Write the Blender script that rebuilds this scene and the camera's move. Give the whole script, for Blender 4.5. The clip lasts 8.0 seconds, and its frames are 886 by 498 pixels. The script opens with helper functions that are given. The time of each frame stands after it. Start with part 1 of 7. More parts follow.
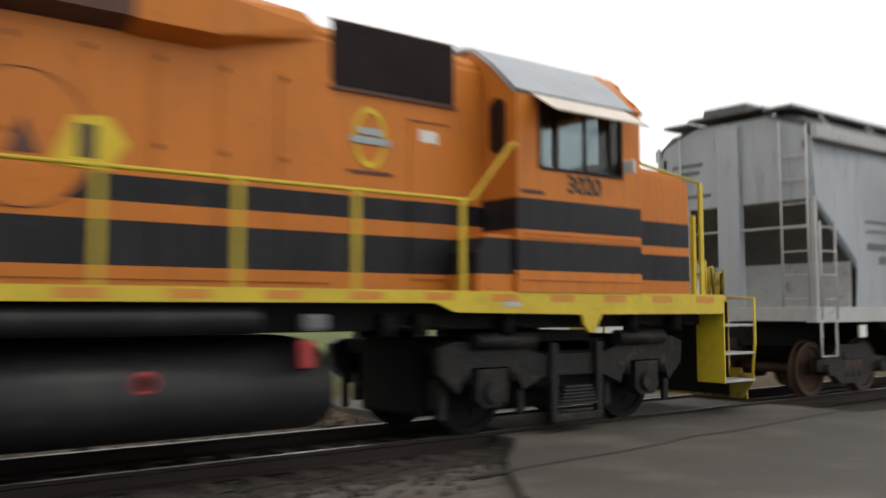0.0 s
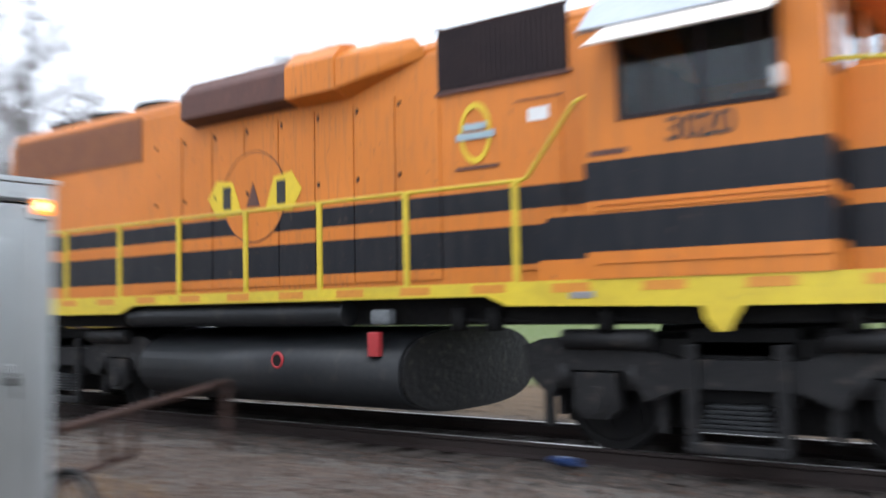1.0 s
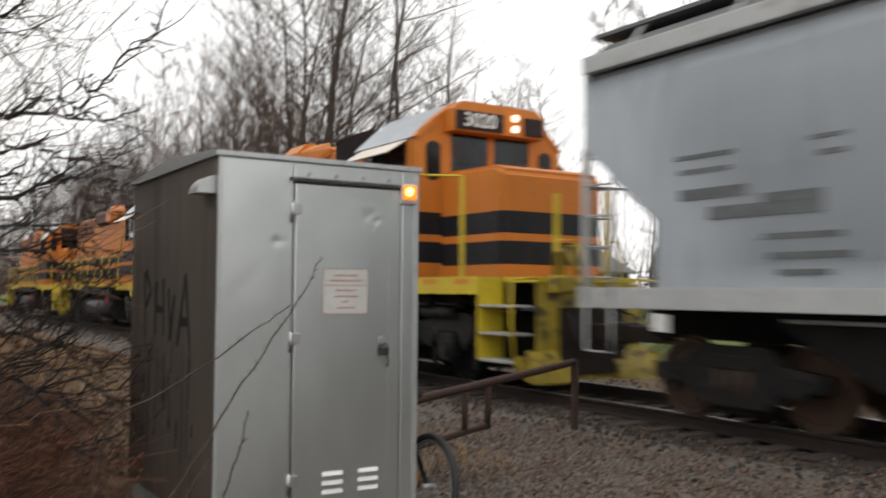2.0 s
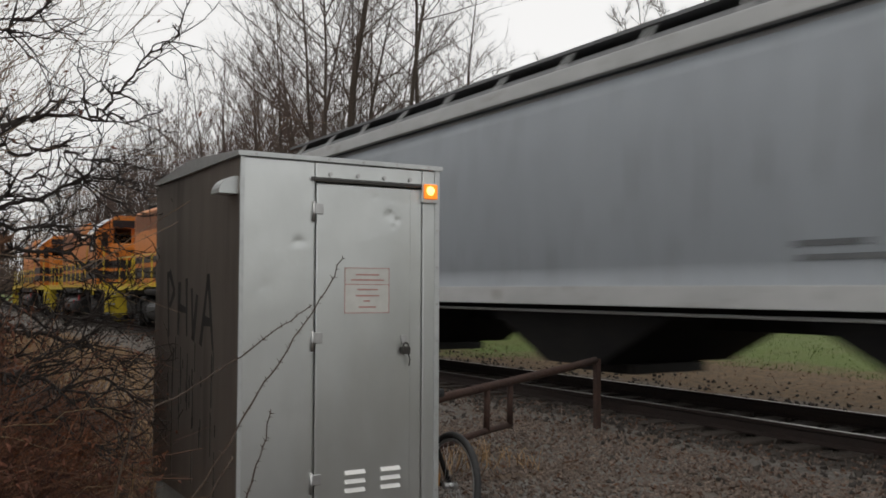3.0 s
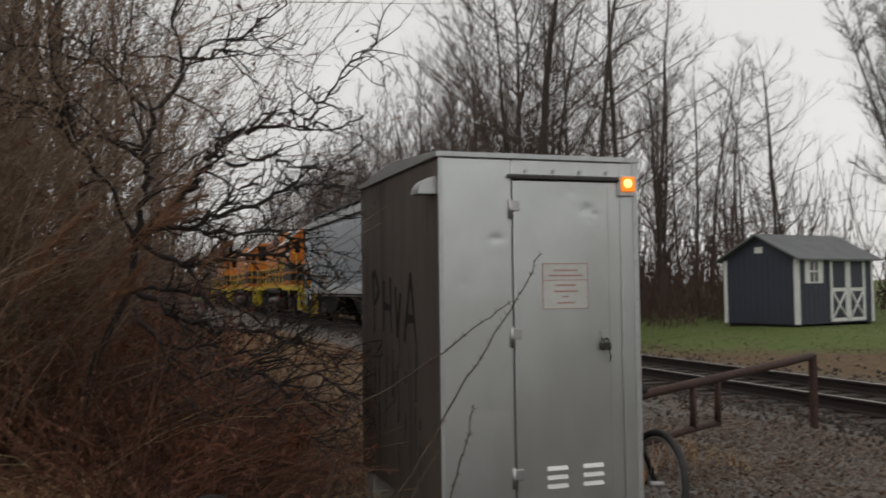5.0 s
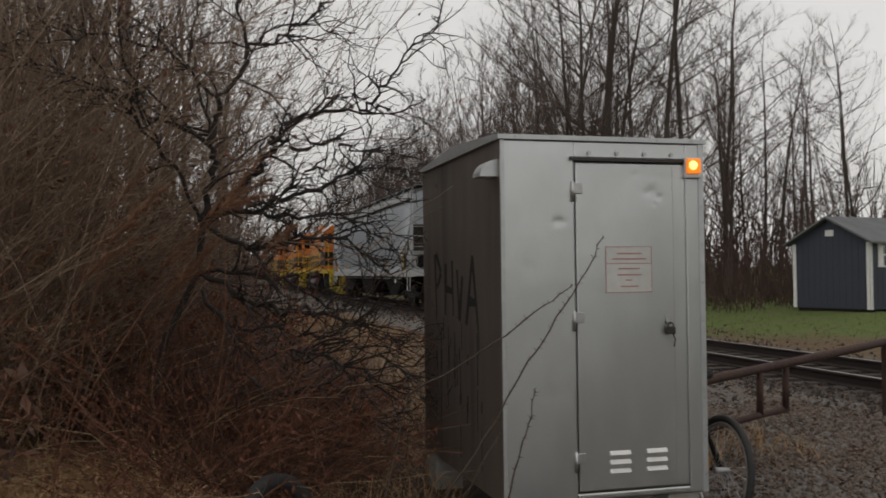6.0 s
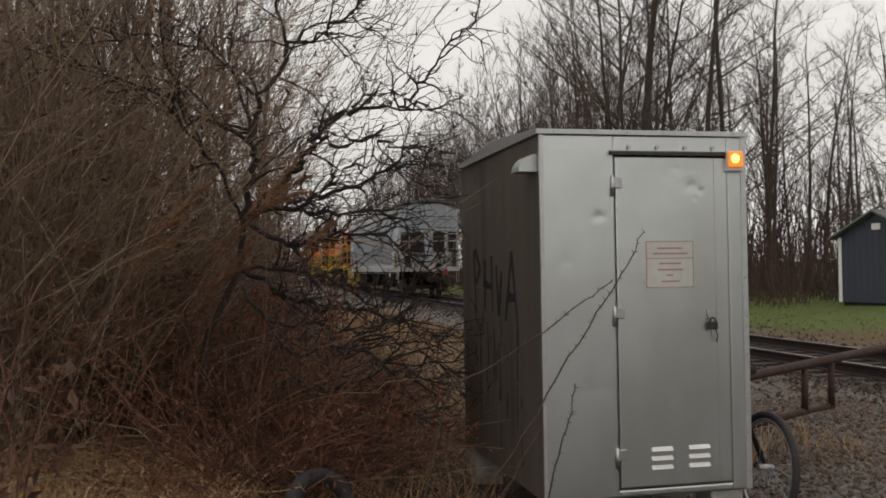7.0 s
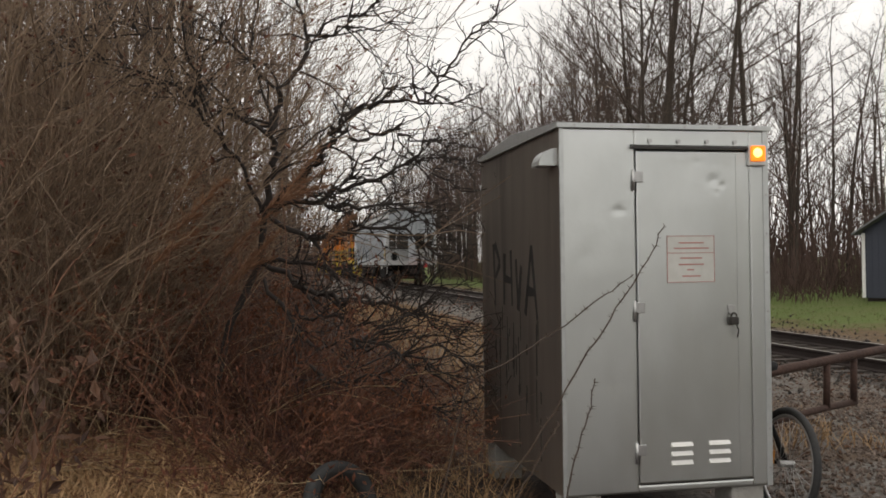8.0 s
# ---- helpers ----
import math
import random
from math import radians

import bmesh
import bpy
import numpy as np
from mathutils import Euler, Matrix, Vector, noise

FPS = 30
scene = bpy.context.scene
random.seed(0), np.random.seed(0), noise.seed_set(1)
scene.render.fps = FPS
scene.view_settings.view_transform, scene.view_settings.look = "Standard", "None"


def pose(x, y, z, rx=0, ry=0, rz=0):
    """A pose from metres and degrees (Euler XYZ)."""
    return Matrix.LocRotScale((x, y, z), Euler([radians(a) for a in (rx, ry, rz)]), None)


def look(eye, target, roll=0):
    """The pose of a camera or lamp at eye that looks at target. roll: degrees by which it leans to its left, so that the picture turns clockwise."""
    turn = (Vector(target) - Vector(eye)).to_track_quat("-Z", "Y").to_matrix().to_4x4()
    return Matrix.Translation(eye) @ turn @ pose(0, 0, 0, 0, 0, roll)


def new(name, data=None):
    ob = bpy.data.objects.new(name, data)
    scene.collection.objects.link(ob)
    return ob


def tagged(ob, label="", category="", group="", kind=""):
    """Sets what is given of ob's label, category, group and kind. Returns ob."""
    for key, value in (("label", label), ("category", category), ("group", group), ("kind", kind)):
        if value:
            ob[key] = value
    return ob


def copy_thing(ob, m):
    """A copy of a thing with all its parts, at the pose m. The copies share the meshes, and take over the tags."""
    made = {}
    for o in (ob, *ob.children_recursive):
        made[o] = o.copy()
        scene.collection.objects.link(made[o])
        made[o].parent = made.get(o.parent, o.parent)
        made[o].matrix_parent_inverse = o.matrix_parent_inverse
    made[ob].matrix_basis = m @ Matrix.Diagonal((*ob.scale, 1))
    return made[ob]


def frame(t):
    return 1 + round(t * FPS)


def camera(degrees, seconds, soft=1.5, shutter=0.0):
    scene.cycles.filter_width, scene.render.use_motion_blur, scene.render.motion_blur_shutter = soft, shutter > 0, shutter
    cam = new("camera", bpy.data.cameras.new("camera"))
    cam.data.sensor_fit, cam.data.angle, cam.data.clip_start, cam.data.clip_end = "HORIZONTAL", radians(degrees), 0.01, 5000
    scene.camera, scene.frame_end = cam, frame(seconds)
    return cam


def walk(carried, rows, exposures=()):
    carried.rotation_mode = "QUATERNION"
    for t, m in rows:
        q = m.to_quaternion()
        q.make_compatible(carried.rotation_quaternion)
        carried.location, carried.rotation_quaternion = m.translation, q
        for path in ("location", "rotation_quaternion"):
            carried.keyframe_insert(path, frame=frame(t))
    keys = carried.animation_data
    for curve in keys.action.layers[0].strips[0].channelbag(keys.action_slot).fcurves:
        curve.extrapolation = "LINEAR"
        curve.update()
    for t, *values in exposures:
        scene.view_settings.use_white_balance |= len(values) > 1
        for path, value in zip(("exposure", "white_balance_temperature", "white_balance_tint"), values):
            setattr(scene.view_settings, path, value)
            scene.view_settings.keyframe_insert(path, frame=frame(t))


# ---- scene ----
# ---- camera: hand-held, standing still beside the crossing ----
EYE = (0.0, 0.0, 1.43)
TRACK_Y = 9.17          # centre line of the track; rail tops are z = 0
GROUND = -0.13
cam = camera(51.36, 8.0, soft=1.7, shutter=0.75)
TURN = [  # seconds, yaw, pitch, roll
    (0.0, -38.48, 3.94, 0.2), (0.1, -35.63, 3.75, 0.6), (0.2, -31.45, 3.70, 0.5), (0.3, -25.33, 3.74, 0.1),
    (0.4, -16.76, 4.14, 0.1), (0.5, -5.78, 4.42, 0.3), (0.7, 16.58, 3.70, 0.8), (0.8, 25.31, 3.52, 0.9),
    (0.9, 31.95, 3.35, 0.7), (1.0, 36.44, 3.62, 1.1), (1.2, 43.42, 4.05, 0.6), (1.3, 46.03, 3.75, 0.7),
    (1.5, 50.93, 3.37, 1.1), (1.7, 54.65, 3.20, 0.6), (2.0, 57.79, 2.67, -0.45), (2.2, 58.83, 2.06, -0.66),
    (3.5, 59.83, 3.41, 0.17), (3.9, 62.84, 3.20, 0.31), (4.0, 63.79, 3.18, 0.6), (4.5, 68.15, 2.97, 0.94),
    (6.0, 75.22, 1.40, 0.64), (6.5, 76.53, 1.40, 0.77), (7.0, 77.65, 1.17, 0.9), (7.5, 78.42, 0.94, 0.76),
    (8.0, 78.87, 0.80, 0.67)]
EXPOSURE = [(0.0, -0.15, 6900, 10), (0.3, -0.15, 6900, 10), (0.5, 0.02, 6650, 10), (0.8, 0.72, 5800, 10), (1.0, 0.80, 5850, 10), (1.5, 0.55, 6600, 10), (2.0, 0.0, 6850, 10), (3.5, -0.46, 6800, 10), (4.0, -0.5, 6850, 10), (4.5, -0.58, 6850, 10), (5.8, -0.8, 6900, 11), (6.5, -0.77, 7000, 11), (7.0, -0.56, 7080, 11), (7.5, -0.34, 7150, 11), (8.0, -0.24, 7150, 11)]
walk(cam, [(t, pose(*EYE, 90 + p, r, y)) for t, y, p, r in TURN], EXPOSURE)


def train_x(t):
    """Where the last locomotive's rear bogie centre is along the track."""
    return 8.436 - 11.154 * t - 0.0212 * t * t


# ---- world: overcast sky, very soft sun ----
world = bpy.data.worlds.new("overcast")
scene.world = world
world.use_nodes = True
wn = world.node_tree.nodes
wl = world.node_tree.links
sky = wn.new("ShaderNodeTexSky")
sky.sky_type, sky.sun_disc = "NISHITA", False
sky.sun_elevation, sky.sun_rotation = radians(38), radians(150)
grey = wn.new("ShaderNodeHueSaturation")
grey.inputs["Saturation"].default_value = 0.15
grey.inputs["Value"].default_value = 0.10
cloud = wn.new("ShaderNodeMixRGB")
cloud.inputs[0].default_value = 0.8
cloud.inputs[2].default_value = (0.95, 0.97, 1.0, 1)
wl.new(sky.outputs[0], grey.inputs["Color"])
wl.new(grey.outputs[0], cloud.inputs[1])
wl.new(cloud.outputs[0], wn["Background"].inputs["Color"])
wn["Background"].inputs["Strength"].default_value = 1.42
sun = new("sun", bpy.data.lights.new("sun", "SUN"))
sun.data.energy, sun.data.angle, sun.data.color = 0.5, radians(30), (1.0, 0.97, 0.92)
sun.matrix_world = look((0, 0, 30), (-10, 17, 0))

# ---- materials ----


def graph(name):
    m = bpy.data.materials.new(name)
    m.use_nodes = True
    nt = m.node_tree
    return m, nt, nt.nodes["Principled BSDF"]


def noise_ramp(nt, scale, low, high, detail=5.0, stretch=None, per_object=False):
    """A 0..1 mask of noise in object space, stretched along axes where given."""
    tc = nt.nodes.new("ShaderNodeTexCoord")
    src = tc.outputs["Object"]
    if stretch:
        mp = nt.nodes.new("ShaderNodeMapping")
        mp.inputs["Scale"].default_value = stretch
        nt.links.new(src, mp.inputs["Vector"])
        src = mp.outputs["Vector"]
    nz = nt.nodes.new("ShaderNodeTexNoise")
    nz.inputs["Scale"].default_value, nz.inputs["Detail"].default_value = scale, detail
    nt.links.new(src, nz.inputs["Vector"])
    mr = nt.nodes.new("ShaderNodeMapRange")
    mr.inputs["From Min"].default_value, mr.inputs["From Max"].default_value = low, high
    nt.links.new(nz.outputs["Fac"], mr.inputs["Value"])
    return mr.outputs["Result"]


def mix(nt, fac, a, b, blend="MIX"):
    m = nt.nodes.new("ShaderNodeMixRGB")
    m.blend_type = blend
    for i, v in enumerate((fac, a, b)):
        if isinstance(v, (int, float)):
            m.inputs[i].default_value = v
        elif isinstance(v, tuple):
            m.inputs[i].default_value = (*v, 1) if len(v) == 3 else v
        else:
            nt.links.new(v, m.inputs[i])
    return m.outputs["Color"]


def rough_mat(name, base, other, rough=0.8, metal=0.0, fine=40.0, coarse=2.0, bump=0.2, bump_scale=None, streak=None,
              third=None, third_cut=(0.55, 0.7), third_scale=4.0, spec=0.5):
    """Two-scale varied surface: base and other mixed by fine and coarse noise, a third colour in patches, fine relief."""
    m, nt, b = graph(name)
    f1 = noise_ramp(nt, fine, 0.35, 0.65, 6, streak)
    f2 = noise_ramp(nt, coarse, 0.35, 0.65, 4, streak)
    c = mix(nt, f1, base, other)
    c2 = mix(nt, 0.5, c, mix(nt, f2, base, other))
    if third:
        c2 = mix(nt, noise_ramp(nt, third_scale, third_cut[0], third_cut[1], 6, streak), c2, third)
    nt.links.new(c2, b.inputs["Base Color"])
    b.inputs["Roughness"].default_value, b.inputs["Metallic"].default_value = rough, metal
    b.inputs["Specular IOR Level"].default_value = spec
    if bump:
        bp = nt.nodes.new("ShaderNodeBump")
        bp.inputs["Strength"].default_value, bp.inputs["Distance"].default_value = bump, 0.02
        nt.links.new(noise_ramp(nt, bump_scale or fine, 0.2, 0.8, 6), bp.inputs["Height"])
        nt.links.new(bp.outputs["Normal"], b.inputs["Normal"])
    return m


def livery(name, bands, base=(0.62, 0.20, 0.032), dark=(0.012, 0.013, 0.017)):
    """Orange railway enamel with black bands painted at given heights, with dust and rain streaks."""
    m, nt, b = graph(name)
    tc = nt.nodes.new("ShaderNodeTexCoord")
    sp = nt.nodes.new("ShaderNodeSeparateXYZ")
    nt.links.new(tc.outputs["Object"], sp.inputs[0])
    total = None
    for lo, hi in bands:
        c = nt.nodes.new("ShaderNodeMath")
        c.operation = "COMPARE"
        c.inputs[1].default_value, c.inputs[2].default_value = (lo + hi) / 2, (hi - lo) / 2
        nt.links.new(sp.outputs["Z"], c.inputs[0])
        if total is None:
            total = c.outputs[0]
        else:
            a = nt.nodes.new("ShaderNodeMath")
            a.operation = "MAXIMUM"
            nt.links.new(total, a.inputs[0])
            nt.links.new(c.outputs[0], a.inputs[1])
            total = a.outputs[0]
    orange = mix(nt, noise_ramp(nt, 1.1, 0.3, 0.7), base, tuple(v * 0.86 for v in base))
    orange = mix(nt, noise_ramp(nt, 7, 0.5, 0.85, 6, (3, 3, 0.25)), orange, (0.36, 0.14, 0.045))
    black = mix(nt, noise_ramp(nt, 3, 0.4, 0.75, 6, (2, 2, 0.4)), dark, (0.024, 0.023, 0.025))
    c = mix(nt, total, orange, black) if total else orange
    c = mix(nt, noise_ramp(nt, 18, 0.64, 0.84, 8, (1, 1, 0.5)), c, (0.10, 0.065, 0.045))
    nt.links.new(c, b.inputs["Base Color"])
    b.inputs["Roughness"].default_value = 0.4
    b.inputs["Specular IOR Level"].default_value = 0.22
    bp = nt.nodes.new("ShaderNodeBump")
    bp.inputs["Strength"].default_value, bp.inputs["Distance"].default_value = 0.15, 0.02
    nt.links.new(noise_ramp(nt, 1.6, 0.2, 0.8, 2), bp.inputs["Height"])
    nt.links.new(bp.outputs["Normal"], b.inputs["Normal"])
    return m


def random_mat(name, a, b_, rough=0.8, skew=1.0, fine=30.0):
    """A colour that differs from loose piece to loose piece."""
    m, nt, b = graph(name)
    g = nt.nodes.new("ShaderNodeNewGeometry")
    pw = nt.nodes.new("ShaderNodeMath")
    pw.operation = "POWER"
    pw.inputs[1].default_value = skew
    nt.links.new(g.outputs["Random Per Island"], pw.inputs[0])
    c = mix(nt, pw.outputs[0], b_, a)
    c = mix(nt, noise_ramp(nt, fine, 0.3, 0.7), c, tuple(v * 0.6 for v in a))
    nt.links.new(c, b.inputs["Base Color"])
    b.inputs["Roughness"].default_value = rough
    return m


HOOD_PAINT = livery("hood_enamel", [(1.86, 2.27), (2.44, 2.68)])
CAB_PAINT = livery("cab_enamel", [(1.91, 2.26), (2.38, 2.75)])
NOSE_PAINT = livery("nose_enamel", [(1.86, 2.22), (2.34, 2.68)])
ORANGE = livery("orange_enamel", [])
DIRTY_YELLOW = rough_mat("dirty_yellow_enamel", (0.46, 0.34, 0.03), (0.30, 0.22, 0.035), 0.6, 0, 9, 2.2, 0.15, third=(0.07, 0.05, 0.03), third_cut=(0.50, 0.68), third_scale=5)
YELLOW = rough_mat("yellow_enamel", (0.66, 0.50, 0.03), (0.52, 0.38, 0.03), 0.45, 0, 9, 1.2, 0.1, third=(0.2, 0.15, 0.06), third_cut=(0.66, 0.8), third_scale=12)
PATCH = rough_mat("orange_reflective", (0.62, 0.26, 0.03), (0.52, 0.2, 0.03), 0.4, 0, 20, 2, 0.05)
ROOF_GREY = rough_mat("cab_roof_silver", (0.42, 0.45, 0.49), (0.34, 0.37, 0.41), 0.38, 0.3, 14, 1.5, 0.08)
AWNING = rough_mat("awning_cream", (0.78, 0.72, 0.64), (0.66, 0.58, 0.50), 0.6, 0, 20, 3, 0.1)
GRILLE = rough_mat("grille_dark", (0.022, 0.016, 0.018), (0.038, 0.026, 0.026), 0.6, 0.1, 30, 3, 0.2, spec=0.2)
RUSTY_GRILLE = rough_mat("radiator_brown", (0.30, 0.12, 0.05), (0.22, 0.09, 0.05), 0.7, 0, 30, 3, 0.2)
BLISTER_DARK = rough_mat("blister_mesh", (0.12, 0.05, 0.035), (0.075, 0.034, 0.028), 0.7, 0, 40, 4, 0.2)
UNDER = rough_mat("underframe_black", (0.006, 0.006, 0.007), (0.014, 0.013, 0.012), 0.75, 0, 18, 2, 0.2, spec=0.15)
TRUCK = rough_mat("bogie_grime", (0.009, 0.009, 0.010), (0.016, 0.015, 0.015), 0.55, 0.1, 14, 2.5, 0.35, spec=0.3, third=(0.055, 0.045, 0.038), third_cut=(0.58, 0.74), third_scale=7)
TANK = rough_mat("tank_black", (0.011, 0.012, 0.014), (0.02, 0.021, 0.022), 0.42, 0.0, 12, 1.4, 0.08, spec=0.3, third=(0.04, 0.036, 0.033), third_cut=(0.6, 0.8))
DARK_GLASS, _nt, _b = graph("cab_glass")
_b.inputs["Base Color"].default_value = (0.42, 0.48, 0.50, 1)
_b.inputs["Roughness"].default_value, _b.inputs["Transmission Weight"].default_value = 0.03, 1.0
_b.inputs["IOR"].default_value = 1.35
HOUSE_GLASS, _nt, _b = graph("house_glass")
_b.inputs["Base Color"].default_value = (0.02, 0.026, 0.03, 1)
_b.inputs["Roughness"].default_value, _b.inputs["Specular IOR Level"].default_value = 0.06, 0.8
RED = rough_mat("red_paint", (0.42, 0.03, 0.035), (0.3, 0.03, 0.03), 0.5, 0, 20, 3, 0.05)
BLACK_PAINT = rough_mat("black_paint", (0.015, 0.014, 0.014), (0.03, 0.026, 0.022), 0.5, 0, 20, 3, 0.05)
WHITE_PAINT = rough_mat("white_paint", (0.78, 0.78, 0.76), (0.66, 0.66, 0.64), 0.55, 0, 14, 2, 0.08)
LOGO_YELLOW = rough_mat("logo_yellow", (0.72, 0.52, 0.02), (0.6, 0.43, 0.02), 0.5, 0, 14, 2, 0.05)
LOGO_BLUE = rough_mat("logo_pale_blue", (0.35, 0.45, 0.47), (0.28, 0.36, 0.4), 0.5, 0, 14, 2, 0.05)
WHEEL_STEEL = rough_mat("wheel_rust", (0.10, 0.055, 0.035), (0.06, 0.04, 0.03), 0.65, 0.4, 18, 3, 0.2)
RAIL_TOP = rough_mat("rail_polished", (0.45, 0.42, 0.39), (0.30, 0.27, 0.25), 0.3, 0.9, 30, 3, 0.05)
RAIL_RUST = rough_mat("rail_rust", (0.026, 0.015, 0.012), (0.015, 0.010, 0.009), 0.8, 0.2, 40, 3, 0.3)
HOPPER = rough_mat("hopper_grey", (0.385, 0.42, 0.455), (0.335, 0.365, 0.395), 0.5, 0, 3, 0.5, 0.06, bump_scale=1.2, streak=(2, 2, 0.3), third=(0.20, 0.20, 0.20), third_cut=(0.58, 0.85), third_scale=3)
HOPPER_PALE = rough_mat("hopper_sill_grey", (0.46, 0.47, 0.47), (0.37, 0.38, 0.38), 0.55, 0, 6, 1, 0.08, third=(0.2, 0.17, 0.14), third_cut=(0.6, 0.8))
HOPPER_DARK = rough_mat("slope_sheet_brown", (0.10, 0.092, 0.08), (0.07, 0.064, 0.056), 0.75, 0, 8, 1, 0.15)
ROOF_DARK = rough_mat("hopper_roof_dark", (0.15, 0.155, 0.16), (0.09, 0.092, 0.095), 0.7, 0.1, 12, 1.5, 0.2)
MARK_GREY = rough_mat("stencil_grey", (0.07, 0.075, 0.08), (0.15, 0.16, 0.165), 0.6, 0, 16, 3, 0.05)
MARK_YELLOW = rough_mat("reflector_yellow", (0.55, 0.34, 0.06), (0.45, 0.27, 0.06), 0.5, 0, 16, 3, 0.05)
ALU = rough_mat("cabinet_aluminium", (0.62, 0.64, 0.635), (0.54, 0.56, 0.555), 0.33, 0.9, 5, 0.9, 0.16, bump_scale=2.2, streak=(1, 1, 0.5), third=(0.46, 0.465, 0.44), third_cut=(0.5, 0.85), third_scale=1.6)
# side and back sheets: streaked aluminium, base darkened for the dark thicket they mirror
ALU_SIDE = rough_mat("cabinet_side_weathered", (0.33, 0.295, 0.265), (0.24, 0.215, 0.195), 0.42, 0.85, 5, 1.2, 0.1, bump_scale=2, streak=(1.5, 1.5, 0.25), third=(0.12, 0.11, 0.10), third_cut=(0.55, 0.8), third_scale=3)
ALU_TRIM = rough_mat("cabinet_trim", (0.55, 0.57, 0.57), (0.45, 0.47, 0.47), 0.35, 0.6, 20, 2, 0.08)
GRAFFITI = rough_mat("black_spray", (0.012, 0.012, 0.012), (0.03, 0.028, 0.026), 0.6, 0, 20, 4, 0)
SIGN = rough_mat("notice_card", (0.58, 0.58, 0.55), (0.5, 0.5, 0.47), 0.6, 0, 20, 4, 0)
SIGN_RED = rough_mat("notice_red", (0.45, 0.2, 0.18), (0.4, 0.22, 0.2), 0.6, 0, 20, 4, 0)
RUBBER = rough_mat("rubber", (0.018, 0.018, 0.019), (0.03, 0.03, 0.03), 0.75, 0, 30, 4, 0.2)
STEEL = rough_mat("bright_steel", (0.5, 0.5, 0.5), (0.4, 0.4, 0.4), 0.35, 0.8, 30, 4, 0.05)
RUST = rough_mat("rusty_pipe", (0.07, 0.036, 0.026), (0.04, 0.024, 0.02), 0.8, 0.2, 24, 4, 0.4)
CONCRETE = rough_mat("concrete", (0.33, 0.32, 0.30), (0.26, 0.25, 0.23), 0.9, 0, 20, 2, 0.4)
SLEEPER = rough_mat("sleeper_wood", (0.055, 0.042, 0.034), (0.032, 0.026, 0.022), 0.9, 0, 14, 2, 0.5, streak=(6, 0.6, 6))
SHED_BLUE = rough_mat("shed_siding_blue_grey", (0.040, 0.047, 0.068), (0.033, 0.038, 0.055), 0.6, 0, 20, 1.5, 0.1)
SHED_ROOF = rough_mat("shingle_grey", (0.17, 0.175, 0.18), (0.11, 0.115, 0.12), 0.9, 0, 30, 2, 0.4)
HOUSE_WHITE = rough_mat("siding_white", (0.72, 0.73, 0.74), (0.64, 0.65, 0.66), 0.6, 0, 6, 0.8, 0.05)
HOUSE_ROOF = rough_mat("house_roof_grey", (0.16, 0.16, 0.165), (0.11, 0.11, 0.115), 0.9, 0, 20, 1, 0.3)
HOUSE_BRICK = rough_mat("chimney_brick", (0.25, 0.12, 0.08), (0.2, 0.1, 0.07), 0.9, 0, 20, 1, 0.3)
BARK = rough_mat("bark_grey_brown", (0.085, 0.066, 0.053), (0.05, 0.039, 0.032), 0.9, 0, 12, 1.5, 0.5, streak=(4, 4, 0.6))
BARK_DARK = rough_mat("bark_dark", (0.034, 0.025, 0.021), (0.02, 0.016, 0.014), 0.9, 0, 14, 2, 0.4)
TWIG = rough_mat("twig_brown", (0.105, 0.078, 0.062), (0.066, 0.049, 0.040), 0.9, 0, 6, 0.7, 0)
TWIG_RED = rough_mat("twig_red_brown", (0.115, 0.070, 0.056), (0.070, 0.044, 0.036), 0.9, 0, 6, 0.7, 0)
CANE = random_mat("bramble_cane", (0.30, 0.135, 0.072), (0.036, 0.013, 0.009), 0.75, 2.6)
BRUSH_STEM = random_mat("grey_olive_stem", (0.42, 0.295, 0.20), (0.065, 0.040, 0.028), 0.8, 2.1)
STRAW_CANE = random_mat("pale_cane", (0.50, 0.37, 0.21), (0.22, 0.14, 0.08), 0.75, 1.0)
RUST_LEAF = random_mat("rust_leaf", (0.30, 0.115, 0.05), (0.10, 0.036, 0.02), 0.8, 1.3)
# canes coloured dark to imitate the shade deep in the thicket
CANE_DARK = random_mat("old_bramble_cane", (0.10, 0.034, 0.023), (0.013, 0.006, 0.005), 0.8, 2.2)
PLUME = random_mat("seed_plume", (0.33, 0.17, 0.09), (0.11, 0.048, 0.027), 0.85)
BLUE_PLASTIC = rough_mat("blue_plastic", (0.018, 0.04, 0.12), (0.015, 0.03, 0.09), 0.4, 0, 20, 3, 0.1)
THORN = rough_mat("thorny_cane", (0.085, 0.058, 0.04), (0.05, 0.034, 0.026), 0.7, 0, 20, 4, 0.1)
DEAD_LEAF = random_mat("dead_leaf", (0.21, 0.075, 0.04), (0.05, 0.018, 0.012), 0.8, 1.5)
BIG_LEAF = random_mat("large_withered_leaf", (0.17, 0.085, 0.05), (0.035, 0.016, 0.012), 0.75, 1.6)
STRAW = random_mat("matted_straw", (0.66, 0.42, 0.22), (0.20, 0.10, 0.05), 0.85, 1.3)
FALLEN_LEAF = random_mat("fallen_leaf", (0.17, 0.085, 0.05), (0.035, 0.022, 0.017), 0.85, 1.6)
DRY_GRASS = random_mat("dry_grass", (0.52, 0.33, 0.165), (0.12, 0.062, 0.033), 0.85, 1.6)
NEEDLES = random_mat("evergreen", (0.018, 0.026, 0.016), (0.035, 0.045, 0.028), 0.85)
GRASS_BLADE = random_mat("grass_blade", (0.066, 0.115, 0.018), (0.095, 0.125, 0.024), 0.85)
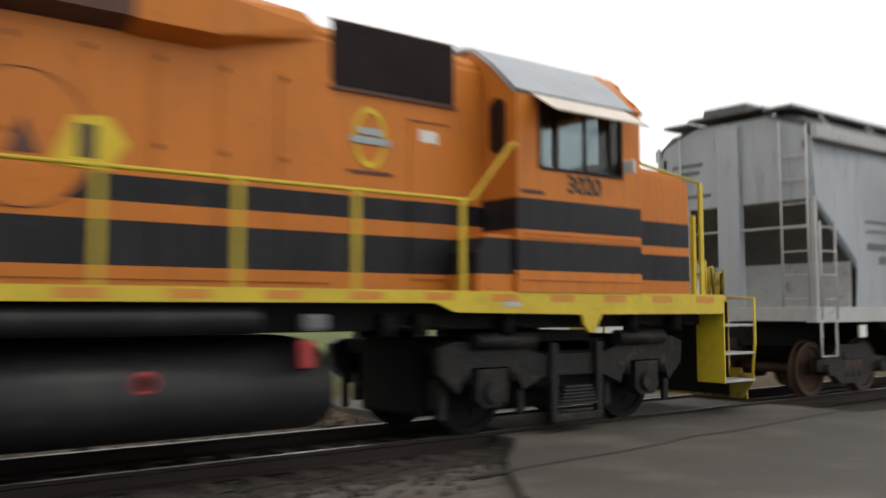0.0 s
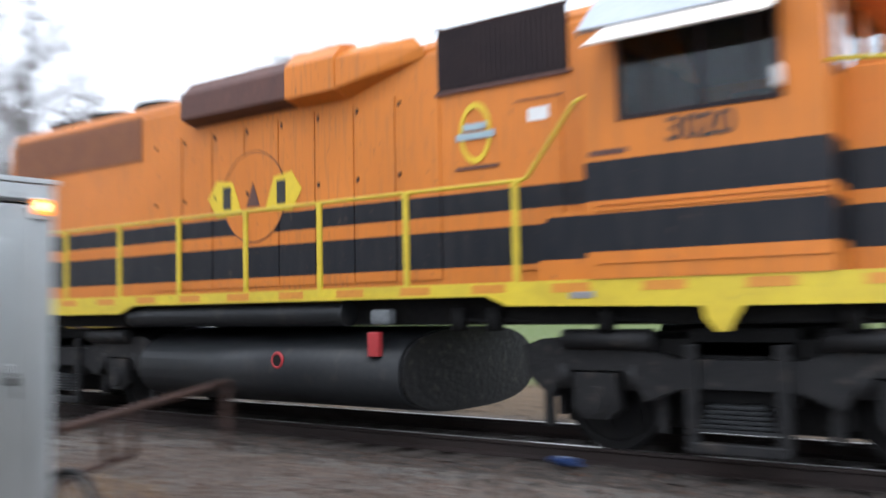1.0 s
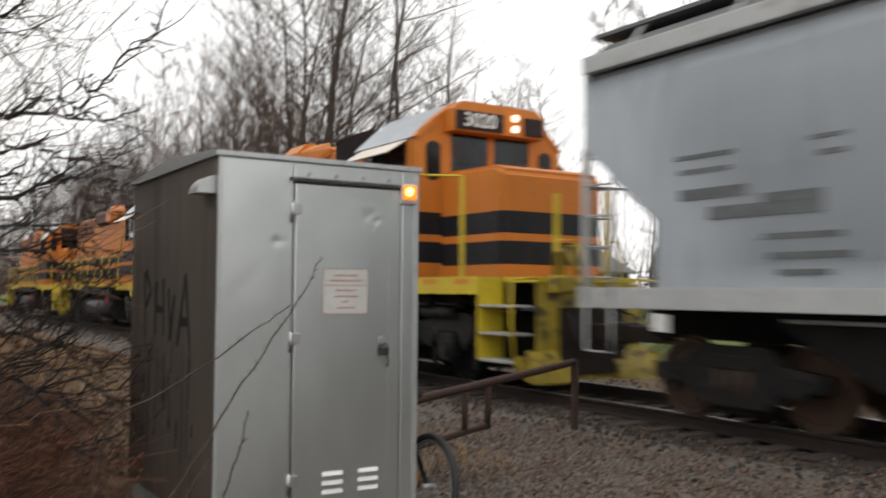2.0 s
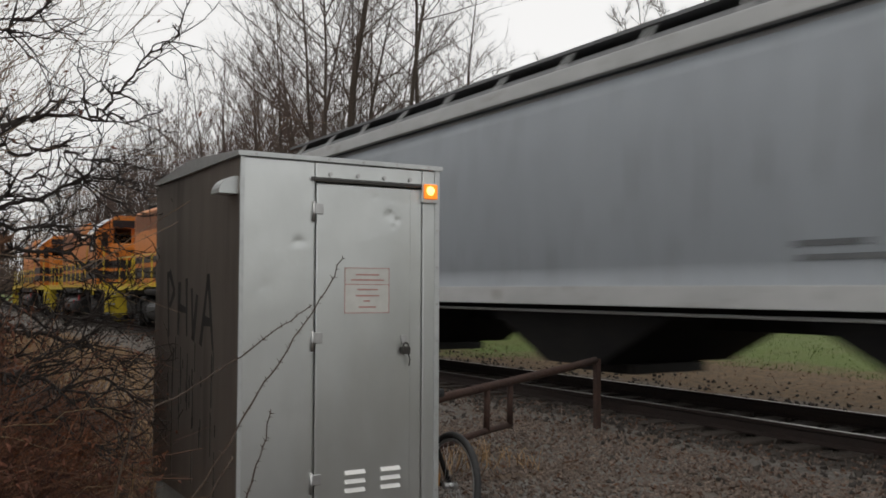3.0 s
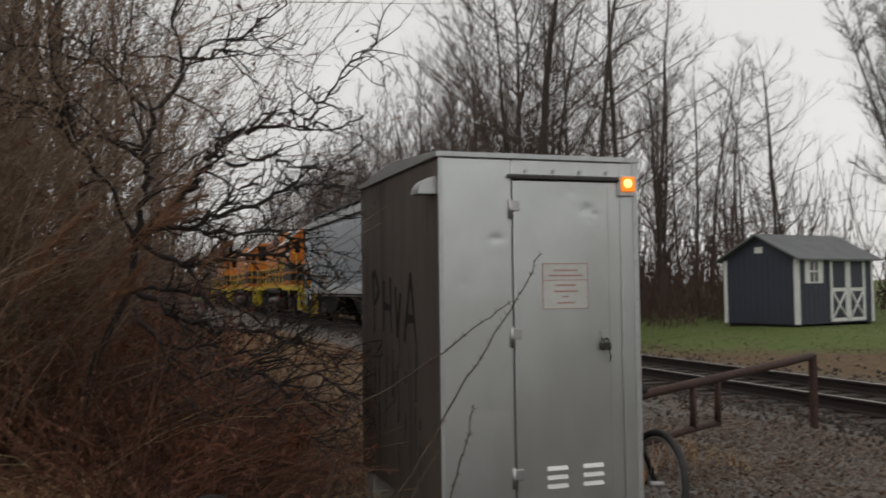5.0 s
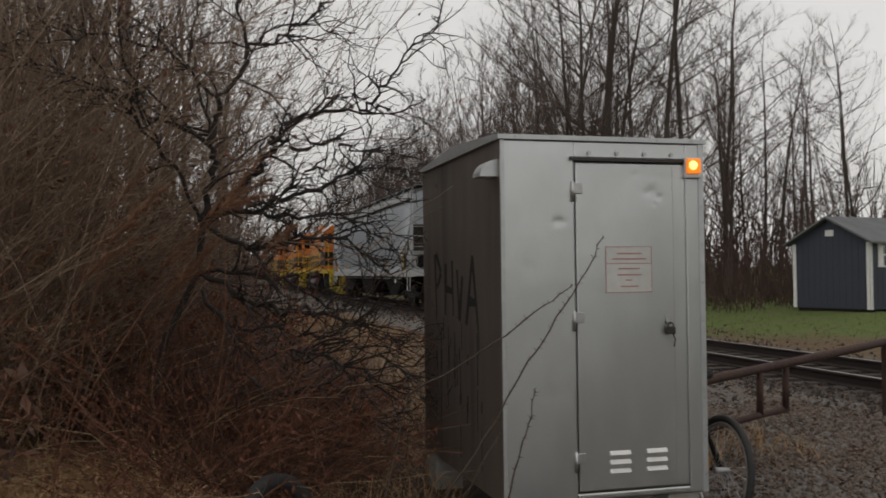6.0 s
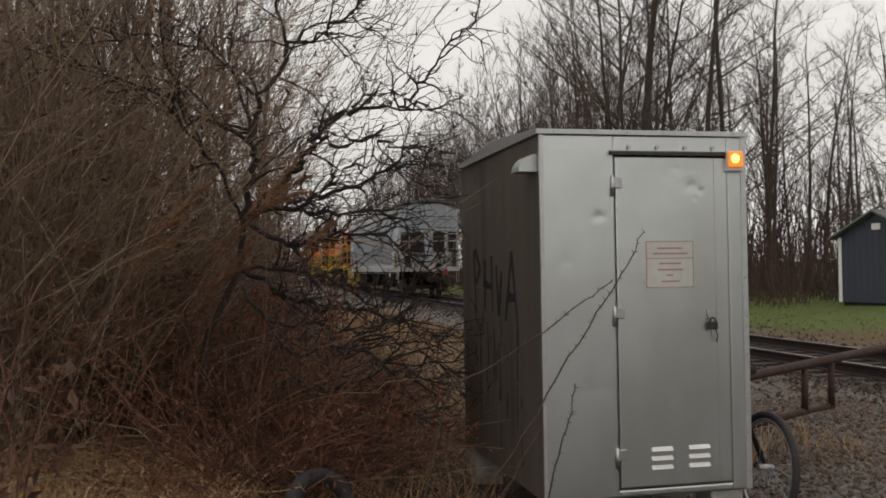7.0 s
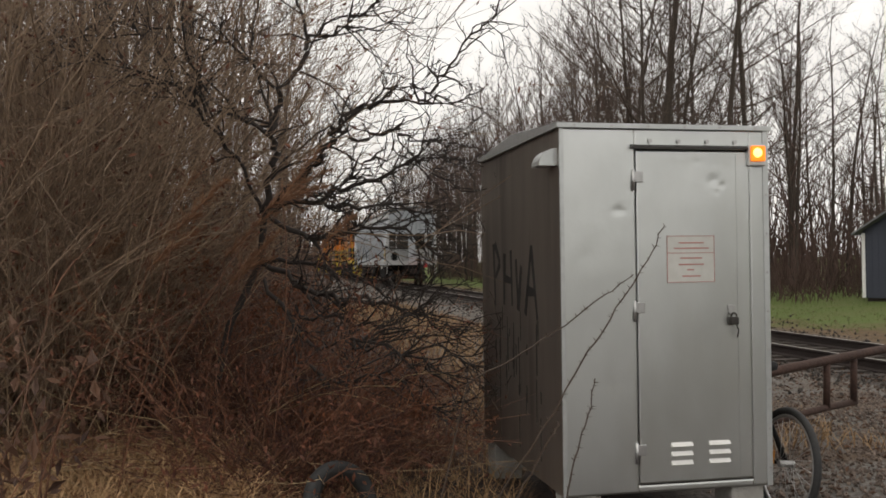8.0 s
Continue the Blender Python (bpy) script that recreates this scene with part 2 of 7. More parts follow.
# oil-stained stones, darkened further for the shade beneath the train
STONE_DARK = random_mat("stained_ballast", (0.065, 0.054, 0.046), (0.018, 0.014, 0.012), 0.9)
STONE = random_mat("ballast_stone", (0.25, 0.19, 0.155), (0.032, 0.023, 0.019), 0.9, 1.6)
ASPHALT = rough_mat("asphalt_worn", (0.085, 0.076, 0.066), (0.055, 0.049, 0.043), 0.78, 0, 60, 0.9, 0.4, third=(0.135, 0.12, 0.10), third_cut=(0.5, 0.72), third_scale=0.7)
CRACK = rough_mat("crack_tar", (0.02, 0.018, 0.017), (0.03, 0.027, 0.025), 0.8, 0, 20, 2, 0.1)


def lamp_mat(name, colour, strength):
    m, nt, b = graph(name)
    b.inputs["Base Color"].default_value = (*colour, 1)
    b.inputs["Emission Color"].default_value = (*colour, 1)
    b.inputs["Emission Strength"].default_value = strength
    return m


AMBER = lamp_mat("amber_lamp", (1.0, 0.26, 0.02), 1.1)
AMBER_HOT = lamp_mat("amber_bulb", (1.0, 0.62, 0.2), 3.2)
RED_LAMP = lamp_mat("red_lamp", (1.0, 0.10, 0.09), 4.0)
HEADLIGHT = lamp_mat("headlight", (1.0, 0.90, 0.75), 1.2)


def ground_material():
    m, nt, b = graph("ground_cover")
    tc = nt.nodes.new("ShaderNodeTexCoord")
    sp = nt.nodes.new("ShaderNodeSeparateXYZ")
    nt.links.new(tc.outputs["Object"], sp.inputs[0])

    def ramp(lo, hi, wobble, scale, along=None):
        nz = noise_ramp(nt, scale, 0.2, 0.8, 5)
        ma = nt.nodes.new("ShaderNodeMath")
        ma.operation = "MULTIPLY_ADD"
        ma.inputs[1].default_value = wobble
        nt.links.new(nz, ma.inputs[0])
        nt.links.new(along or sp.outputs["Y"], ma.inputs[2])
        mr = nt.nodes.new("ShaderNodeMapRange")
        mr.inputs["From Min"].default_value, mr.inputs["From Max"].default_value = lo, hi
        nt.links.new(ma.outputs[0], mr.inputs["Value"])
        return mr.outputs["Result"]
    gravel = mix(nt, noise_ramp(nt, 22, 0.35, 0.65, 8), (0.17, 0.155, 0.14), (0.075, 0.065, 0.057))
    gravel = mix(nt, noise_ramp(nt, 1.3, 0.5, 0.7, 5), gravel, (0.10, 0.066, 0.042))
    lawn = mix(nt, noise_ramp(nt, 14, 0.3, 0.7, 8), (0.078, 0.118, 0.022), (0.105, 0.135, 0.030))
    lawn = mix(nt, noise_ramp(nt, 0.8, 0.5, 0.8, 5), lawn, (0.12, 0.12, 0.042))
    verge = mix(nt, noise_ramp(nt, 9, 0.35, 0.65, 8), (0.16, 0.10, 0.05), (0.085, 0.058, 0.03))
    # brown soil, its colour lowered to carry the shade under the brambles
    shaded_soil = mix(nt, noise_ramp(nt, 9, 0.35, 0.65, 8), (0.048, 0.024, 0.014), (0.018, 0.010, 0.007))
    c = mix(nt, ramp(11.2, 11.9, 0.8, 2.0), gravel, verge)
    back = nt.nodes.new("ShaderNodeMapRange")     # the mown edge lies farther back towards the road
    back.inputs["From Min"].default_value, back.inputs["From Max"].default_value = -19.0, -14.5
    back.inputs["To Min"].default_value, back.inputs["To Max"].default_value = 0.0, 2.6
    nt.links.new(sp.outputs["X"], back.inputs["Value"])
    edge = nt.nodes.new("ShaderNodeMath")
    edge.operation = "SUBTRACT"
    nt.links.new(sp.outputs["Y"], edge.inputs[0])
    nt.links.new(back.outputs[0], edge.inputs[1])
    c = mix(nt, ramp(12.4, 13.8, 2.0, 1.0, edge.outputs[0]), c, lawn)
    # dark strip along the rails: staining plus painted shade beneath the train
    near = nt.nodes.new("ShaderNodeMath")
    near.operation = "COMPARE"
    near.inputs[1].default_value, near.inputs[2].default_value = TRACK_Y, 1.75
    nt.links.new(sp.outputs["Y"], near.inputs[0])
    c = mix(nt, near.outputs[0], c, mix(nt, noise_ramp(nt, 12, 0.35, 0.65, 8), (0.03, 0.024, 0.02), (0.055, 0.044, 0.036)))
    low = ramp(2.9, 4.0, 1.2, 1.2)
    c = mix(nt, low, shaded_soil, c)
    nt.links.new(c, b.inputs["Base Color"])
    b.inputs["Roughness"].default_value = 0.95
    bp = nt.nodes.new("ShaderNodeBump")
    bp.inputs["Strength"].default_value, bp.inputs["Distance"].default_value = 0.7, 0.04
    nt.links.new(noise_ramp(nt, 26, 0.2, 0.8, 8), bp.inputs["Height"])
    nt.links.new(bp.outputs["Normal"], b.inputs["Normal"])
    return m


# ---- mesh helpers ----


def box(bm, x0, x1, y0, y1, z0, z1, bevel=0.0):
    r = bmesh.ops.create_cube(bm, size=1.0)
    vs = r["verts"]
    for v in vs:
        v.co = Vector(((x0 + x1) / 2 + v.co.x * (x1 - x0), (y0 + y1) / 2 + v.co.y * (y1 - y0), (z0 + z1) / 2 + v.co.z * (z1 - z0)))
    if bevel:
        es = list({e for v in vs for e in v.link_edges})
        bmesh.ops.bevel(bm, geom=es, offset=bevel, segments=2, affect="EDGES", profile=0.6)
    return vs


def prism(bm, outline, axis, a, b):
    """A solid from a closed outline in the two other axes, drawn out along axis from a to b."""
    def place(p, s):
        return {"x": (s, p[0], p[1]), "y": (p[0], s, p[1]), "z": (p[0], p[1], s)}[axis]
    lo = [bm.verts.new(place(p, a)) for p in outline]
    hi = [bm.verts.new(place(p, b)) for p in outline]
    n = len(outline)
    faces = [bm.faces.new(lo), bm.faces.new(hi[::-1])]
    for i in range(n):
        faces.append(bm.faces.new((lo[i], hi[i], hi[(i + 1) % n], lo[(i + 1) % n])))
    bmesh.ops.recalc_face_normals(bm, faces=faces)
    return lo + hi


def rod(bm, points, radius, sides=8, end=None, caps=True):
    """A round bar through points; end: the radius at the far end."""
    pts = [Vector(p) for p in points]
    rings = []
    for i, p in enumerate(pts):
        d = (pts[min(i + 1, len(pts) - 1)] - pts[max(i - 1, 0)]).normalized()
        u = d.orthogonal().normalized() if i == 0 else (u - d * u.dot(d)).normalized()
        w = d.cross(u)
        r = radius if end is None else radius + (end - radius) * i / (len(pts) - 1)
        rings.append([bm.verts.new(p + (u * math.cos(k * math.tau / sides) + w * math.sin(k * math.tau / sides)) * r) for k in range(sides)])
    for a, b in zip(rings, rings[1:]):
        for k in range(sides):
            f = bm.faces.new((a[k], a[(k + 1) % sides], b[(k + 1) % sides], b[k]))
            f.smooth = True
    if caps:
        bm.faces.new(rings[0][::-1])
        bm.faces.new(rings[-1])


def ring(bm, centre, axis, radius, thick, sides=28, inner=6):
    c, d = Vector(centre), Vector(axis).normalized()
    u = d.orthogonal().normalized()
    w = d.cross(u)
    loops = []
    for i in range(sides):
        a = i * math.tau / sides
        out = u * math.cos(a) + w * math.sin(a)
        loops.append([bm.verts.new(c + out * (radius + thick * math.cos(k * math.tau / inner)) + d * thick * math.sin(k * math.tau / inner)) for k in range(inner)])
    for i in range(sides):
        a, b = loops[i], loops[(i + 1) % sides]
        for k in range(inner):
            f = bm.faces.new((a[k], b[k], b[(k + 1) % inner], a[(k + 1) % inner]))
            f.smooth = True


def lathe(bm, centre, profile, sides=28):
    """A turned body about the y axis: profile rows of (radius, y)."""
    rows = []
    for r, y in profile:
        rows.append([bm.verts.new((centre[0] + r * math.cos(k * math.tau / sides), centre[1] + y, centre[2] + r * math.sin(k * math.tau / sides))) for k in range(sides)])
    for a, b in zip(rows, rows[1:]):
        for k in range(sides):
            bm.faces.new((a[k], b[k], b[(k + 1) % sides], a[(k + 1) % sides]))
    bm.faces.new(rows[0])
    bm.faces.new(rows[-1][::-1])


def mesh_of(name, bm, material):
    bmesh.ops.recalc_face_normals(bm, faces=bm.faces[:])
    me = bpy.data.meshes.new(name)
    bm.to_mesh(me)
    bm.free()
    me.materials.append(material)
    return me


def part(name, bm, material, parent, label=""):
    ob = new(name, mesh_of(name, bm, material))
    ob.parent = parent
    return tagged(ob, label)


def thing(name, m, label, category, group="", kind=""):
    ob = new(name)
    ob.empty_display_size = 0.2
    ob.matrix_world = m
    return tagged(ob, label, category, group, kind)


def solid(name, bm, material, label, category, kind="", m=None, group=""):
    ob = new(name, mesh_of(name, bm, material))
    if m is not None:
        ob.matrix_world = m
    return tagged(ob, label, category, group, kind)


def B():
    return bmesh.new()


def lettering(name, text, size, material, parent, m, label=""):
    """Raised lettering in the built-in font, as a mesh."""
    cu = bpy.data.curves.new(name, "FONT")
    cu.body, cu.size, cu.align_x, cu.align_y, cu.extrude, cu.offset = text, size, "CENTER", "CENTER", 0.004, 0.006
    tmp = bpy.data.objects.new(name, cu)
    scene.collection.objects.link(tmp)
    me = bpy.data.meshes.new_from_object(tmp.evaluated_get(bpy.context.evaluated_depsgraph_get()))
    bpy.data.objects.remove(tmp)
    me.materials.clear()
    me.materials.append(material)
    ob = new(name, me)
    ob.parent = parent
    ob.matrix_local = m
    return tagged(ob, label)


FACE_S = pose(0, 0, 0, 90, 0, 0)     # lettering that faces -y
FACE_E = pose(0, 0, 0, 90, 0, 90)    # lettering that faces +x

# ---- ground, road and track ----


def ground_height(x, y):
    lift = 0.36 * min(1.0, max(0.0, (y - 11.5) / 5.5)) ** 1.4
    far = 0.004 * max(0.0, y - 20)
    left = 0.10 * min(1.0, max(0.0, (2.0 - y) / 3.0)) * min(1.0, max(0.0, (-x - 3) / 3))
    dip = -0.10 * max(0.0, 1 - abs(y - TRACK_Y) / 3.2)
    return GROUND + lift + far + left + dip + 0.03 * noise.noise((x * 0.35, y * 0.35, 0)) + 0.015 * noise.noise((x * 1.3, y * 1.3, 3))


def build_ground():
    xs = sorted({round(v, 3) for v in [-900, -500, -300, -200, -150, 60, 120, 300, 900] + list(np.arange(-110, 42, 0.8))})
    ys = sorted({round(v, 3) for v in [-900, -400, -150, -70, -40, 60, 80, 120, 200, 400, 900] + list(np.arange(-24, 46, 0.7))})
    verts = [(x, y, ground_height(x, y)) for y in ys for x in xs]
    n = len(xs)
    faces = [(j * n + i, j * n + i + 1, (j + 1) * n + i + 1, (j + 1) * n + i) for j in range(len(ys) - 1) for i in range(n - 1)]
    me = bpy.data.meshes.new("ground")
    me.from_pydata(verts, [], faces)
    me.polygons.foreach_set("use_smooth", [True] * len(faces))
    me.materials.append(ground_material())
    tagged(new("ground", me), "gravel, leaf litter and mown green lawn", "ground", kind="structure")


def build_road():
    """Worn asphalt that crosses the track, with a ragged edge and a long tar crack."""
    rnd = random.Random(4)
    top = -0.035
    left = [(4.9 + 0.25 * noise.noise((y * 0.8, 2, 0)) + 0.12 * rnd.random() + 0.95 * max(0.0, min(y, 8.4) - 5.4), y) for y in np.arange(-14, 40, 0.5)]
    right = [(13.2 + 0.2 * noise.noise((y * 0.8, 7, 0)), y) for y in np.arange(39.5, -14.5, -0.5)]
    road = new("road")
    tagged(road, "worn grey asphalt road across the railway line", "road", kind="structure")
    for name, lo, hi in (("near_slab", -99, TRACK_Y - 0.82), ("middle_slab", TRACK_Y - 0.64, TRACK_Y + 0.64), ("far_slab", TRACK_Y + 0.82, 99)):
        b = B()
        if name == "middle_slab":
            prism(b, [(7.9, lo), (13.2, lo), (13.2, hi), (7.9, hi)], "z", top - 0.25, top)
        else:
            l = [p for p in left if lo < p[1] < hi]
            r = [p for p in right if lo < p[1] < hi]
            edge = hi if hi < 90 else lo
            (l.append((l[-1][0], edge)), r.insert(0, (13.2, edge))) if hi < 90 else (l.insert(0, (l[0][0], edge)), r.append((13.2, edge)))
            prism(b, l + r, "z", top - 0.25, top)
        part(name, b, ASPHALT, road)
    b = B()
    pts = [(5.3 + 0.75 * i, 6.3 + 0.35 * i * 0.2 + 0.12 * noise.noise((i * 0.9, 5, 0)), top + 0.002) for i in range(11)]
    rod(b, pts, 0.022, 5)
    part("tar_crack", b, CRACK, road, "dark crack in the asphalt")


RAIL_SHAPE = [(-0.07, -0.17), (0.07, -0.17), (0.07, -0.155), (0.012, -0.13), (0.012, -0.045), (0.036, -0.03), (0.036, -0.003), (0.03, 0.0),
              (-0.03, 0.0), (-0.036, -0.003), (-0.036, -0.03), (-0.012, -0.045), (-0.012, -0.13), (-0.07, -0.155)]


def build_track():
    track = new("track")
    tagged(track, "single railway track with rusty rails on dark sleepers", "railway track", kind="structure")
    for s in (-1, 1):
        y = TRACK_Y + s * 0.7525
        b = B()
        prism(b, [(y + p, q - 0.003) for p, q in RAIL_SHAPE], "x", -210, 90)
        rail = part("rail", b, RAIL_RUST, track)
        b = B()
        prism(b, [(y - 0.024, -0.002), (y + 0.024, -0.002), (y + 0.02, 0.0015), (y - 0.02, 0.0015)], "x", -210, 90)
        part("running_surface", b, RAIL_TOP, rail, "polished rail head")
    return track


def build_sleepers(track):
    shapes = []
    rnd = random.Random(9)
    for i in range(4):
        b = B()
        box(b, -0.115, 0.115, -1.3, 1.3, -0.33, -0.168, 0.012)
        for v in b.verts:
            v.co += Vector((rnd.uniform(-0.006, 0.006), rnd.uniform(-0.03, 0.03), rnd.uniform(-0.006, 0.004)))
        shapes.append(mesh_of("sleeper", b, SLEEPER))
    x = 7.4
    for i in range(290):
        ob = new("sleeper", shapes[rnd.randrange(4)])
        ob.parent = track
        ob.matrix_local = pose(x + rnd.uniform(-0.03, 0.03), TRACK_Y + rnd.uniform(-0.06, 0.06), 0, 0, 0, rnd.uniform(-1, 1))
        x -= 0.53


def stones(name, count, area, size, seed, label, z_of):
    """Loose broken stones, too many to count."""
    rnd = random.Random(seed)
    base = [Vector(p) for p in ((1, 0, 0), (-1, 0, 0), (0, 1, 0), (0, -1, 0), (0, 0, 0.8), (0, 0, -0.8))]
    tri = [(0, 2, 4), (2, 1, 4), (1, 3, 4), (3, 0, 4), (2, 0, 5), (1, 2, 5), (3, 1, 5), (0, 3, 5)]
    verts, faces = [], []
    for _ in range(count):
        x, y = area(rnd)
        s = size * rnd.uniform(0.5, 1.35)
        e = Euler((rnd.uniform(0, 6), rnd.uniform(0, 6), rnd.uniform(0, 6)))
        n = len(verts)
        z = z_of(x, y) + s * 0.25
        for p in base:
            q = Vector((p.x * rnd.uniform(0.6, 1.2), p.y * rnd.uniform(0.5, 1.1), p.z * rnd.uniform(0.5, 1.1)))
            q.rotate(e)
            verts.append((x + q.x * s, y + q.y * s, z + q.z * s))
        faces += [(a + n, b + n, c + n) for a, b, c in tri]
    me = bpy.data.meshes.new(name)
    me.from_pydata(verts, [], faces)
    me.materials.append(STONE_DARK if name == "ballast" else STONE)
    return tagged(new(name, me), label, "stones", kind="stuff")


def build_ballast():
    def bed(r):
        x = 7.6 - 62 * r.random() ** 1.7
        y = TRACK_Y + r.gauss(0, 1.25)
        return x, y

    def lot(r):
        if r.random() < 0.45:
            return r.uniform(-9.5, -3.2), 2.9 + 4.0 * r.random()
        x = 2.0 - 26 * r.random() ** 1.2
        return x, 3.4 + 4.8 * r.random() ** 0.9
    stones("ballast", 19000, bed, 0.042, 1, "dark broken stone ballast between and beside the rails", lambda x, y: max(ground_height(x, y), -0.24 if abs(y - TRACK_Y) < 1.5 else -9))
    stones("gravel", 24000, lot, 0.022, 2, "grey-brown gravel scattered beside the track", ground_height)
    rnd = random.Random(5)
    verts, faces = [], []
    for _ in range(5200):
        x = 1.5 - 24 * rnd.random() ** 1.1
        y = rnd.uniform(3.2, 8.2) if rnd.random() < 0.85 else rnd.uniform(11.3, 14.5)
        add_leaf(verts, faces, Vector((x, y, ground_height(x, y) + 0.018)), rnd.uniform(0.014, 0.032), rnd)
    me = bpy.data.meshes.new("fallen_leaves")
    me.from_pydata(verts, [], faces)
    me.materials.append(FALLEN_LEAF)
    tagged(new("fallen_leaves", me), "brown fallen leaves on the gravel", "leaves", kind="stuff")


def add_leaf(verts, faces, p, s, rnd, hang=0.0):
    """A creased leaf of two bent halves."""
    e = Euler((rnd.uniform(-0.9, 0.9) + hang, rnd.uniform(-0.9, 0.9), rnd.uniform(0, 6.28)))
    n = len(verts)
    for q in ((0, -1.2, 0.35), (0.42, -0.1, 0.45), (0.15, 1.2, 0.3), (-0.45, 0.15, 0.5), (0, 0, -0.1)):
        v = Vector(q) * s
        v.rotate(e)
        verts.append(p + v)
    faces += [(n, n + 1, n + 4), (n + 1, n + 2, n + 4), (n + 2, n + 3, n + 4), (n + 3, n, n + 4)]


# ---- signal cabinet beside the line ----
CAB_X, CAB_Y0, CAB_Y1, CAB_Z0, CAB_Z1, CAB_BACK = -4.77, 1.59, 2.82, 0.15, 2.15, -6.58


def build_cabinet():
    c = thing("signal_cabinet", pose(CAB_X, CAB_Y0, GROUND), "dented bare aluminium railway signal cabinet with an amber lamp", "cabinet")
    w, d, z0, z1 = CAB_Y1 - CAB_Y0, CAB_X - CAB_BACK, CAB_Z0 - GROUND, CAB_Z1 - GROUND
    t = 0.02
    dents = [(0.90, 1.87, 0.05, 0.0032), (0.95, 1.84, 0.022, 0.0030), (0.92, 1.80, 0.016, 0.0026), (0.80, 1.97, 0.022, 0.0018), (0.33, 1.70, 0.035, 0.0030), (0.37, 1.695, 0.018, 0.0022), (0.14, 1.45, 0.08, 0.0012), (0.30, 0.75, 0.09, 0.0010)]

    def sheet(bm, y0, y1, q0, q1, x, thick):
        """Thin metal sheet with knocks and slight waviness pressed into its front face."""
        ny, nz = max(2, int((y1 - y0) / 0.012)), max(2, int((q1 - q0) / 0.012))
        rows = []
        for k in range(nz + 1):
            row = []
            for i in range(ny + 1):
                y, q = y0 + (y1 - y0) * i / ny, q0 + (q1 - q0) * k / nz
                edge = min(1.0, 12 * min(y - y0, y1 - y, q - q0, q1 - q))
                h = 0.0024 * noise.noise((y * 2.6, q * 1.7, 4.0)) * edge
                for cy, cz, r, depth in dents:
                    u = ((y - cy) ** 2 + ((q + GROUND - cz) * 1.25) ** 2) / (r * r)
                    if u < 6:
                        h -= depth * math.exp(-u * 1.6) * (1 + 0.5 * noise.noise((y * 30, q * 30, 1))) * edge
                row.append(bm.verts.new((x + h, y, q)))
            rows.append(row)
        for lo, hi in zip(rows, rows[1:]):
            for i in range(ny):
                bm.faces.new((lo[i], lo[i + 1], hi[i + 1], hi[i])).smooth = True
        rim = rows[0][:-1] + [r[-1] for r in rows[:-1]] + rows[-1][:0:-1] + [r[0] for r in rows[:0:-1]]
        back = [bm.verts.new((x - thick, v.co.y, v.co.z)) for v in rim]
        n = len(rim)
        for i in range(n):
            bm.faces.new((rim[(i + 1) % n], rim[i], back[i], back[(i + 1) % n]))
        bm.faces.new(back)
    b = B()   # front wall round the door opening
    dy0, dy1, dz0, dz1 = 0.43, 1.118, 0.19 - GROUND, 2.04 - GROUND
    for y0, y1, q0, q1 in ((0, dy0, z0, z1), (dy1, w, z0, z1), (dy0, dy1, dz1, z1), (dy0, dy1, z0, dz0)):
        sheet(b, y0, y1, q0, q1, 0.0, t)
    part("front_panel", b, ALU, c)
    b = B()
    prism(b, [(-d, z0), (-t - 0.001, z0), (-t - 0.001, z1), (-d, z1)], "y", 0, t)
    side = part("side_panel", b, ALU_SIDE, c, "weathered side panel, darkened as the shaded side, with black graffiti")
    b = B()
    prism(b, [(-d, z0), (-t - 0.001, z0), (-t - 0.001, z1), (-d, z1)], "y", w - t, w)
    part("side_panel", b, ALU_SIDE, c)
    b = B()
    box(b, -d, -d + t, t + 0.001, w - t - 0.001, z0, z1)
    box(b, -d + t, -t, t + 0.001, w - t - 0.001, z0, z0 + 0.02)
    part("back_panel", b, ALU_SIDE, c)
    b = B()   # low gable roof, its ridge across the front
    prism(b, [(-d - 0.015, z1 + 0.002), (0.015, z1 + 0.002), (0.015, z1 + 0.028), (-d / 2, z1 + 0.085), (-d - 0.015, z1 + 0.028)], "y", -0.02, w + 0.02)
    roof = part("roof", b, ALU_TRIM, c)
    for i in range(6):
        b = B()
        y = 0.08 + i * (w - 0.16) / 5
        rod(b, [(0.0145, y, z1 + 0.015), (0.021, y, z1 + 0.015)], 0.008, 8)
        part("rivet", b, STEEL, roof)
    for y0, y1 in ((-0.004, 0.02), (w - 0.03, w + 0.004)):   # corner strips with rivets
        b = B()
        box(b, 0.0005, 0.005, y0, y1, z0, z1, 0.0015)
        trim = part("corner_trim", b, ALU_TRIM, c)
    for i in range(9):
        b = B()
        rod(b, [(0.004, w - 0.014, z0 + 0.1 + i * 0.22), (0.010, w - 0.014, z0 + 0.1 + i * 0.22)], 0.007, 8)
        part("rivet", b, STEEL, trim)
    # door
    b = B()
    sheet(b, dy0 + 0.006, dy1 - 0.004, dz0 + 0.007, dz1 - 0.007, 0.004, t)
    box(b, 0.003, 0.007, dy1 - 0.085, dy1 - 0.08, dz0 + 0.02, dz1 - 0.02)
    door = part("door", b, ALU, c, "dented flush aluminium door")
    rnd = random.Random(3)
    for y in (0.62, 0.845):   # two columns of three louvres
        for z in (0.305, 0.355, 0.405):
            q = z - GROUND
            b = B()
            prism(b, [(0.004, q + 0.012), (0.004, q - 0.012), (0.022, q - 0.009)], "y", y, y + 0.125)
            part("louvre", b, WHITE_PAINT, door, "bright pressed louvre")
    b = B()
    box(b, 0.004, 0.012, 0.97, 1.015, 1.14 - GROUND, 1.17 - GROUND, 0.003)
    rod(b, [(0.004, 0.99, 1.13 - GROUND), (0.016, 0.99, 1.13 - GROUND)], 0.016, 10)
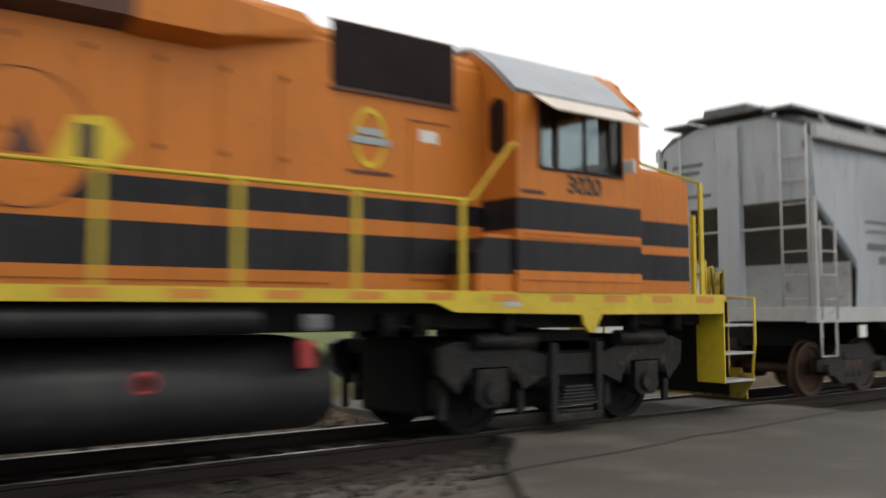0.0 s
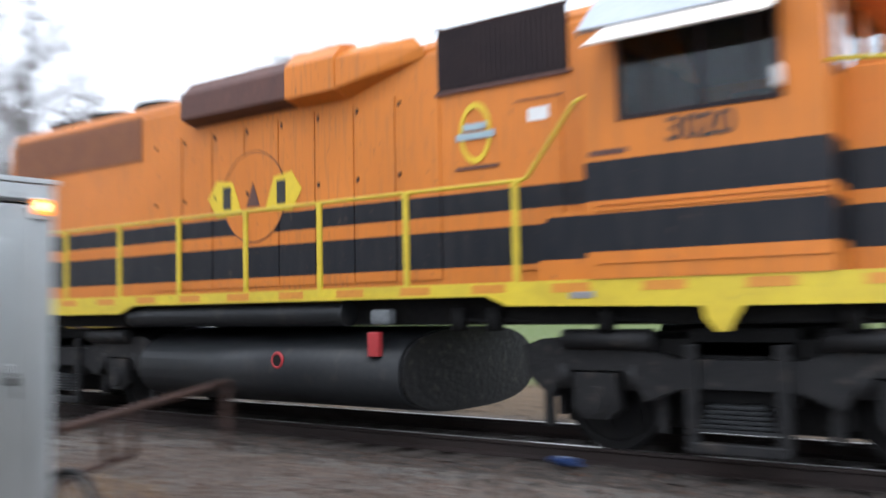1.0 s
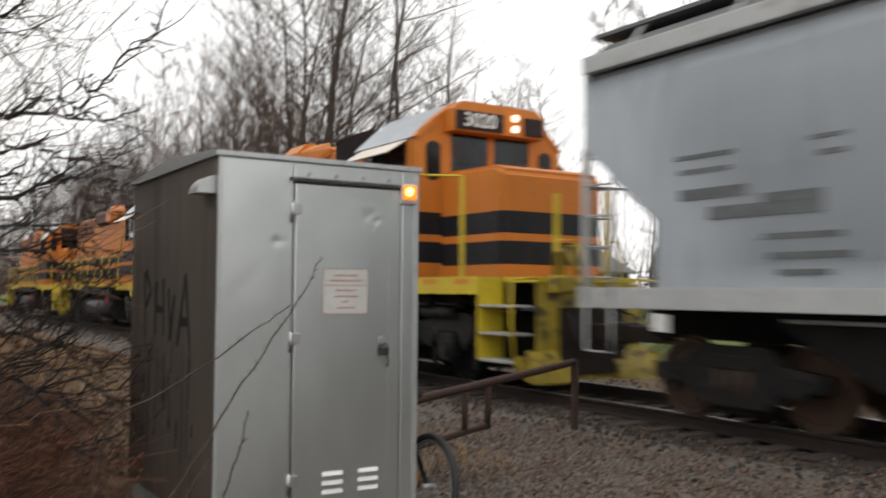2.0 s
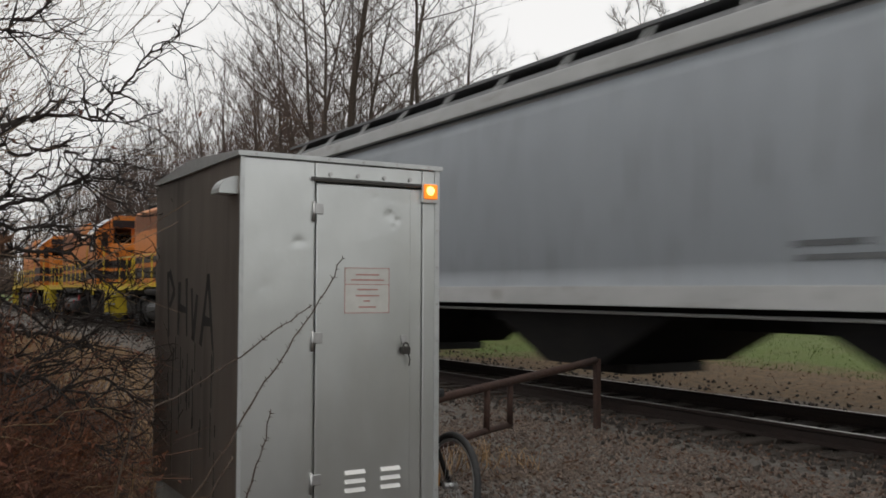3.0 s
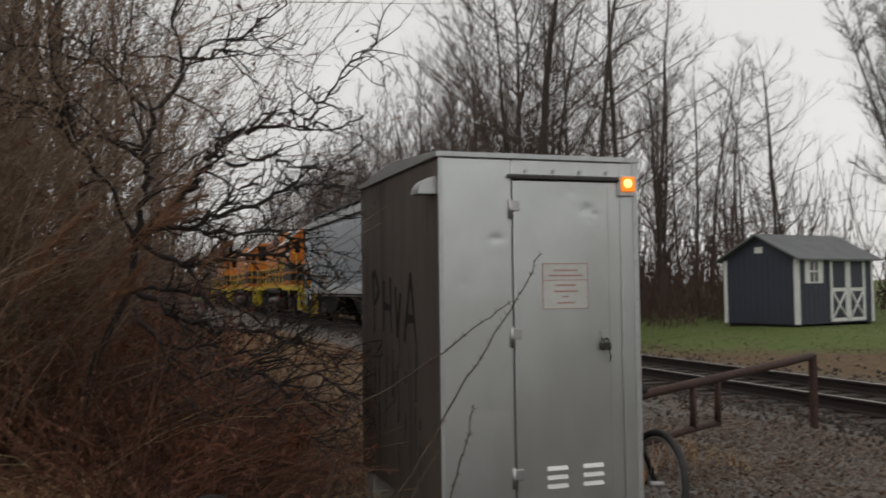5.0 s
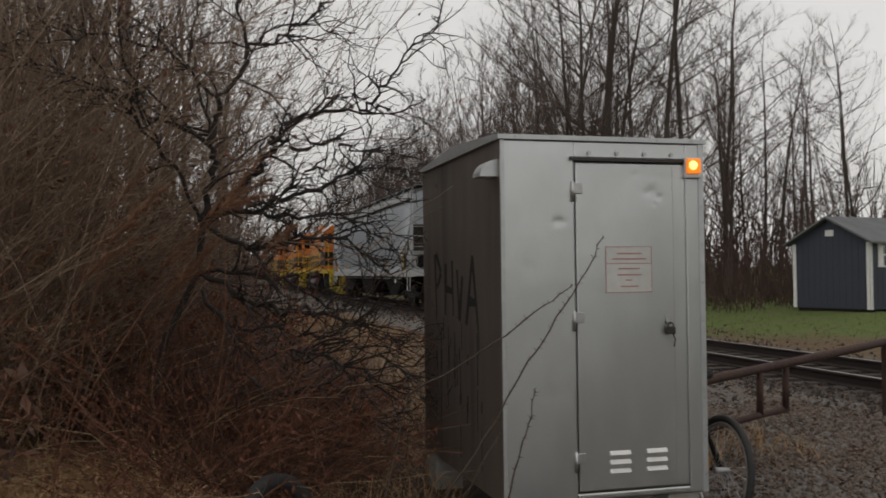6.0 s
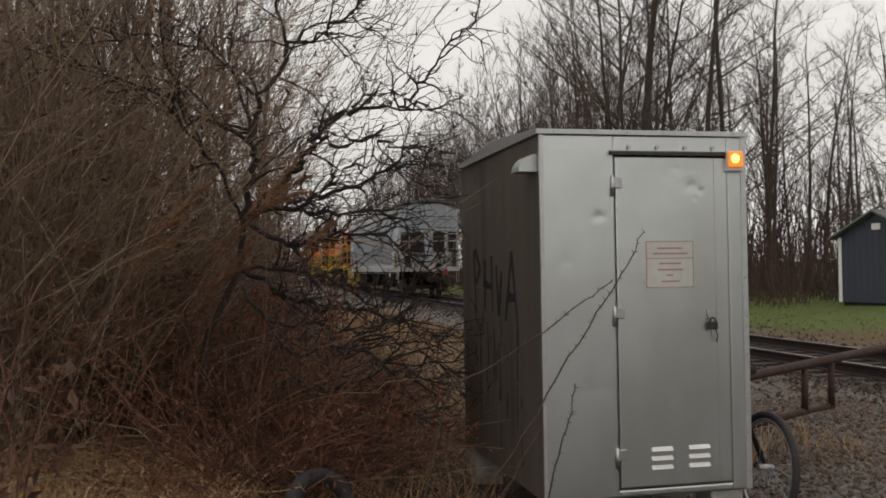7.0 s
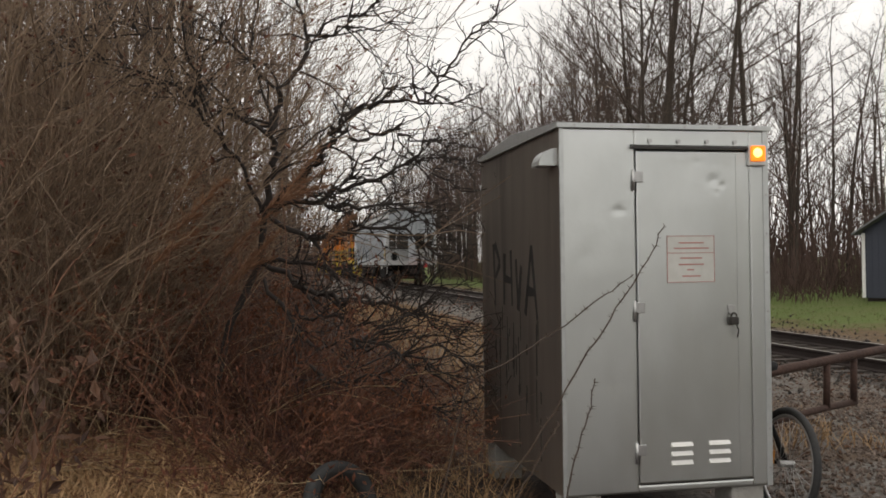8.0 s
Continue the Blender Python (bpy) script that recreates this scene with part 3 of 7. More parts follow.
    part("hasp", b, STEEL, door)
    b = B()
    box(b, 0.012, 0.045, 0.97, 1.02, 1.06 - GROUND, 1.105 - GROUND, 0.008)
    ring(b, (0.03, 0.995, 1.11 - GROUND), (1, 0, 0), 0.016, 0.005, 16)
    rod(b, [(0.03, 1.01, 1.06 - GROUND), (0.035, 1.02, 1.03 - GROUND), (0.03, 1.015, 0.99 - GROUND)], 0.004, 6)
    part("padlock", b, BLACK_PAINT, door, "black padlock with a hanging keeper")
    for z in (1.885, 1.165, 0.385):
        q = z - GROUND
        b = B()
        box(b, 0.0045, 0.014, dy0 - 0.008, dy0 + 0.045, q - 0.03, q + 0.03, 0.004)
        rod(b, [(0.012, dy0 - 0.012, q - 0.075), (0.012, dy0 - 0.012, q + 0.04)], 0.009, 8)
        part("hinge", b, STEEL, door, "bright steel hinge")
    b = B()   # drip rail over the door, coloured black to stand in for its shadow line
    prism(b, [(0.001, dz1 + 0.024), (0.001, dz1 + 0.006), (0.026, dz1 + 0.002), (0.026, dz1 + 0.012), (0.006, dz1 + 0.024)], "y", dy0 - 0.025, dy1 - 0.012)
    drip = part("drip_rail", b, BLACK_PAINT, c, "drip rail over the door, blackened for its shadow line")
    for i in range(4):
        b = B()
        rod(b, [(0.004, dy0 + 0.09 + i * 0.17, dz1 + 0.045), (0.010, dy0 + 0.09 + i * 0.17, dz1 + 0.045)], 0.012, 8)
        part("rivet", b, STEEL, drip)
    # amber lamp
    b = B()
    ly0, ly1, lz0, lz1 = 1.10, 1.205, 1.95 - GROUND, 2.07 - GROUND
    box(b, 0.001, 0.03, ly0, ly1, lz0, lz1, 0.006)
    lamp = part("lamp_housing", b, ALU_TRIM, c)
    b = B()
    box(b, 0.0305, 0.05, ly0 + 0.010, ly1 - 0.010, lz0 + 0.025, lz1 - 0.008, 0.008)
    part("amber_lens", b, AMBER, lamp, "lit amber lens")
    b = B()
    lathe(b, (0, 0, 0), [(0.004, 0.0), (0.027, 0.0), (0.024, 0.008), (0.012, 0.013), (0.003, 0.0145)], 14)
    bulb = part("lit_bulb", b, AMBER_HOT, lamp)
    bulb.matrix_local = pose(0.049, (ly0 + ly1) / 2 - 0.008, (lz0 + lz1) / 2 + 0.012, 0, 0, -90)
    # notice
    b = B()
    box(b, 0.0045, 0.007, 0.61, 0.895, 1.30 - GROUND, 1.56 - GROUND)
    notice = part("notice", b, SIGN, door, "faded notice with red border and unreadable lines")
    y0, y1, q0, q1 = 0.61, 0.895, 1.30 - GROUND, 1.56 - GROUND
    for a in ((y0, y1, q0, q0 + 0.004), (y0, y1, q1 - 0.004, q1), (y0, y0 + 0.004, q0, q1), (y1 - 0.004, y1, q0, q1), (y0, y1, 1.462 - GROUND, 1.466 - GROUND)):
        b = B()
        box(b, 0.0072, 0.0082, *a)
        part("border_line", b, SIGN_RED, notice)
    for z, lo, hi in ((1.52, 0.68, 0.83), (1.49, 0.65, 0.86), (1.435, 0.69, 0.82), (1.40, 0.68, 0.83), (1.37, 0.73, 0.77), (1.335, 0.70, 0.81)):
        b = B()
        box(b, 0.0072, 0.0082, lo, hi, z - 0.004 - GROUND, z + 0.004 - GROUND)
        part("printed_line", b, SIGN_RED, notice)
    # vent hood on the side
    b = B()
    out = [(0.0, 0.0)] + [(-0.15 * math.sin(a), 0.12 * math.cos(a)) for a in np.linspace(0, math.pi / 2, 7)]
    prism(b, [(y * 0.7, 1.95 - GROUND + z * 0.8) for y, z in out], "x", -0.19, -0.045)
    part("vent_hood", b, ALU_TRIM, c, "pale grey rounded vent hood")
    # graffiti: sprayed strokes lying on the side panel
    for x0, q0, x1, q1 in ((-1.47, 1.55, -1.43, 1.12), (-1.43, 1.55, -1.30, 1.42), (-1.30, 1.42, -1.42, 1.32), (-1.18, 1.48, -1.20, 1.14), (-1.20, 1.32, -1.02, 1.30),
                           (-1.02, 1.50, -1.0, 1.14), (-0.90, 1.44, -0.86, 1.12), (-0.86, 1.12, -0.78, 1.40), (-0.70, 1.10, -0.56, 1.52), (-0.56, 1.52, -0.45, 1.08), (-0.65, 1.25, -0.50, 1.24)):
        r = rnd.uniform(0.022, 0.036)
        dx, dq = x1 - x0, q1 - q0
        n = math.hypot(dx, dq)
        ux, uq = -dq / n * r, dx / n * r
        b = B()
        prism(b, [(x0 + ux, q0 + uq - GROUND), (x1 + ux * 0.6, q1 + uq * 0.6 - GROUND), (x1 - ux * 0.6, q1 - uq * 0.6 - GROUND), (x0 - ux, q0 - uq - GROUND)], "y", -0.0025, -0.0005)
        part("sprayed_stroke", b, GRAFFITI, side)
    for i in range(34):   # runs of paint below
        x, z, l = rnd.uniform(-1.5, -0.4), rnd.uniform(0.45, 1.15), rnd.uniform(0.05, 0.3)
        b = B()
        box(b, x, x + rnd.uniform(0.006, 0.022), -0.0028, -0.0008, z - l - GROUND, z - GROUND)
        part("paint_run", b, GRAFFITI, side)
    for x in (-0.12, -d + 0.12):
        for y in (0.12, w - 0.14):
            b = B()
            box(b, x - 0.10, x + 0.10, y - 0.1, y + 0.1, -0.05, z0, 0.012)
            part("foot", b, CONCRETE, c)
    return c


# ---- locomotive ----


def wheelset(name, r, gauge, parent, x, z, material):
    b = B()
    for s in (-1, 1):
        y = s * gauge
        lathe(b, (0, y, 0), [(0.09, -0.09 * s), (0.11, 0.0), (r - 0.10, 0.015 * s), (r - 0.075, 0.06 * s), (r, 0.06 * s), (r + 0.003, -0.04 * s), (r + 0.028, -0.05 * s), (r + 0.024, -0.075 * s), (r - 0.08, -0.07 * s), (0.10, -0.08 * s)], 26)
        for k in range(5):   # cast holes read as dark bosses
            a = k * math.tau / 5
            rod(b, [(0.55 * r * math.cos(a), y + 0.0 * s, 0.55 * r * math.sin(a)), (0.55 * r * math.cos(a), y + 0.03 * s, 0.55 * r * math.sin(a))], 0.05, 6)
    rod(b, [(0, -gauge, 0), (0, gauge, 0)], 0.085, 12)
    ob = part(name, b, material, parent)
    ob.location = (x, 0, z)
    return ob


def loco_bogie(parent, x, name="bogie"):
    """Two-axle bogie with outside cast frames, hangers, springs and brake gear."""
    bg = thing(name, pose(x, 0, 0), "", "")
    bg.parent = parent
    bg.matrix_local = pose(x, 0, 0)
    tagged(bg, "dark grimy two-axle locomotive bogie")
    for s in (-1, 1):
        y0, y1 = s * 1.02, s * 1.17
        b = B()
        prism(b, [(-2.15, 1.03), (-1.95, 1.10), (-1.05, 1.06), (-0.55, 0.92), (0.55, 0.92), (1.05, 1.06), (1.95, 1.10), (2.15, 1.03), (2.12, 0.74), (1.86, 0.52), (1.72, 0.80), (1.02, 0.80),
                  (0.86, 0.52), (0.5, 0.66), (-0.5, 0.66), (-0.86, 0.52), (-1.02, 0.80), (-1.72, 0.80), (-1.86, 0.52), (-2.12, 0.74)], "y", min(y0, y1), max(y0, y1))
        part("side_frame", b, TRUCK, bg)
        for ax in (-1.37, 1.37):
            b = B()
            prism(b, [(ax - 0.24, 0.44), (ax - 0.13, 0.34), (ax + 0.13, 0.34), (ax + 0.24, 0.44), (ax + 0.22, 0.78), (ax - 0.22, 0.78)], "y", s * 1.03, s * 1.19)
            rod(b, [(ax, s * 1.15, 0.52), (ax, s * 1.25, 0.52)], 0.13, 14)
            for k in (-1, 1):
                rod(b, [(ax + k * 0.36, s * 1.1, 0.62), (ax + k * 0.36, s * 1.1, 0.86)], 0.085, 10)
            part("journal_box", b, TRUCK, bg)
            b = B()
            rod(b, [(ax - 0.62 * (1 if ax > 0 else -1), s * 1.2, 1.1), (ax + 0.30 * (1 if ax > 0 else -1), s * 1.2, 1.1)], 0.10, 12)
            part("brake_cylinder", b, TRUCK, bg, "grey brake cylinder")
            for k in (-1, 1):
                b = B()
                box(b, ax + k * 0.60 - 0.05, ax + k * 0.60 + 0.05, s * 1.0 - 0.03, s * 1.0 + 0.03, 0.22, 0.82, 0.01)
                box(b, ax + k * 0.55 - 0.04, ax + k * 0.55 + 0.04, s * 0.8 - 0.06, s * 0.8 + 0.06, 0.32, 0.66, 0.015)
                part("brake_rigging", b, TRUCK, bg)
        for k in (-1, 1):   # swing hangers
            b = B()
            box(b, k * 0.40 - 0.055, k * 0.40 + 0.055, s * 1.2 - 0.04, s * 1.2 + 0.04, 0.12, 1.06, 0.015)
            part("hanger", b, TRUCK, bg)
        b = B()
        box(b, -0.44, 0.44, s * 1.19 - 0.06, s * 1.19 + 0.06, 0.10, 0.20, 0.015)
        part("spring_plank", b, TRUCK, bg)
        b = B()   # leaf spring pack
        for k in range(6):
            box(b, -0.33 + k * 0.018, 0.33 - k * 0.018, s * 1.18 - 0.07, s * 1.18 + 0.07, 0.29 + k * 0.042, 0.322 + k * 0.042, 0.006)
        part("leaf_spring", b, TANK, bg, "dark laminated leaf spring")
    b = B()
    box(b, -2.0, 2.0, -0.60, 0.60, 0.22, 1.12, 0.06)
    box(b, -0.5, 0.5, -1.0, 1.0, 0.5, 1.2, 0.04)
    part("traction_motor", b, UNDER, bg)
    b = B()
    box(b, -1.98, 1.98, -1.0, 1.0, 0.92, 1.10, 0.03)
    part("bogie_cover", b, UNDER, bg)
    for ax in (-1.37, 1.37):
        wheelset("wheelset", 0.508, 0.72, bg, ax, 0.508, UNDER)
    return bg


def build_loco():
    """A four-axle road-switcher; x along the track, nose to +x; the nose bogie is at x = 0."""
    L0, L1, MID = -13.1, 2.70, -5.2
    lo = thing("locomotive", pose(train_x(0), TRACK_Y, 0), "orange and black diesel locomotive with yellow sill and handrails", "locomotive", "locomotives coupled together")
    # underframe and sills
    b = B()
    box(b, L0 - 0.6, L1 + 0.6, -0.42, 0.42, 1.22, 1.55, 0.02)
    box(b, L0 + 0.2, L1 - 0.1, -1.15, 1.15, 1.24, 1.56, 0.02)
    box(b, L0, L1, -1.44, 1.44, 1.56, 1.63)
    part("underframe", b, UNDER, lo)
    b = B()
    for y0, y1 in ((-1.44, -0.92), (0.92, 1.44)):
        box(b, L0, L1, y0, y1, 1.634, 1.66)
    part("walkway", b, TANK, lo)
    for s in (-1, 1):
        b = B()
        prism(b, [(L0, 1.665), (L0, 1.42), (-8.55, 1.42), (-8.25, 1.53), (-2.41, 1.53), (-2.15, 1.43), (-0.17, 1.40), (-0.15, 1.29), (-0.05, 1.18), (0.05, 1.18), (0.11, 1.29), (0.18, 1.40), (L1, 1.40), (L1, 1.665)],
              "y", s * 1.45, s * 1.485)
        sill = part("side_sill", b, YELLOW, lo, "yellow side sill with jacking notch")
        x = -12.8
        while x < 2.4:
            b = B()
            z0, z1 = (1.56, 1.645) if -8.3 < x < -2.5 else (1.55, 1.635)
            box(b, x, x + 0.40, s * 1.4875 - 0.0015, s * 1.4875 + 0.0015, z0, z1)
            part("reflective_patch", b, PATCH, sill, "orange reflective patch")
            x += 0.93
    b = B()
    box(b, -1.45, -1.2, -1.492, -1.486, 1.49, 1.55, 0.002)
    part("builder_plate", b, STEEL, lo, "small steel plate")
    # fuel tank
    prof = []
    for k in range(40):     # rounded belly, flatter on top
        a = k * math.tau / 40
        c, q = math.cos(a), math.sin(a)
        prof.append((1.40 * math.copysign(abs(c) ** 0.72, c), 0.68 + (0.52 if q > 0 else 0.46) * math.copysign(abs(q) ** 0.72, q)))
    b = B()
    prism(b, prof, "x", -8.2, -3.62)
    for f in b.faces:
        f.smooth = len(f.verts) == 4
    tank = part("fuel_tank", b, TANK, lo, "black rounded fuel tank under the frame")
    b = B()
    prism(b, [(y * 0.97, 0.7 + (z - 0.7) * 0.97) for y, z in prof], "x", -3.618, -3.58)
    part("tank_end", b, TRUCK, tank, "dusty brown tank end plate")
    b = B()
    ring(b, (-5.5, -1.385, 0.83), (0, 1, 0), 0.085, 0.022, 20)
    part("filler_ring", b, RED, tank, "red fuel filler ring")
    b = B()
    rod(b, [(-5.5, -1.37, 0.83), (-5.5, -1.40, 0.83)], 0.07, 14)
    part("filler_cap", b, UNDER, tank)
    b = B()
    box(b, -4.02, -3.86, -1.44, -1.36, 0.90, 1.17, 0.015)
    part("fuel_cutoff", b, RED, lo, "red emergency fuel cut-off box")
    b = B()
    box(b, -3.98, -3.70, -1.44, -1.30, 1.25, 1.42, 0.04)
    part("valve", b, MARK_GREY, lo, "grey valve body")
    for s in (-1, 1):
        b = B()
        rod(b, [(-8.5, s * 1.28, 1.38), (-8.42, s * 1.28, 1.38), (-4.5, s * 1.28, 1.38), (-4.42, s * 1.28, 1.38)], 0.145, 18)
        part("air_reservoir", b, TANK, lo, "black cylindrical air reservoir")
    for x in (-2.9, -2.45, -1.2, 1.0, 1.9):
        b = B()
        rod(b, [(x, -1.25, 1.42), (x, -1.25, 1.18)], 0.09, 10)
        rod(b, [(x, -1.25, 1.30), (x + 0.45, -1.22, 1.26)], 0.02, 6)
        part("pipe_fitting", b, UNDER, lo)
    # long hood
    HW, TOP = 0.9, 4.52
    b = B()
    prism(b, [(-HW, 1.662), (HW, 1.662), (HW, 4.36), (HW - 0.14, TOP), (-HW + 0.14, TOP), (-HW, 4.36)], "x", L0 + 0.55, -1.26)
    es = [e for e in b.edges if all(v.co.z > 4.0 for v in e.verts)]
    bmesh.ops.bevel(b, geom=es, offset=0.05, segments=2, affect="EDGES")
    hood = part("long_hood", b, HOOD_PAINT, lo, "orange long hood with two black bands")
    doors = [-8.55 + i * 0.65 for i in range(8)]
    for s in (-1, 1):
        for x in doors:   # engine room doors
            b = B()
            box(b, x + 0.012, x + 0.638, min(s * 0.902, s * 0.917), max(s * 0.902, s * 0.917), 1.74, 3.90, 0.004)
            dr = part("engine_door", b, HOOD_PAINT, hood)
            b = B()
            for z in (2.0, 2.9, 3.75):
                box(b, x + 0.57, x + 0.625, min(s * 0.918, s * 0.934), max(s * 0.918, s * 0.934), z - 0.035, z + 0.035)
            part("latches", b, BLACK_PAINT, dr) if False else b.free()
            for z in (2.95, 3.78):
                b = B()
                box(b, x + 0.05, x + 0.085, min(s * 0.918, s * 0.935), max(s * 0.918, s * 0.935), z, z + 0.055, 0.006)
                part("door_latch", b, TRUCK, hood)
        # electrical locker door behind the cab, with notice
        b = B()
        box(b, -2.34, -1.80, min(s * 0.902, s * 0.916), max(s * 0.902, s * 0.916), 1.8, 3.58, 0.004)
        ld = part("locker_door", b, HOOD_PAINT, hood)
        b = B()
        box(b, -2.2, -1.95, min(s * 0.9165, s * 0.919), max(s * 0.9165, s * 0.919), 3.36, 3.5)
        part("notice", b, WHITE_PAINT, hood, "small white notice")
        b = B()
        box(b, -2.36, -1.78, min(s * 0.9165, s * 0.925), max(s * 0.9165, s * 0.925), 3.585, 3.60)
        part("door_lip", b, BLISTER_DARK, hood)
        # dark inertial grille
        b = B()
        box(b, -3.37, -1.71, min(s * 0.902, s * 0.915), max(s * 0.902, s * 0.915), 3.84, 4.54, 0.004)
        g = part("intake_grille", b, GRILLE, hood, "dark brown slatted intake grille")
        for i in range(26):
            x = -3.33 + i * 0.0635
            b = B()
            box(b, x, x + 0.022, min(s * 0.916, s * 0.938), max(s * 0.916, s * 0.938), 3.87, 4.51)
            part("slat", b, GRILLE, g)
        b = B()
        for a in ((-3.40, -1.68, 3.80, 3.838), (-3.40, -1.68, 4.542, 4.56)):
            box(b, a[0], a[1], min(s * 0.902, s * 0.935), max(s * 0.902, s * 0.935), a[2], a[3])
        part("grille_frame", b, BLISTER_DARK, hood)
        # radiator grille at the far end
        b = B()
        box(b, -12.4, -8.85, min(s * 0.902, s * 0.912), max(s * 0.902, s * 0.912), 3.68, 4.34, 0.004)
        g = part("radiator_grille", b, RUSTY_GRILLE, hood, "brown radiator intake grille")
        for i in range(9):
            z = 3.71 + i * 0.07
            b = B()
            box(b, -12.38, -8.87, min(s * 0.913, s * 0.928), max(s * 0.913, s * 0.928), z, z + 0.028)
            part("slat", b, RUSTY_GRILLE, g)
        # dynamic brake blister
        yo = s * 1.16
        b = B()
        prism(b, [(s * 0.903, 4.0), (yo, 4.08), (yo, 4.42), (s * 0.98, 4.62), (s * 0.76, 4.66), (s * 0.76, 4.5), (s * 0.903, 4.38)], "x", -7.62, -5.56)
        part("blister_grille", b, BLISTER_DARK, hood, "dark mesh of the dynamic brake blister")
        b = B()
        prism(b, [(s * 0.903, 3.98), (s * 1.18, 4.06), (s * 1.18, 4.46), (s * 1.0, 4.66), (s * 0.76, 4.7), (s * 0.76, 4.5), (s * 0.903, 4.38)], "x", -5.558, -4.72)
        part("blister_box", b, ORANGE, hood, "orange box on the hood side")
        b = B()
        vs = [b.verts.new(p) for p in ((-4.718, s * 0.903, 3.98), (-4.718, s * 1.16, 4.08), (-4.718, s * 1.16, 4.44), (-4.718, s * 0.9, 4.62), (-3.55, s * 0.903, 4.30), (-3.55, s * 0.93, 4.42), (-3.7, s * 0.9, 4.56))]
        for f in ((0, 1, 2, 3), (0, 4, 1), (1, 4, 5), (1, 5, 2), (2, 5, 6), (2, 6, 3), (0, 3, 6, 4), (4, 6, 5)):
            b.faces.new([vs[i] for i in f])
        part("blister_taper", b, ORANGE, hood)
    for i, x in enumerate((-9.4, -10.6, -11.8, -6.6, -5.4)):
        b = B()
        lathe(b, (0, 0, 0), [(0.55, 0), (0.55, 0.16), (0.5, 0.2), (0.15, 0.19)], 26)
        f = part("roof_fan", b, UNDER, hood, "dark round roof fan")
        f.matrix_local = pose(x, 0, TOP, 90, 0, 0)
    # cab
    CW, X0, X1, EAVE, RT = 1.5, -1.25, 0.93, 4.02, 4.66
    b = B()   # side walls round the window opening, front and rear walls
    for s in (-1, 1):
        y0, y1 = min(s * CW, s * (CW - 0.05)), max(s * CW, s * (CW - 0.05))
        for a in ((X0, -0.86, 1.662, EAVE), (0.54, X1, 1.662, EAVE), (-0.86, 0.54, 1.662, 3.14), (-0.86, 0.54, 3.88, EAVE)):
            box(b, a[0], a[1], y0, y1, a[2], a[3])
    gable = [(-CW + 0.05, 2.3), (CW - 0.05, 2.3), (CW - 0.05, EAVE), (0.8, RT - 0.04), (-0.8, RT - 0.04), (-CW + 0.05, EAVE)]
    prism(b, gable, "x", X0, X0 + 0.04)
    for s in (-1, 1):   # rear wall beside the hood
        box(b, X0, X0 + 0.04, min(s * 0.91, s * 1.44), max(s * 0.91, s * 1.44), 1.67, 2.3)
    # front wall with windscreen openings
    for s in (-1, 1):
        ys = lambda a, c: (min(s * a, s * c), max(s * a, s * c))
        box(b, X1 - 0.04, X1, *ys(0.0, 1.45), 1.67, 3.42)
        box(b, X1 - 0.04, X1, *ys(0.0, 0.06), 3.42, 4.12)
        box(b, X1 - 0.04, X1, *ys(0.82, 1.45), 3.42, 4.12)
    prism(b, [(-1.45, 4.121), (1.45, 4.121), (0.8, RT - 0.04), (-0.8, RT - 0.04)], "x", X1 - 0.04, X1)
    cab = part("cab", b, CAB_PAINT, lo, "orange cab with black bands")
    b = B()   # dark cab lining, seats and control stand
    box(b, X0 + 0.05, X1 - 0.05, -1.4, 1.4, 1.67, 2.85)
    box(b, X0 + 0.045, X0 + 0.06, -1.4, 1.4, 2.86, 4.0)
    box(b, X1 - 0.06, X1 - 0.045, -1.4, -0.85, 2.86, 3.35)
    box(b, X1 - 0.06, X1 - 0.045, 0.85, 1.4, 2.86, 3.35)
    part("cab_lining", b, UNDER, cab)
    for y, x in ((-0.95, -0.35), (0.95, -0.35)):
        b = B()
        box(b, x - 0.25, x + 0.2, y - 0.22, y + 0.22, 2.86, 3.1, 0.04)
        box(b, x - 0.3, x - 0.2, y - 0.22, y + 0.22, 3.05, 3.65, 0.04)
        part("seat", b, GRILLE, cab)
    b = B()
    box(b, 0.1, 0.6, 0.2, 0.7, 2.86, 3.5, 0.04)
    part("control_stand", b, TRUCK, cab)
    b = B()   # roof shell
    out = [(-1.54, EAVE - 0.02), (-1.16, 4.36), (-0.8, RT - 0.03), (-0.6, RT + 0.03), (0.6, RT + 0.03), (0.8, RT - 0.03), (1.16, 4.36), (1.54, EAVE - 0.02)]
    inn = [(y * 0.96, z - 0.04) for y, z in reversed(out)]
    prism(b, out + inn, "x", X0 - 0.03, X1 - 0.16)
    part("cab_roof", b, ROOF_GREY, cab, "silver-grey sloping cab roof")
    b = B()
    prism(b, out + inn, "x", X1 - 0.158, X1 + 0.03)
    part("roof_lip", b, ORANGE, cab)
    for s in (-1, 1):
        b = B()   # window frame and panes
        yf0, yf1 = min(s * 1.47, s * 1.512), max(s * 1.47, s * 1.512)
        for a in ((-0.9, 0.58, 3.10, 3.14), (-0.9, 0.58, 3.88, 3.91), (-0.9, -0.86, 3.14, 3.88), (0.54, 0.58, 3.14, 3.88), (-0.62, -0.60, 3.14, 3.88), (-0.12, -0.09, 3.14, 3.88), (0.34, 0.36, 3.14, 3.88)):
            box(b, a[0], a[1], yf0, yf1, a[2], a[3])
        wf = part("window_frame", b, GRILLE, cab, "dark window frame")
        for x0, x1 in ((-0.86, -0.62), (-0.60, -0.12), (-0.09, 0.34), (0.36, 0.54)):
            b = B()
            box(b, x0, x1, min(s * 1.478, s * 1.486), max(s * 1.478, s * 1.486), 3.141, 3.879)
            part("pane", b, DARK_GLASS, wf)
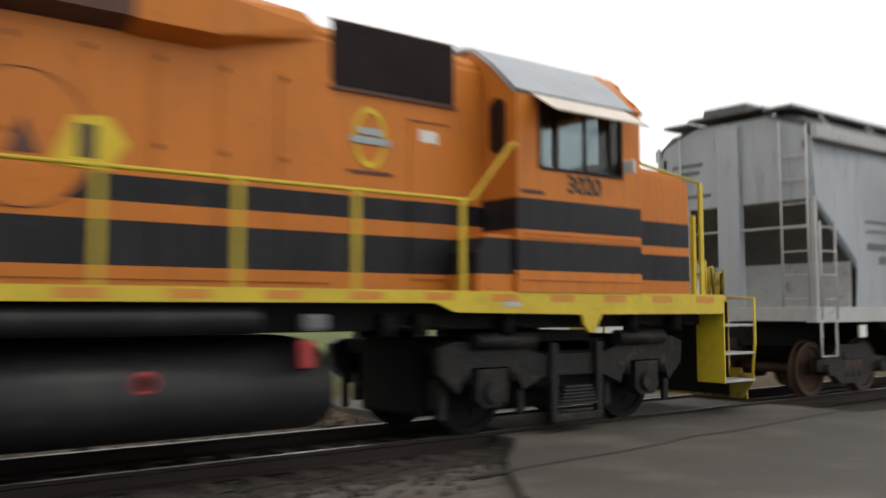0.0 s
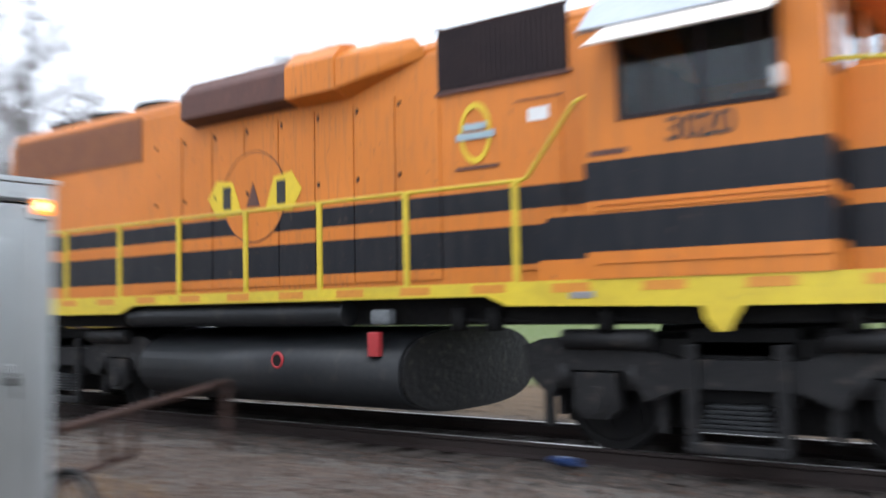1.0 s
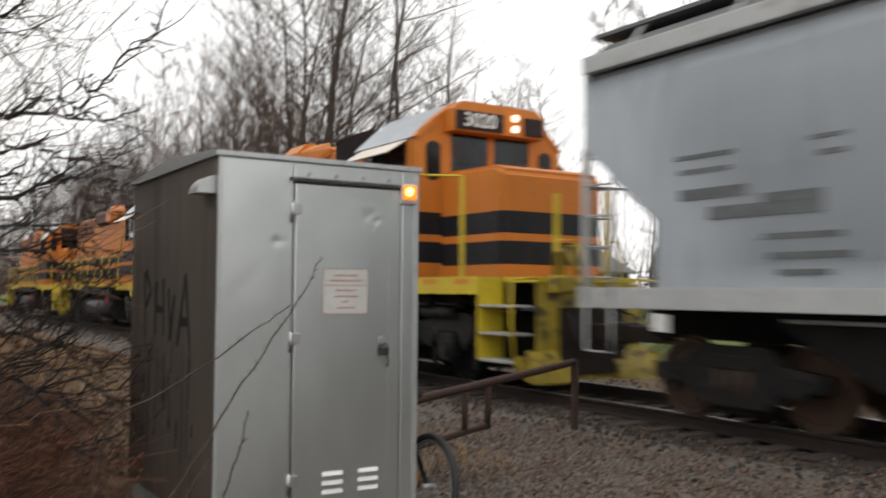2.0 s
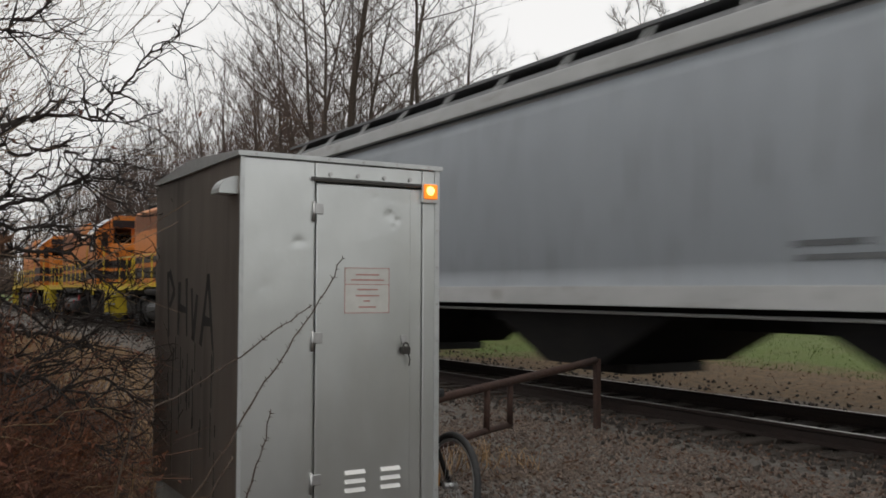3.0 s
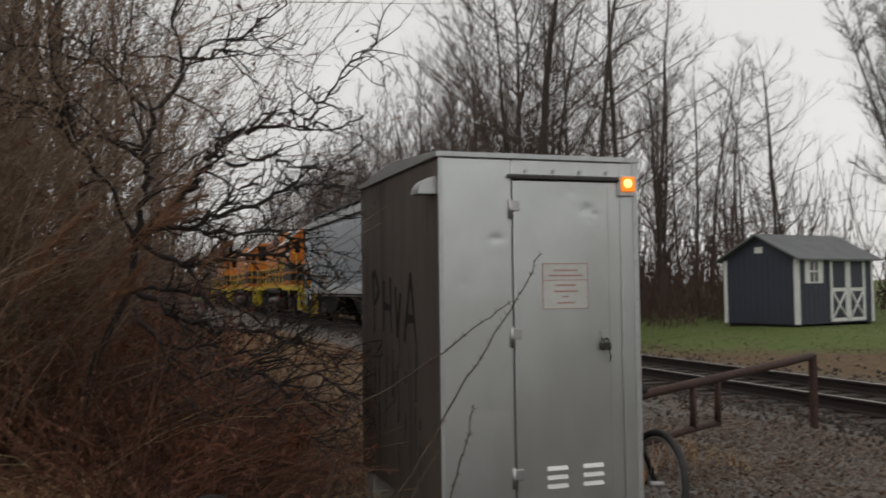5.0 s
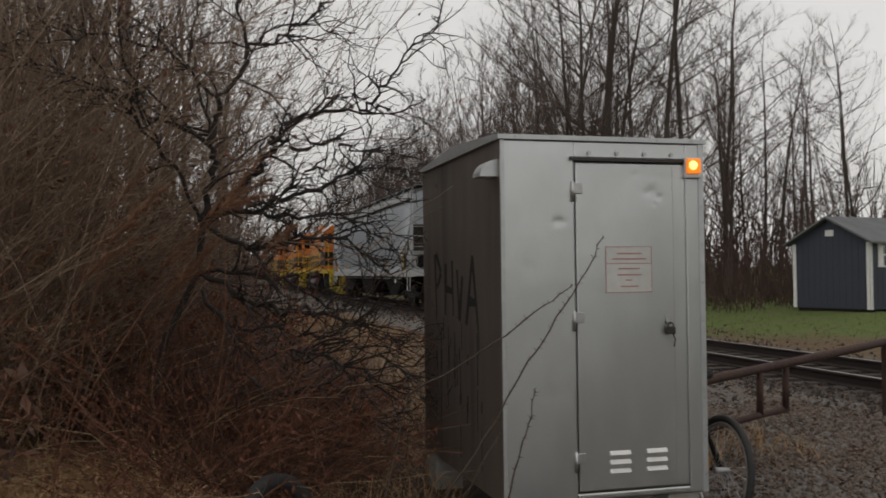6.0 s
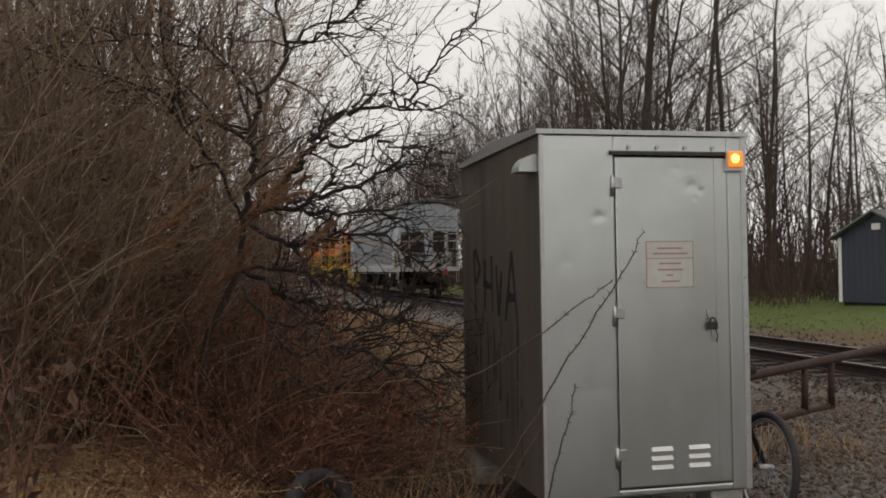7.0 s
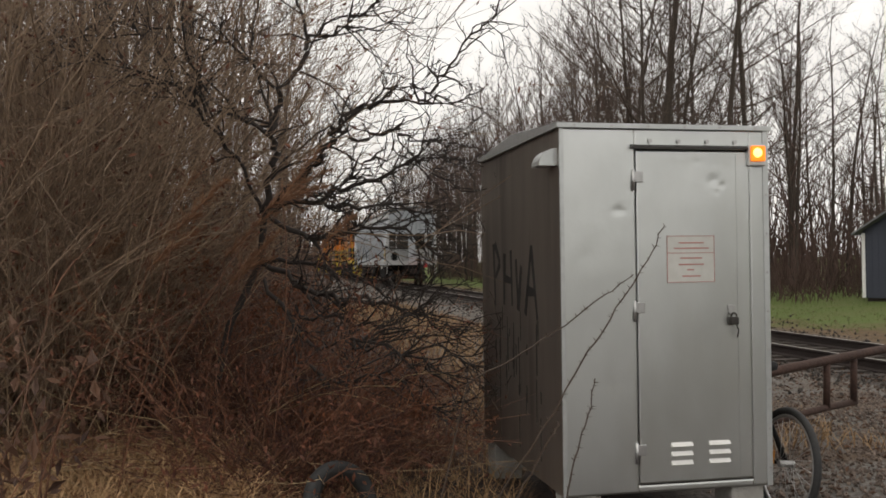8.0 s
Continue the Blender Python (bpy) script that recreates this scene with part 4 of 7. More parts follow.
        b = B()   # awning
        prism(b, [(s * 1.515, 3.985), (s * 1.515, 3.96), (s * 1.90, 3.72), (s * 1.915, 3.735)], "x", -1.02, 0.62)
        part("awning", b, AWNING, cab, "cream sun awning over the side window")
        b = B()
        box(b, 0.56, 0.60, min(s * 1.53, s * 1.70), max(s * 1.53, s * 1.70), 3.17, 3.34, 0.012)
        part("mirror", b, WHITE_PAINT, cab, "white-backed mirror")
        b = B()   # raised rib lines below the bands
        for z in (2.285, 2.335, 1.80):
            box(b, X0 + 0.1, X1 - 0.02, min(s * 1.50, s * 1.514), max(s * 1.50, s * 1.514), z, z + 0.018)
        part("ribs", b, ORANGE, cab)
        b = B()   # battery box behind the cab steps
        prism(b, [(-1.80, 1.664), (-1.252, 1.664), (-1.252, 2.31), (-1.66, 2.31), (-1.80, 2.1)], "y", s * 0.92, s * 1.44)
        part("battery_box", b, HOOD_PAINT, lo)
        # tall round-ended windows in front and rear cab walls
        for x in (X0 - 0.004, X1 + 0.004):
            b = B()
            pts = [(s * 1.18 + 0.14 * math.cos(a), (3.42 if a > math.pi else 3.82) + 0.13 * math.sin(a)) for a in np.linspace(0, math.tau, 20, endpoint=False)]
            prism(b, pts, "x", x - 0.012, x + 0.012)
            wf = part("door_window_frame", b, GRILLE, cab)
            b = B()
            pts = [(s * 1.18 + 0.11 * math.cos(a), (3.42 if a > math.pi else 3.82) + 0.10 * math.sin(a)) for a in np.linspace(0, math.tau, 20, endpoint=False)]
            prism(b, pts, "x", x - 0.016, x + 0.016)
            part("door_window", b, DARK_GLASS, wf)
        b = B()
        box(b, X1 - 0.03, X1 - 0.02, min(s * 0.061, s * 0.819), max(s * 0.061, s * 0.819), 3.421, 4.119)
        part("windscreen", b, DARK_GLASS, cab)
        b = B()
        ya, yb = (-0.92, 0.06) if s < 0 else (0.50, 0.92)
        box(b, X1 + 0.271, X1 + 0.30, ya, yb, 4.15, 4.47, 0.02)
        part("number_board", b, GRILLE, cab, "dark number board")
        b = B()
        rod(b, [(X1 + 0.03, s * 0.45, 3.46), (X1 + 0.045, s * 0.7, 3.95)], 0.01, 6)
        part("wiper", b, UNDER, cab)
    b = B()   # box over the windscreens that carries boards and headlights
    prism(b, [(-0.96, 4.125), (0.96, 4.125), (0.96, 4.49), (0.78, 4.62), (-0.78, 4.62), (-0.96, 4.49)], "x", X1 + 0.001, X1 + 0.27)
    part("light_box", b, ORANGE, cab)
    for z in (4.24, 4.43):
        b = B()
        lathe(b, (0, 0, 0), [(0.055, 0), (0.065, 0.02), (0.065, 0.05), (0.05, 0.045)], 16)
        h = part("headlight", b, HEADLIGHT, cab, "small lit headlight")
        h.matrix_local = pose(X1 + 0.29, 0.28, z, 0, 0, -90)
    # low nose
    b = B()
    prism(b, [(X1 + 0.002, 1.664), (2.66, 1.664), (2.66, 3.30), (2.5, 3.40), (X1 + 0.002, 3.44)], "y", -1.0, 1.0)
    es = [e for e in b.edges if all(v.co.z > 3.2 or (v.co.x > 2.4) for v in e.verts) and not all(v.co.z < 1.7 for v in e.verts)]
    bmesh.ops.bevel(b, geom=es, offset=0.07, segments=3, affect="EDGES")
    nose = part("nose", b, NOSE_PAINT, lo, "low orange nose with black bands")
    # end platforms, steps, pilots and plough, both ends
    for e, x0 in ((1, L1), (-1, L0)):
        b = B()
        box(b, min(x0, x0 + e * 0.82), max(x0, x0 + e * 0.82), -0.98, 0.98, 1.58, 1.66, 0.01)
        plat = part("end_platform", b, YELLOW, lo)
        b = B()
        xp = x0 + e * 0.80
        prism(b, [(-1.42, 0.42), (-1.2, 0.16), (1.2, 0.16), (1.42, 0.42), (1.42, 0.52), (1.0, 0.54), (1.0, 1.57), (-1.0, 1.57), (-1.0, 0.54), (-1.42, 0.52)], "x", xp, xp + e * 0.03)
        part("pilot", b, DIRTY_YELLOW, lo, "grimy yellow pilot plate")
        b = B()
        box(b, min(xp - e * 0.03, xp - e * 0.004), max(xp - e * 0.03, xp - e * 0.004), -1.0, 1.0, 0.2, 1.57)
        part("pilot_brace", b, UNDER, lo)
        b = B()
        box(b, min(xp + e * 0.035, xp + e * 0.24), max(xp + e * 0.035, xp + e * 0.24), -0.85, -0.45, 1.42, 1.68, 0.05)
        rod(b, [(xp + e * 0.1, -0.75, 1.6), (xp + e * 0.12, -0.75, 2.0), (xp + e * 0.3, -0.7, 2.05), (xp + e * 0.45, -0.6, 1.7)], 0.04, 8)
        rod(b, [(xp + e * 0.1, -0.6, 1.6), (xp + e * 0.12, -0.58, 2.1), (xp + e * 0.32, -0.5, 2.12), (xp + e * 0.5, -0.45, 1.6)], 0.04, 8)
        part("hose_stand", b, DIRTY_YELLOW, lo, "dirty yellow multiple-unit hose stand")
        for ya, yb in ((-1.2, -0.42), (0.42, 1.2)):
            b = B()
            prism(b, [(xp + e * 0.031, 0.60), (xp + e * 0.16, 0.30), (xp + e * 0.18, 0.14), (xp + e * 0.14, 0.14), (xp + e * 0.12, 0.30), (xp + e * 0.031, 0.52)], "y", ya, yb)
            part("plough", b, DIRTY_YELLOW, lo, "grimy yellow snow plough wing")
        b = B()
        box(b, min(xp + e * 0.031, xp + e * 0.10), max(xp + e * 0.031, xp + e * 0.10), -0.62, 0.62, 0.24, 1.22, 0.03)
        part("coupler_pocket", b, RAIL_RUST, lo, "grimy rust-brown coupler pocket")
        for s in (-1, 1):
            b = B()   # step well: side plate and three treads
            box(b, min(x0, x0 + e * 0.025), max(x0, x0 + e * 0.025), min(s * 1.02, s * 1.48), max(s * 1.02, s * 1.48), 0.43, 1.66)
            sw = part("step_plate", b, YELLOW, lo)
            for z in (0.43, 0.82, 1.22):
                b = B()
                box(b, min(x0 + e * 0.026, x0 + e * 0.76), max(x0 + e * 0.026, x0 + e * 0.76), min(s * 1.05, s * 1.46), max(s * 1.05, s * 1.46), z, z + 0.03)
                part("step", b, HOPPER_PALE, sw)
            b = B()
            rod(b, [(xp, s * 1.40, 0.52), (xp, s * 1.45, 1.0), (xp, s * 1.45, 1.62), (xp, s * 1.0, 1.64)], 0.022, 8)
            part("grab_rail", b, YELLOW, lo)
            b = B()
            rod(b, [(xp, s * 0.62, 1.6), (xp, s * 0.62, 2.2), (xp, s * 0.3, 2.22), (xp, s * 0.3, 1.6)], 0.022, 8)
            part("end_rail", b, YELLOW, lo)
        b = B()
        box(b, min(xp, xp + e * 0.62), max(xp, xp + e * 0.62), -0.13, 0.13, 0.74, 0.98, 0.03)
        box(b, min(xp + e * 0.5, xp + e * 0.76), max(xp + e * 0.5, xp + e * 0.76), -0.19, 0.17, 0.70, 1.02, 0.05)
        part("coupler", b, RAIL_RUST, lo, "rusty knuckle coupler")
        for y in (-0.5, 0.45, 0.7):
            b = B()
            rod(b, [(xp, y, 1.15), (xp + e * 0.16, y, 1.1), (xp + e * 0.26, y * 0.9, 0.8), (xp + e * 0.3, y * 0.6, 0.6)], 0.024, 8)
            part("air_hose", b, RUBBER, lo)
    # handrails along the walkways
    for s in (-1, 1):
        b = B()
        rod(b, [(L0 + 0.3, s * 1.47, 2.66), (-1.96, s * 1.47, 2.66), (-1.9, s * 1.47, 2.68), (-1.34, s * 1.5, 3.34), (-1.25, s * 1.5, 3.37)], 0.021, 8)
        part("handrail", b, YELLOW, lo, "yellow tubular handrail")
        for x in (-2.04, -3.42, -4.70, -5.96, -7.26, -8.57, -9.9, -11.2, -12.5):
            b = B()
            box(b, x - 0.032, x + 0.032, min(s * 1.452, s * 1.488), max(s * 1.452, s * 1.488), 1.56, 2.645, 0.006)
            box(b, x - 0.045, x + 0.045, min(s * 1.45, s * 1.492), max(s * 1.45, s * 1.492), 2.60, 2.68, 0.01)
            part("handrail_post", b, YELLOW, lo)
        b = B()
        rod(b, [(0.93, s * 1.46, 3.36), (2.25, s * 1.46, 3.2)], 0.02, 8)
        part("nose_rail", b, YELLOW, lo)
        b = B()
        box(b, 2.21, 2.29, min(s * 1.44, s * 1.48), max(s * 1.44, s * 1.48), 1.66, 3.2, 0.008)
        part("nose_rail_post", b, YELLOW, lo)
        b = B()
        box(b, L1 + 0.62, L1 + 0.69, min(s * 0.02, s * 0.55) if s > 0 else -0.55, max(s * 0.48, s * 0.55) if s > 0 else -0.48, 1.66, 2.9, 0.008)
        part("nose_end_post", b, YELLOW, lo) if s < 0 else b.free()
    loco_bogie(lo, 0.0)
    loco_bogie(lo, -10.4)
    return lo


def loco_markings(lo):
    """Painted marks that only the last locomotive shows near enough: numbers, and emblems as plain shapes."""
    hood = next(o for o in lo.children if o.name.startswith("long_hood"))
    cab = next(o for o in lo.children if o.name.startswith("cab") and o.data)
    lettering("road_number", "3020", 0.30, BLACK_PAINT, cab, pose(-0.13, -1.506, 2.95) @ FACE_S, "black road number")
    lettering("board_number", "3020", 0.33, WHITE_PAINT, cab, pose(0.93 + 0.306, -0.43, 4.31) @ FACE_E, "white number on the board")
    b = B()
    box(b, -1.2, -0.82, -1.506, -1.502, 2.80, 2.85)
    part("model_mark", b, BLISTER_DARK, cab)
    y0, y1 = -0.932, -0.922
    b = B()   # round brown badge with a yellow ribbon of two hexagons
    pts = [(-6.42 + 0.60 * math.cos(a), 2.93 + 0.60 * math.sin(a)) for a in np.linspace(0, math.tau, 36, endpoint=False)]
    prism(b, pts, "y", y1, y1 + 0.003)
    badge = part("round_badge", b, ORANGE, hood, "round emblem outlined in brown")
    b = B()
    ring(b, (-6.42, y1, 2.93), (0, 1, 0), 0.60, 0.008, 40, 5)
    part("badge_rim", b, BLISTER_DARK, badge)
    for k in (-1, 1):
        b = B()
        c = -6.42 + k * 0.52
        prism(b, [(c - k * 0.30, 2.72), (c - k * 0.12, 3.16), (c + k * 0.2, 3.20), (c + k * 0.38, 2.96), (c + k * 0.2, 2.70)], "y", y0, y0 + 0.004)
        rb = part("ribbon", b, LOGO_YELLOW, badge, "yellow ribbon shape")
        b = B()
        box(b, c - 0.07, c + 0.09, y0 - 0.004, y0 - 0.001, 2.80, 3.10)
        part("dark_mark", b, BLACK_PAINT, rb) if False else part("dark_mark", b, BLACK_PAINT, badge)
    b = B()
    prism(b, [(-6.55, 2.8), (-6.42, 3.12), (-6.29, 2.8)], "y", y0, y0 + 0.004)
    part("centre_mark", b, BLISTER_DARK, badge)
    b = B()   # yellow ring emblem with pale blue bars
    n = 28
    for i in range(n):
        a0, a1 = i * math.tau / n, (i + 1) * math.tau / n
        q = lambda a, r: (-2.88 + 0.21 * r * math.cos(a), 3.33 + 0.34 * r * math.sin(a))
        prism(b, [q(a0, 1.0), q(a1, 1.0), q(a1, 0.80), q(a0, 0.80)], "y", -0.914, -0.904)
    em = part("ring_emblem", b, LOGO_YELLOW, hood, "yellow oval ring emblem")
    b = B()
    for x0, x1, z in ((-3.03, -2.73, 3.36), (-3.13, -2.62, 3.26)):
        box(b, x0, x1, -0.921, -0.916, z, z + 0.075)
    part("emblem_bars", b, LOGO_BLUE, em, "pale blue bars")
    b = B()
    box(b, -3.15, -2.58, -0.914, -0.904, 2.93, 2.965)
    part("emblem_line", b, BLISTER_DARK, em)


# ---- covered hopper ----


def freight_bogie(parent, x):
    bg = thing("bogie", pose(x, 0, 0), "", "")
    bg.parent = parent
    bg.matrix_local = pose(x, 0, 0)
    tagged(bg, "rusty-brown cast freight bogie")
    for s in (-1, 1):
        y0, y1 = sorted((s * 0.92, s * 1.06))
        b = B()
        prism(b, [(-1.16, 0.62), (-0.72, 0.66), (-0.5, 0.86), (0.5, 0.86), (0.72, 0.66), (1.16, 0.62), (1.16, 0.44), (0.7, 0.40), (0.42, 0.20), (-0.42, 0.20), (-0.7, 0.40), (-1.16, 0.44)], "y", y0, y1)
        part("side_frame", b, TRUCK, bg)
        for k in (-0.2, 0, 0.2):
            b = B()
            rod(b, [(k, s * 1.0, 0.30), (k, s * 1.0, 0.60)], 0.075, 10)
            part("spring", b, WHEEL_STEEL, bg)
        b = B()
        box(b, -0.34, 0.34, y0 - 0.02, y1 + 0.02, 0.60, 0.76, 0.02)
        part("bolster_end", b, TRUCK, bg)
        for ax in (-0.89, 0.89):
            b = B()
            rod(b, [(ax, s * 0.9, 0.457), (ax, s * 1.16, 0.457)], 0.10, 12)
            part("bearing", b, TRUCK, bg)
    b = B()
    box(b, -0.2, 0.2, -0.95, 0.95, 0.55, 0.82, 0.03)
    part("bolster", b, UNDER, bg)
    for ax in (-0.89, 0.89):
        wheelset("wheelset", 0.457, 0.72, bg, ax, 0.457, WHEEL_STEEL)


def build_hopper():
    """A long covered hopper; x from 0 (front end) to 20.55 along the track."""
    N, W = 20.55, 1.53
    h = thing("hopper_wagon", pose(train_x(0) + 5.04, TRACK_Y, 0), "long grey covered hopper wagon with dark slope-sheet ends", "freight wagon")
    sx, sz, ex, ez = 1.35, 2.25, 0.10, 3.24
    # bellied side sheets with the end cut away under the slope sheets
    for s in (-1, 1):
        b = B()
        rows = []
        zs = [1.5, 1.75, 2.0, 2.25, 2.5, 2.75, 3.0, 3.24, 3.6, 3.9, 4.08]
        for z in zs:
            inset = 0.05 * ((z - 2.8) / 1.3) ** 2
            a = sx if z <= sz else (sx + (ex - sx) * (z - sz) / (ez - sz) if z < ez else ex)
            n = 12
            rows.append([b.verts.new((a + (N - 2 * a) * i / n, s * (W - inset), z)) for i in range(n + 1)])
        for p, q in zip(rows, rows[1:]):
            for i in range(12):
                b.faces.new((p[i], p[i + 1], q[i + 1], q[i])).smooth = True
        bmesh.ops.solidify(b, geom=b.faces[:], thickness=0.03)
        side = part("side_sheet", b, HOPPER, h, "grey bellied side sheet with stencilled marks")
        b = B()   # upper chord with a shadow groove under it
        box(b, ex, N - ex, min(s * 1.47, s * 1.585), max(s * 1.47, s * 1.585), 4.17, 4.39, 0.02)
        box(b, ex, N - ex, min(s * 1.33, s * 1.40), max(s * 1.33, s * 1.40), 4.02, 4.17)
        part("top_chord", b, HOPPER_PALE, h, "pale top chord")
        b = B()   # side sill
        box(b, 0.0, N, min(s * 1.36, s * 1.55), max(s * 1.36, s * 1.55), 1.25, 1.498, 0.012)
        part("side_sill", b, HOPPER_PALE, h, "pale grey side sill")
        if s < 0:
            for x in (4.66, 15.65):
                b = B()
                box(b, x, x + 0.28, -1.512, -1.505, 1.58, 1.95)
                part("reflector", b, MARK_YELLOW, side, "dull yellow reflector")
            b = B()
            prism(b, [(N - sx - 0.12, 1.5), (N - sx + 0.02, 1.5), (N - sx + 0.02, 2.24), (N - sx - 0.03, 2.45), (N - sx - 0.14, 2.45)], "y", -1.50, -1.53)
            part("safety_stripe", b, MARK_YELLOW, side, "dull yellow stripe at the sheet end")
            for x, z, l, t in ((1.65, 2.90, 0.8, 0.05), (1.7, 2.74, 0.7, 0.05), (1.7, 2.45, 0.9, 0.12), (2.1, 2.22, 1.4, 0.14), (2.8, 2.35, 0.7, 0.1), (2.8, 1.98, 0.9, 0.06), (2.85, 1.78, 0.95, 0.07),
                               (2.95, 1.62, 0.6, 0.06), (3.35, 2.92, 0.4, 0.04), (3.45, 2.76, 0.3, 0.05), (14.15, 1.88, 0.8, 0.06), (14.2, 1.74, 1.1, 0.06), (15.2, 1.70, 0.3, 0.05), (16.6, 1.92, 0.35, 0.05),
                               (16.65, 1.76, 0.25, 0.05), (17.9, 2.10, 0.4, 0.03), (17.9, 1.98, 0.45, 0.03), (17.9, 1.78, 0.45, 0.03), (17.9, 1.66, 0.45, 0.03)):
                inset = 0.05 * ((z - 2.8) / 1.3) ** 2
                b = B()
                box(b, x, x + l, -(W - inset) - 0.007, -(W - inset) - 0.0005, z, z + t)
                part("stencil_line", b, MARK_GREY, side)
            b = B()
            box(b, 18.55, 18.8, -1.515, -1.506, 1.85, 2.0)
            part("yellow_plate", b, LOGO_YELLOW, side)
    # roof
    b = B()
    prism(b, [(-1.5, 4.38), (-1.24, 4.58), (-0.7, 4.68), (0.7, 4.68), (1.24, 4.58), (1.5, 4.38), (1.5, 4.30), (-1.5, 4.30)], "x", ex + 0.07, N - ex - 0.07)
    roof = part("roof", b, ROOF_DARK, h, "dark weathered roof")
    b = B()
    box(b, 0.5, N - 0.5, -0.32, 0.32, 4.68, 4.86, 0.03)
    part("trough_hatch", b, ROOF_DARK, roof)
    for s in (-1, 1):
        b = B()
        box(b, -0.05, N + 0.05, min(s * 0.74, s * 1.26), max(s * 0.74, s * 1.26), 4.70, 4.75)
        part("running_board", b, ROOF_DARK, roof, "dark roof running board")
        for i in range(13):
            x = 0.8 + i * 1.58
            b = B()
            prism(b, [(s * 1.49, 4.36), (s * 1.46, 4.36), (s * 1.20, 4.695), (s * 1.24, 4.695)], "x", x, x + 0.05)
            part("roof_bracket", b, HOPPER_PALE, roof)
    # ends
    for e, xe in ((-1, 0.0), (1, N)):
        f = lambda d: xe - e * d     # d metres in from the end
        b = B()
        prism(b, [(-1.5, ez - 0.02), (1.5, ez - 0.02), (1.5, 4.12), (1.36, 4.38), (0.7, 4.64), (-0.7, 4.64), (-1.36, 4.38), (-1.5, 4.12)], "x", f(0.10), f(0.14))
        part("end_sheet", b, HOPPER, h, "grey end sheet")
        b = B()   # slope sheet down to the pocket
        prism(b, [(f(0.12), ez), (f(1.36), sz - 0.02), (f(2.6), 1.3), (f(2.6), 1.24), (f(1.36), sz - 0.08), (f(0.12), ez - 0.05)], "y", -1.44, 1.44)
        part("slope_sheet", b, HOPPER_DARK, h, "dark brown slope sheet")
        b = B()   # broad centre post, full height
        box(b, min(f(0.0), f(0.16)), max(f(0.0), f(0.16)), -0.21, 0.21, 1.5, 4.56, 0.012)
        part("end_post", b, HOPPER, h, "broad grey centre post")
        b = B()
        box(b, min(f(0.03), f(0.10)), max(f(0.03), f(0.10)), 0.82, 0.95, 1.5, ez, 0.01)
        part("end_post", b, HOPPER_PALE, h)
        b = B()   # bulkhead below the slope sheet
        box(b, min(f(1.26), f(1.30)), max(f(1.26), f(1.30)), -1.44, 1.44, 1.5, sz + 0.02)
        part("bulkhead", b, HOPPER_PALE, h, "pale grey bulkhead under the slope sheet")
        b = B()
        box(b, min(f(0.33), f(1.25)), max(f(0.33), f(1.25)), -1.355, 1.355, 1.44, 1.495)
        part("end_deck", b, HOPPER_PALE, h)
        b = B()   # raised hatch cover and its overhanging step at the roof end
        box(b, min(f(-0.04), f(0.7)), max(f(-0.04), f(0.7)), -0.42, 0.42, 4.805, 4.92, 0.02)
        part("hatch_cover", b, ROOF_DARK, roof)
        for y0, y1, q in ((-1.2, -0.55, 3.98), (-1.1, -0.62, 3.84), (-1.2, -0.4, 3.42)):
            b = B()
            box(b, min(f(0.092), f(0.0995)), max(f(0.092), f(0.0995)), -y1, -y0, q, q + 0.06)
            part("stencil_line", b, MARK_GREY, h)
        b = B()
        box(b, min(f(-0.06), f(0.50)), max(f(-0.06), f(0.50)), -0.735, 0.735, 4.76, 4.80)
        part("cross_board", b, ROOF_DARK, roof)
        b = B()
        box(b, min(f(0.0), f(0.32)), max(f(0.0), f(0.32)), -1.36, 1.36, 1.27, 1.497, 0.01)
        part("end_sill", b, HOPPER_PALE, h)
        b = B()
        box(b, min(f(0.0), f(2.5)), max(f(0.0), f(2.5)), -0.25, 0.25, 0.86, 1.26, 0.02)
        part("draft_sill", b, UNDER, h)
        for s in (-1, 1):
            b = B()   # corner post and ladder
            box(b, min(f(0.06), f(0.14)), max(f(0.06), f(0.14)), min(s * 1.45, s * 1.53), max(s * 1.45, s * 1.53), 1.5, ez)
            part("corner_post", b, HOPPER_PALE, h)
            lad = B()
            rod(lad, [(f(0.02), s * 0.98, 1.3), (f(0.02), s * 0.98, 4.5)], 0.022, 6)
            rod(lad, [(f(0.02), s * 1.44, 1.3), (f(0.02), s * 1.44, 4.4)], 0.022, 6)
            ladder = part("end_ladder", lad, HOPPER_PALE, h, "pale steel ladder")
            for k in range(7):
                b = B()
                rod(b, [(f(0.02), s * 0.98, 1.62 + k * 0.38), (f(0.02), s * 1.44, 1.62 + k * 0.38)], 0.014, 6)
                part("rung", b, HOPPER_PALE, ladder)
            lad = B()
            for d in (0.16, 0.62):
                rod(lad, [(f(d), s * 1.55, 1.3), (f(d), s * 1.55, 2.85)], 0.02, 6)
            ladder = part("side_ladder", lad, HOPPER_PALE, h)
            for k in range(4):
                b = B()
                rod(b, [(f(0.16), s * 1.55, 1.62 + k * 0.38), (f(0.62), s * 1.55, 1.62 + k * 0.38)], 0.014, 6)
                part("rung", b, HOPPER_PALE, ladder)
            b = B()
            rod(b, [(f(0.14), s * 1.54, 1.26), (f(0.14), s * 1.54, 0.72), (f(0.6), s * 1.54, 0.72), (f(0.6), s * 1.54, 1.26)], 0.02, 6)
            part("sill_step", b, HOPPER_PALE, h)
        b = B()
        rod(b, [(f(0.05), -1.4, 2.78), (f(0.05), 1.4, 2.78)], 0.018, 6)
        part("grab_bar", b, HOPPER_PALE, h)
        b = B()
        box(b, min(f(-0.75), f(0.1)), max(f(-0.75), f(0.1)), -0.12, 0.12, 0.76, 0.98, 0.03)
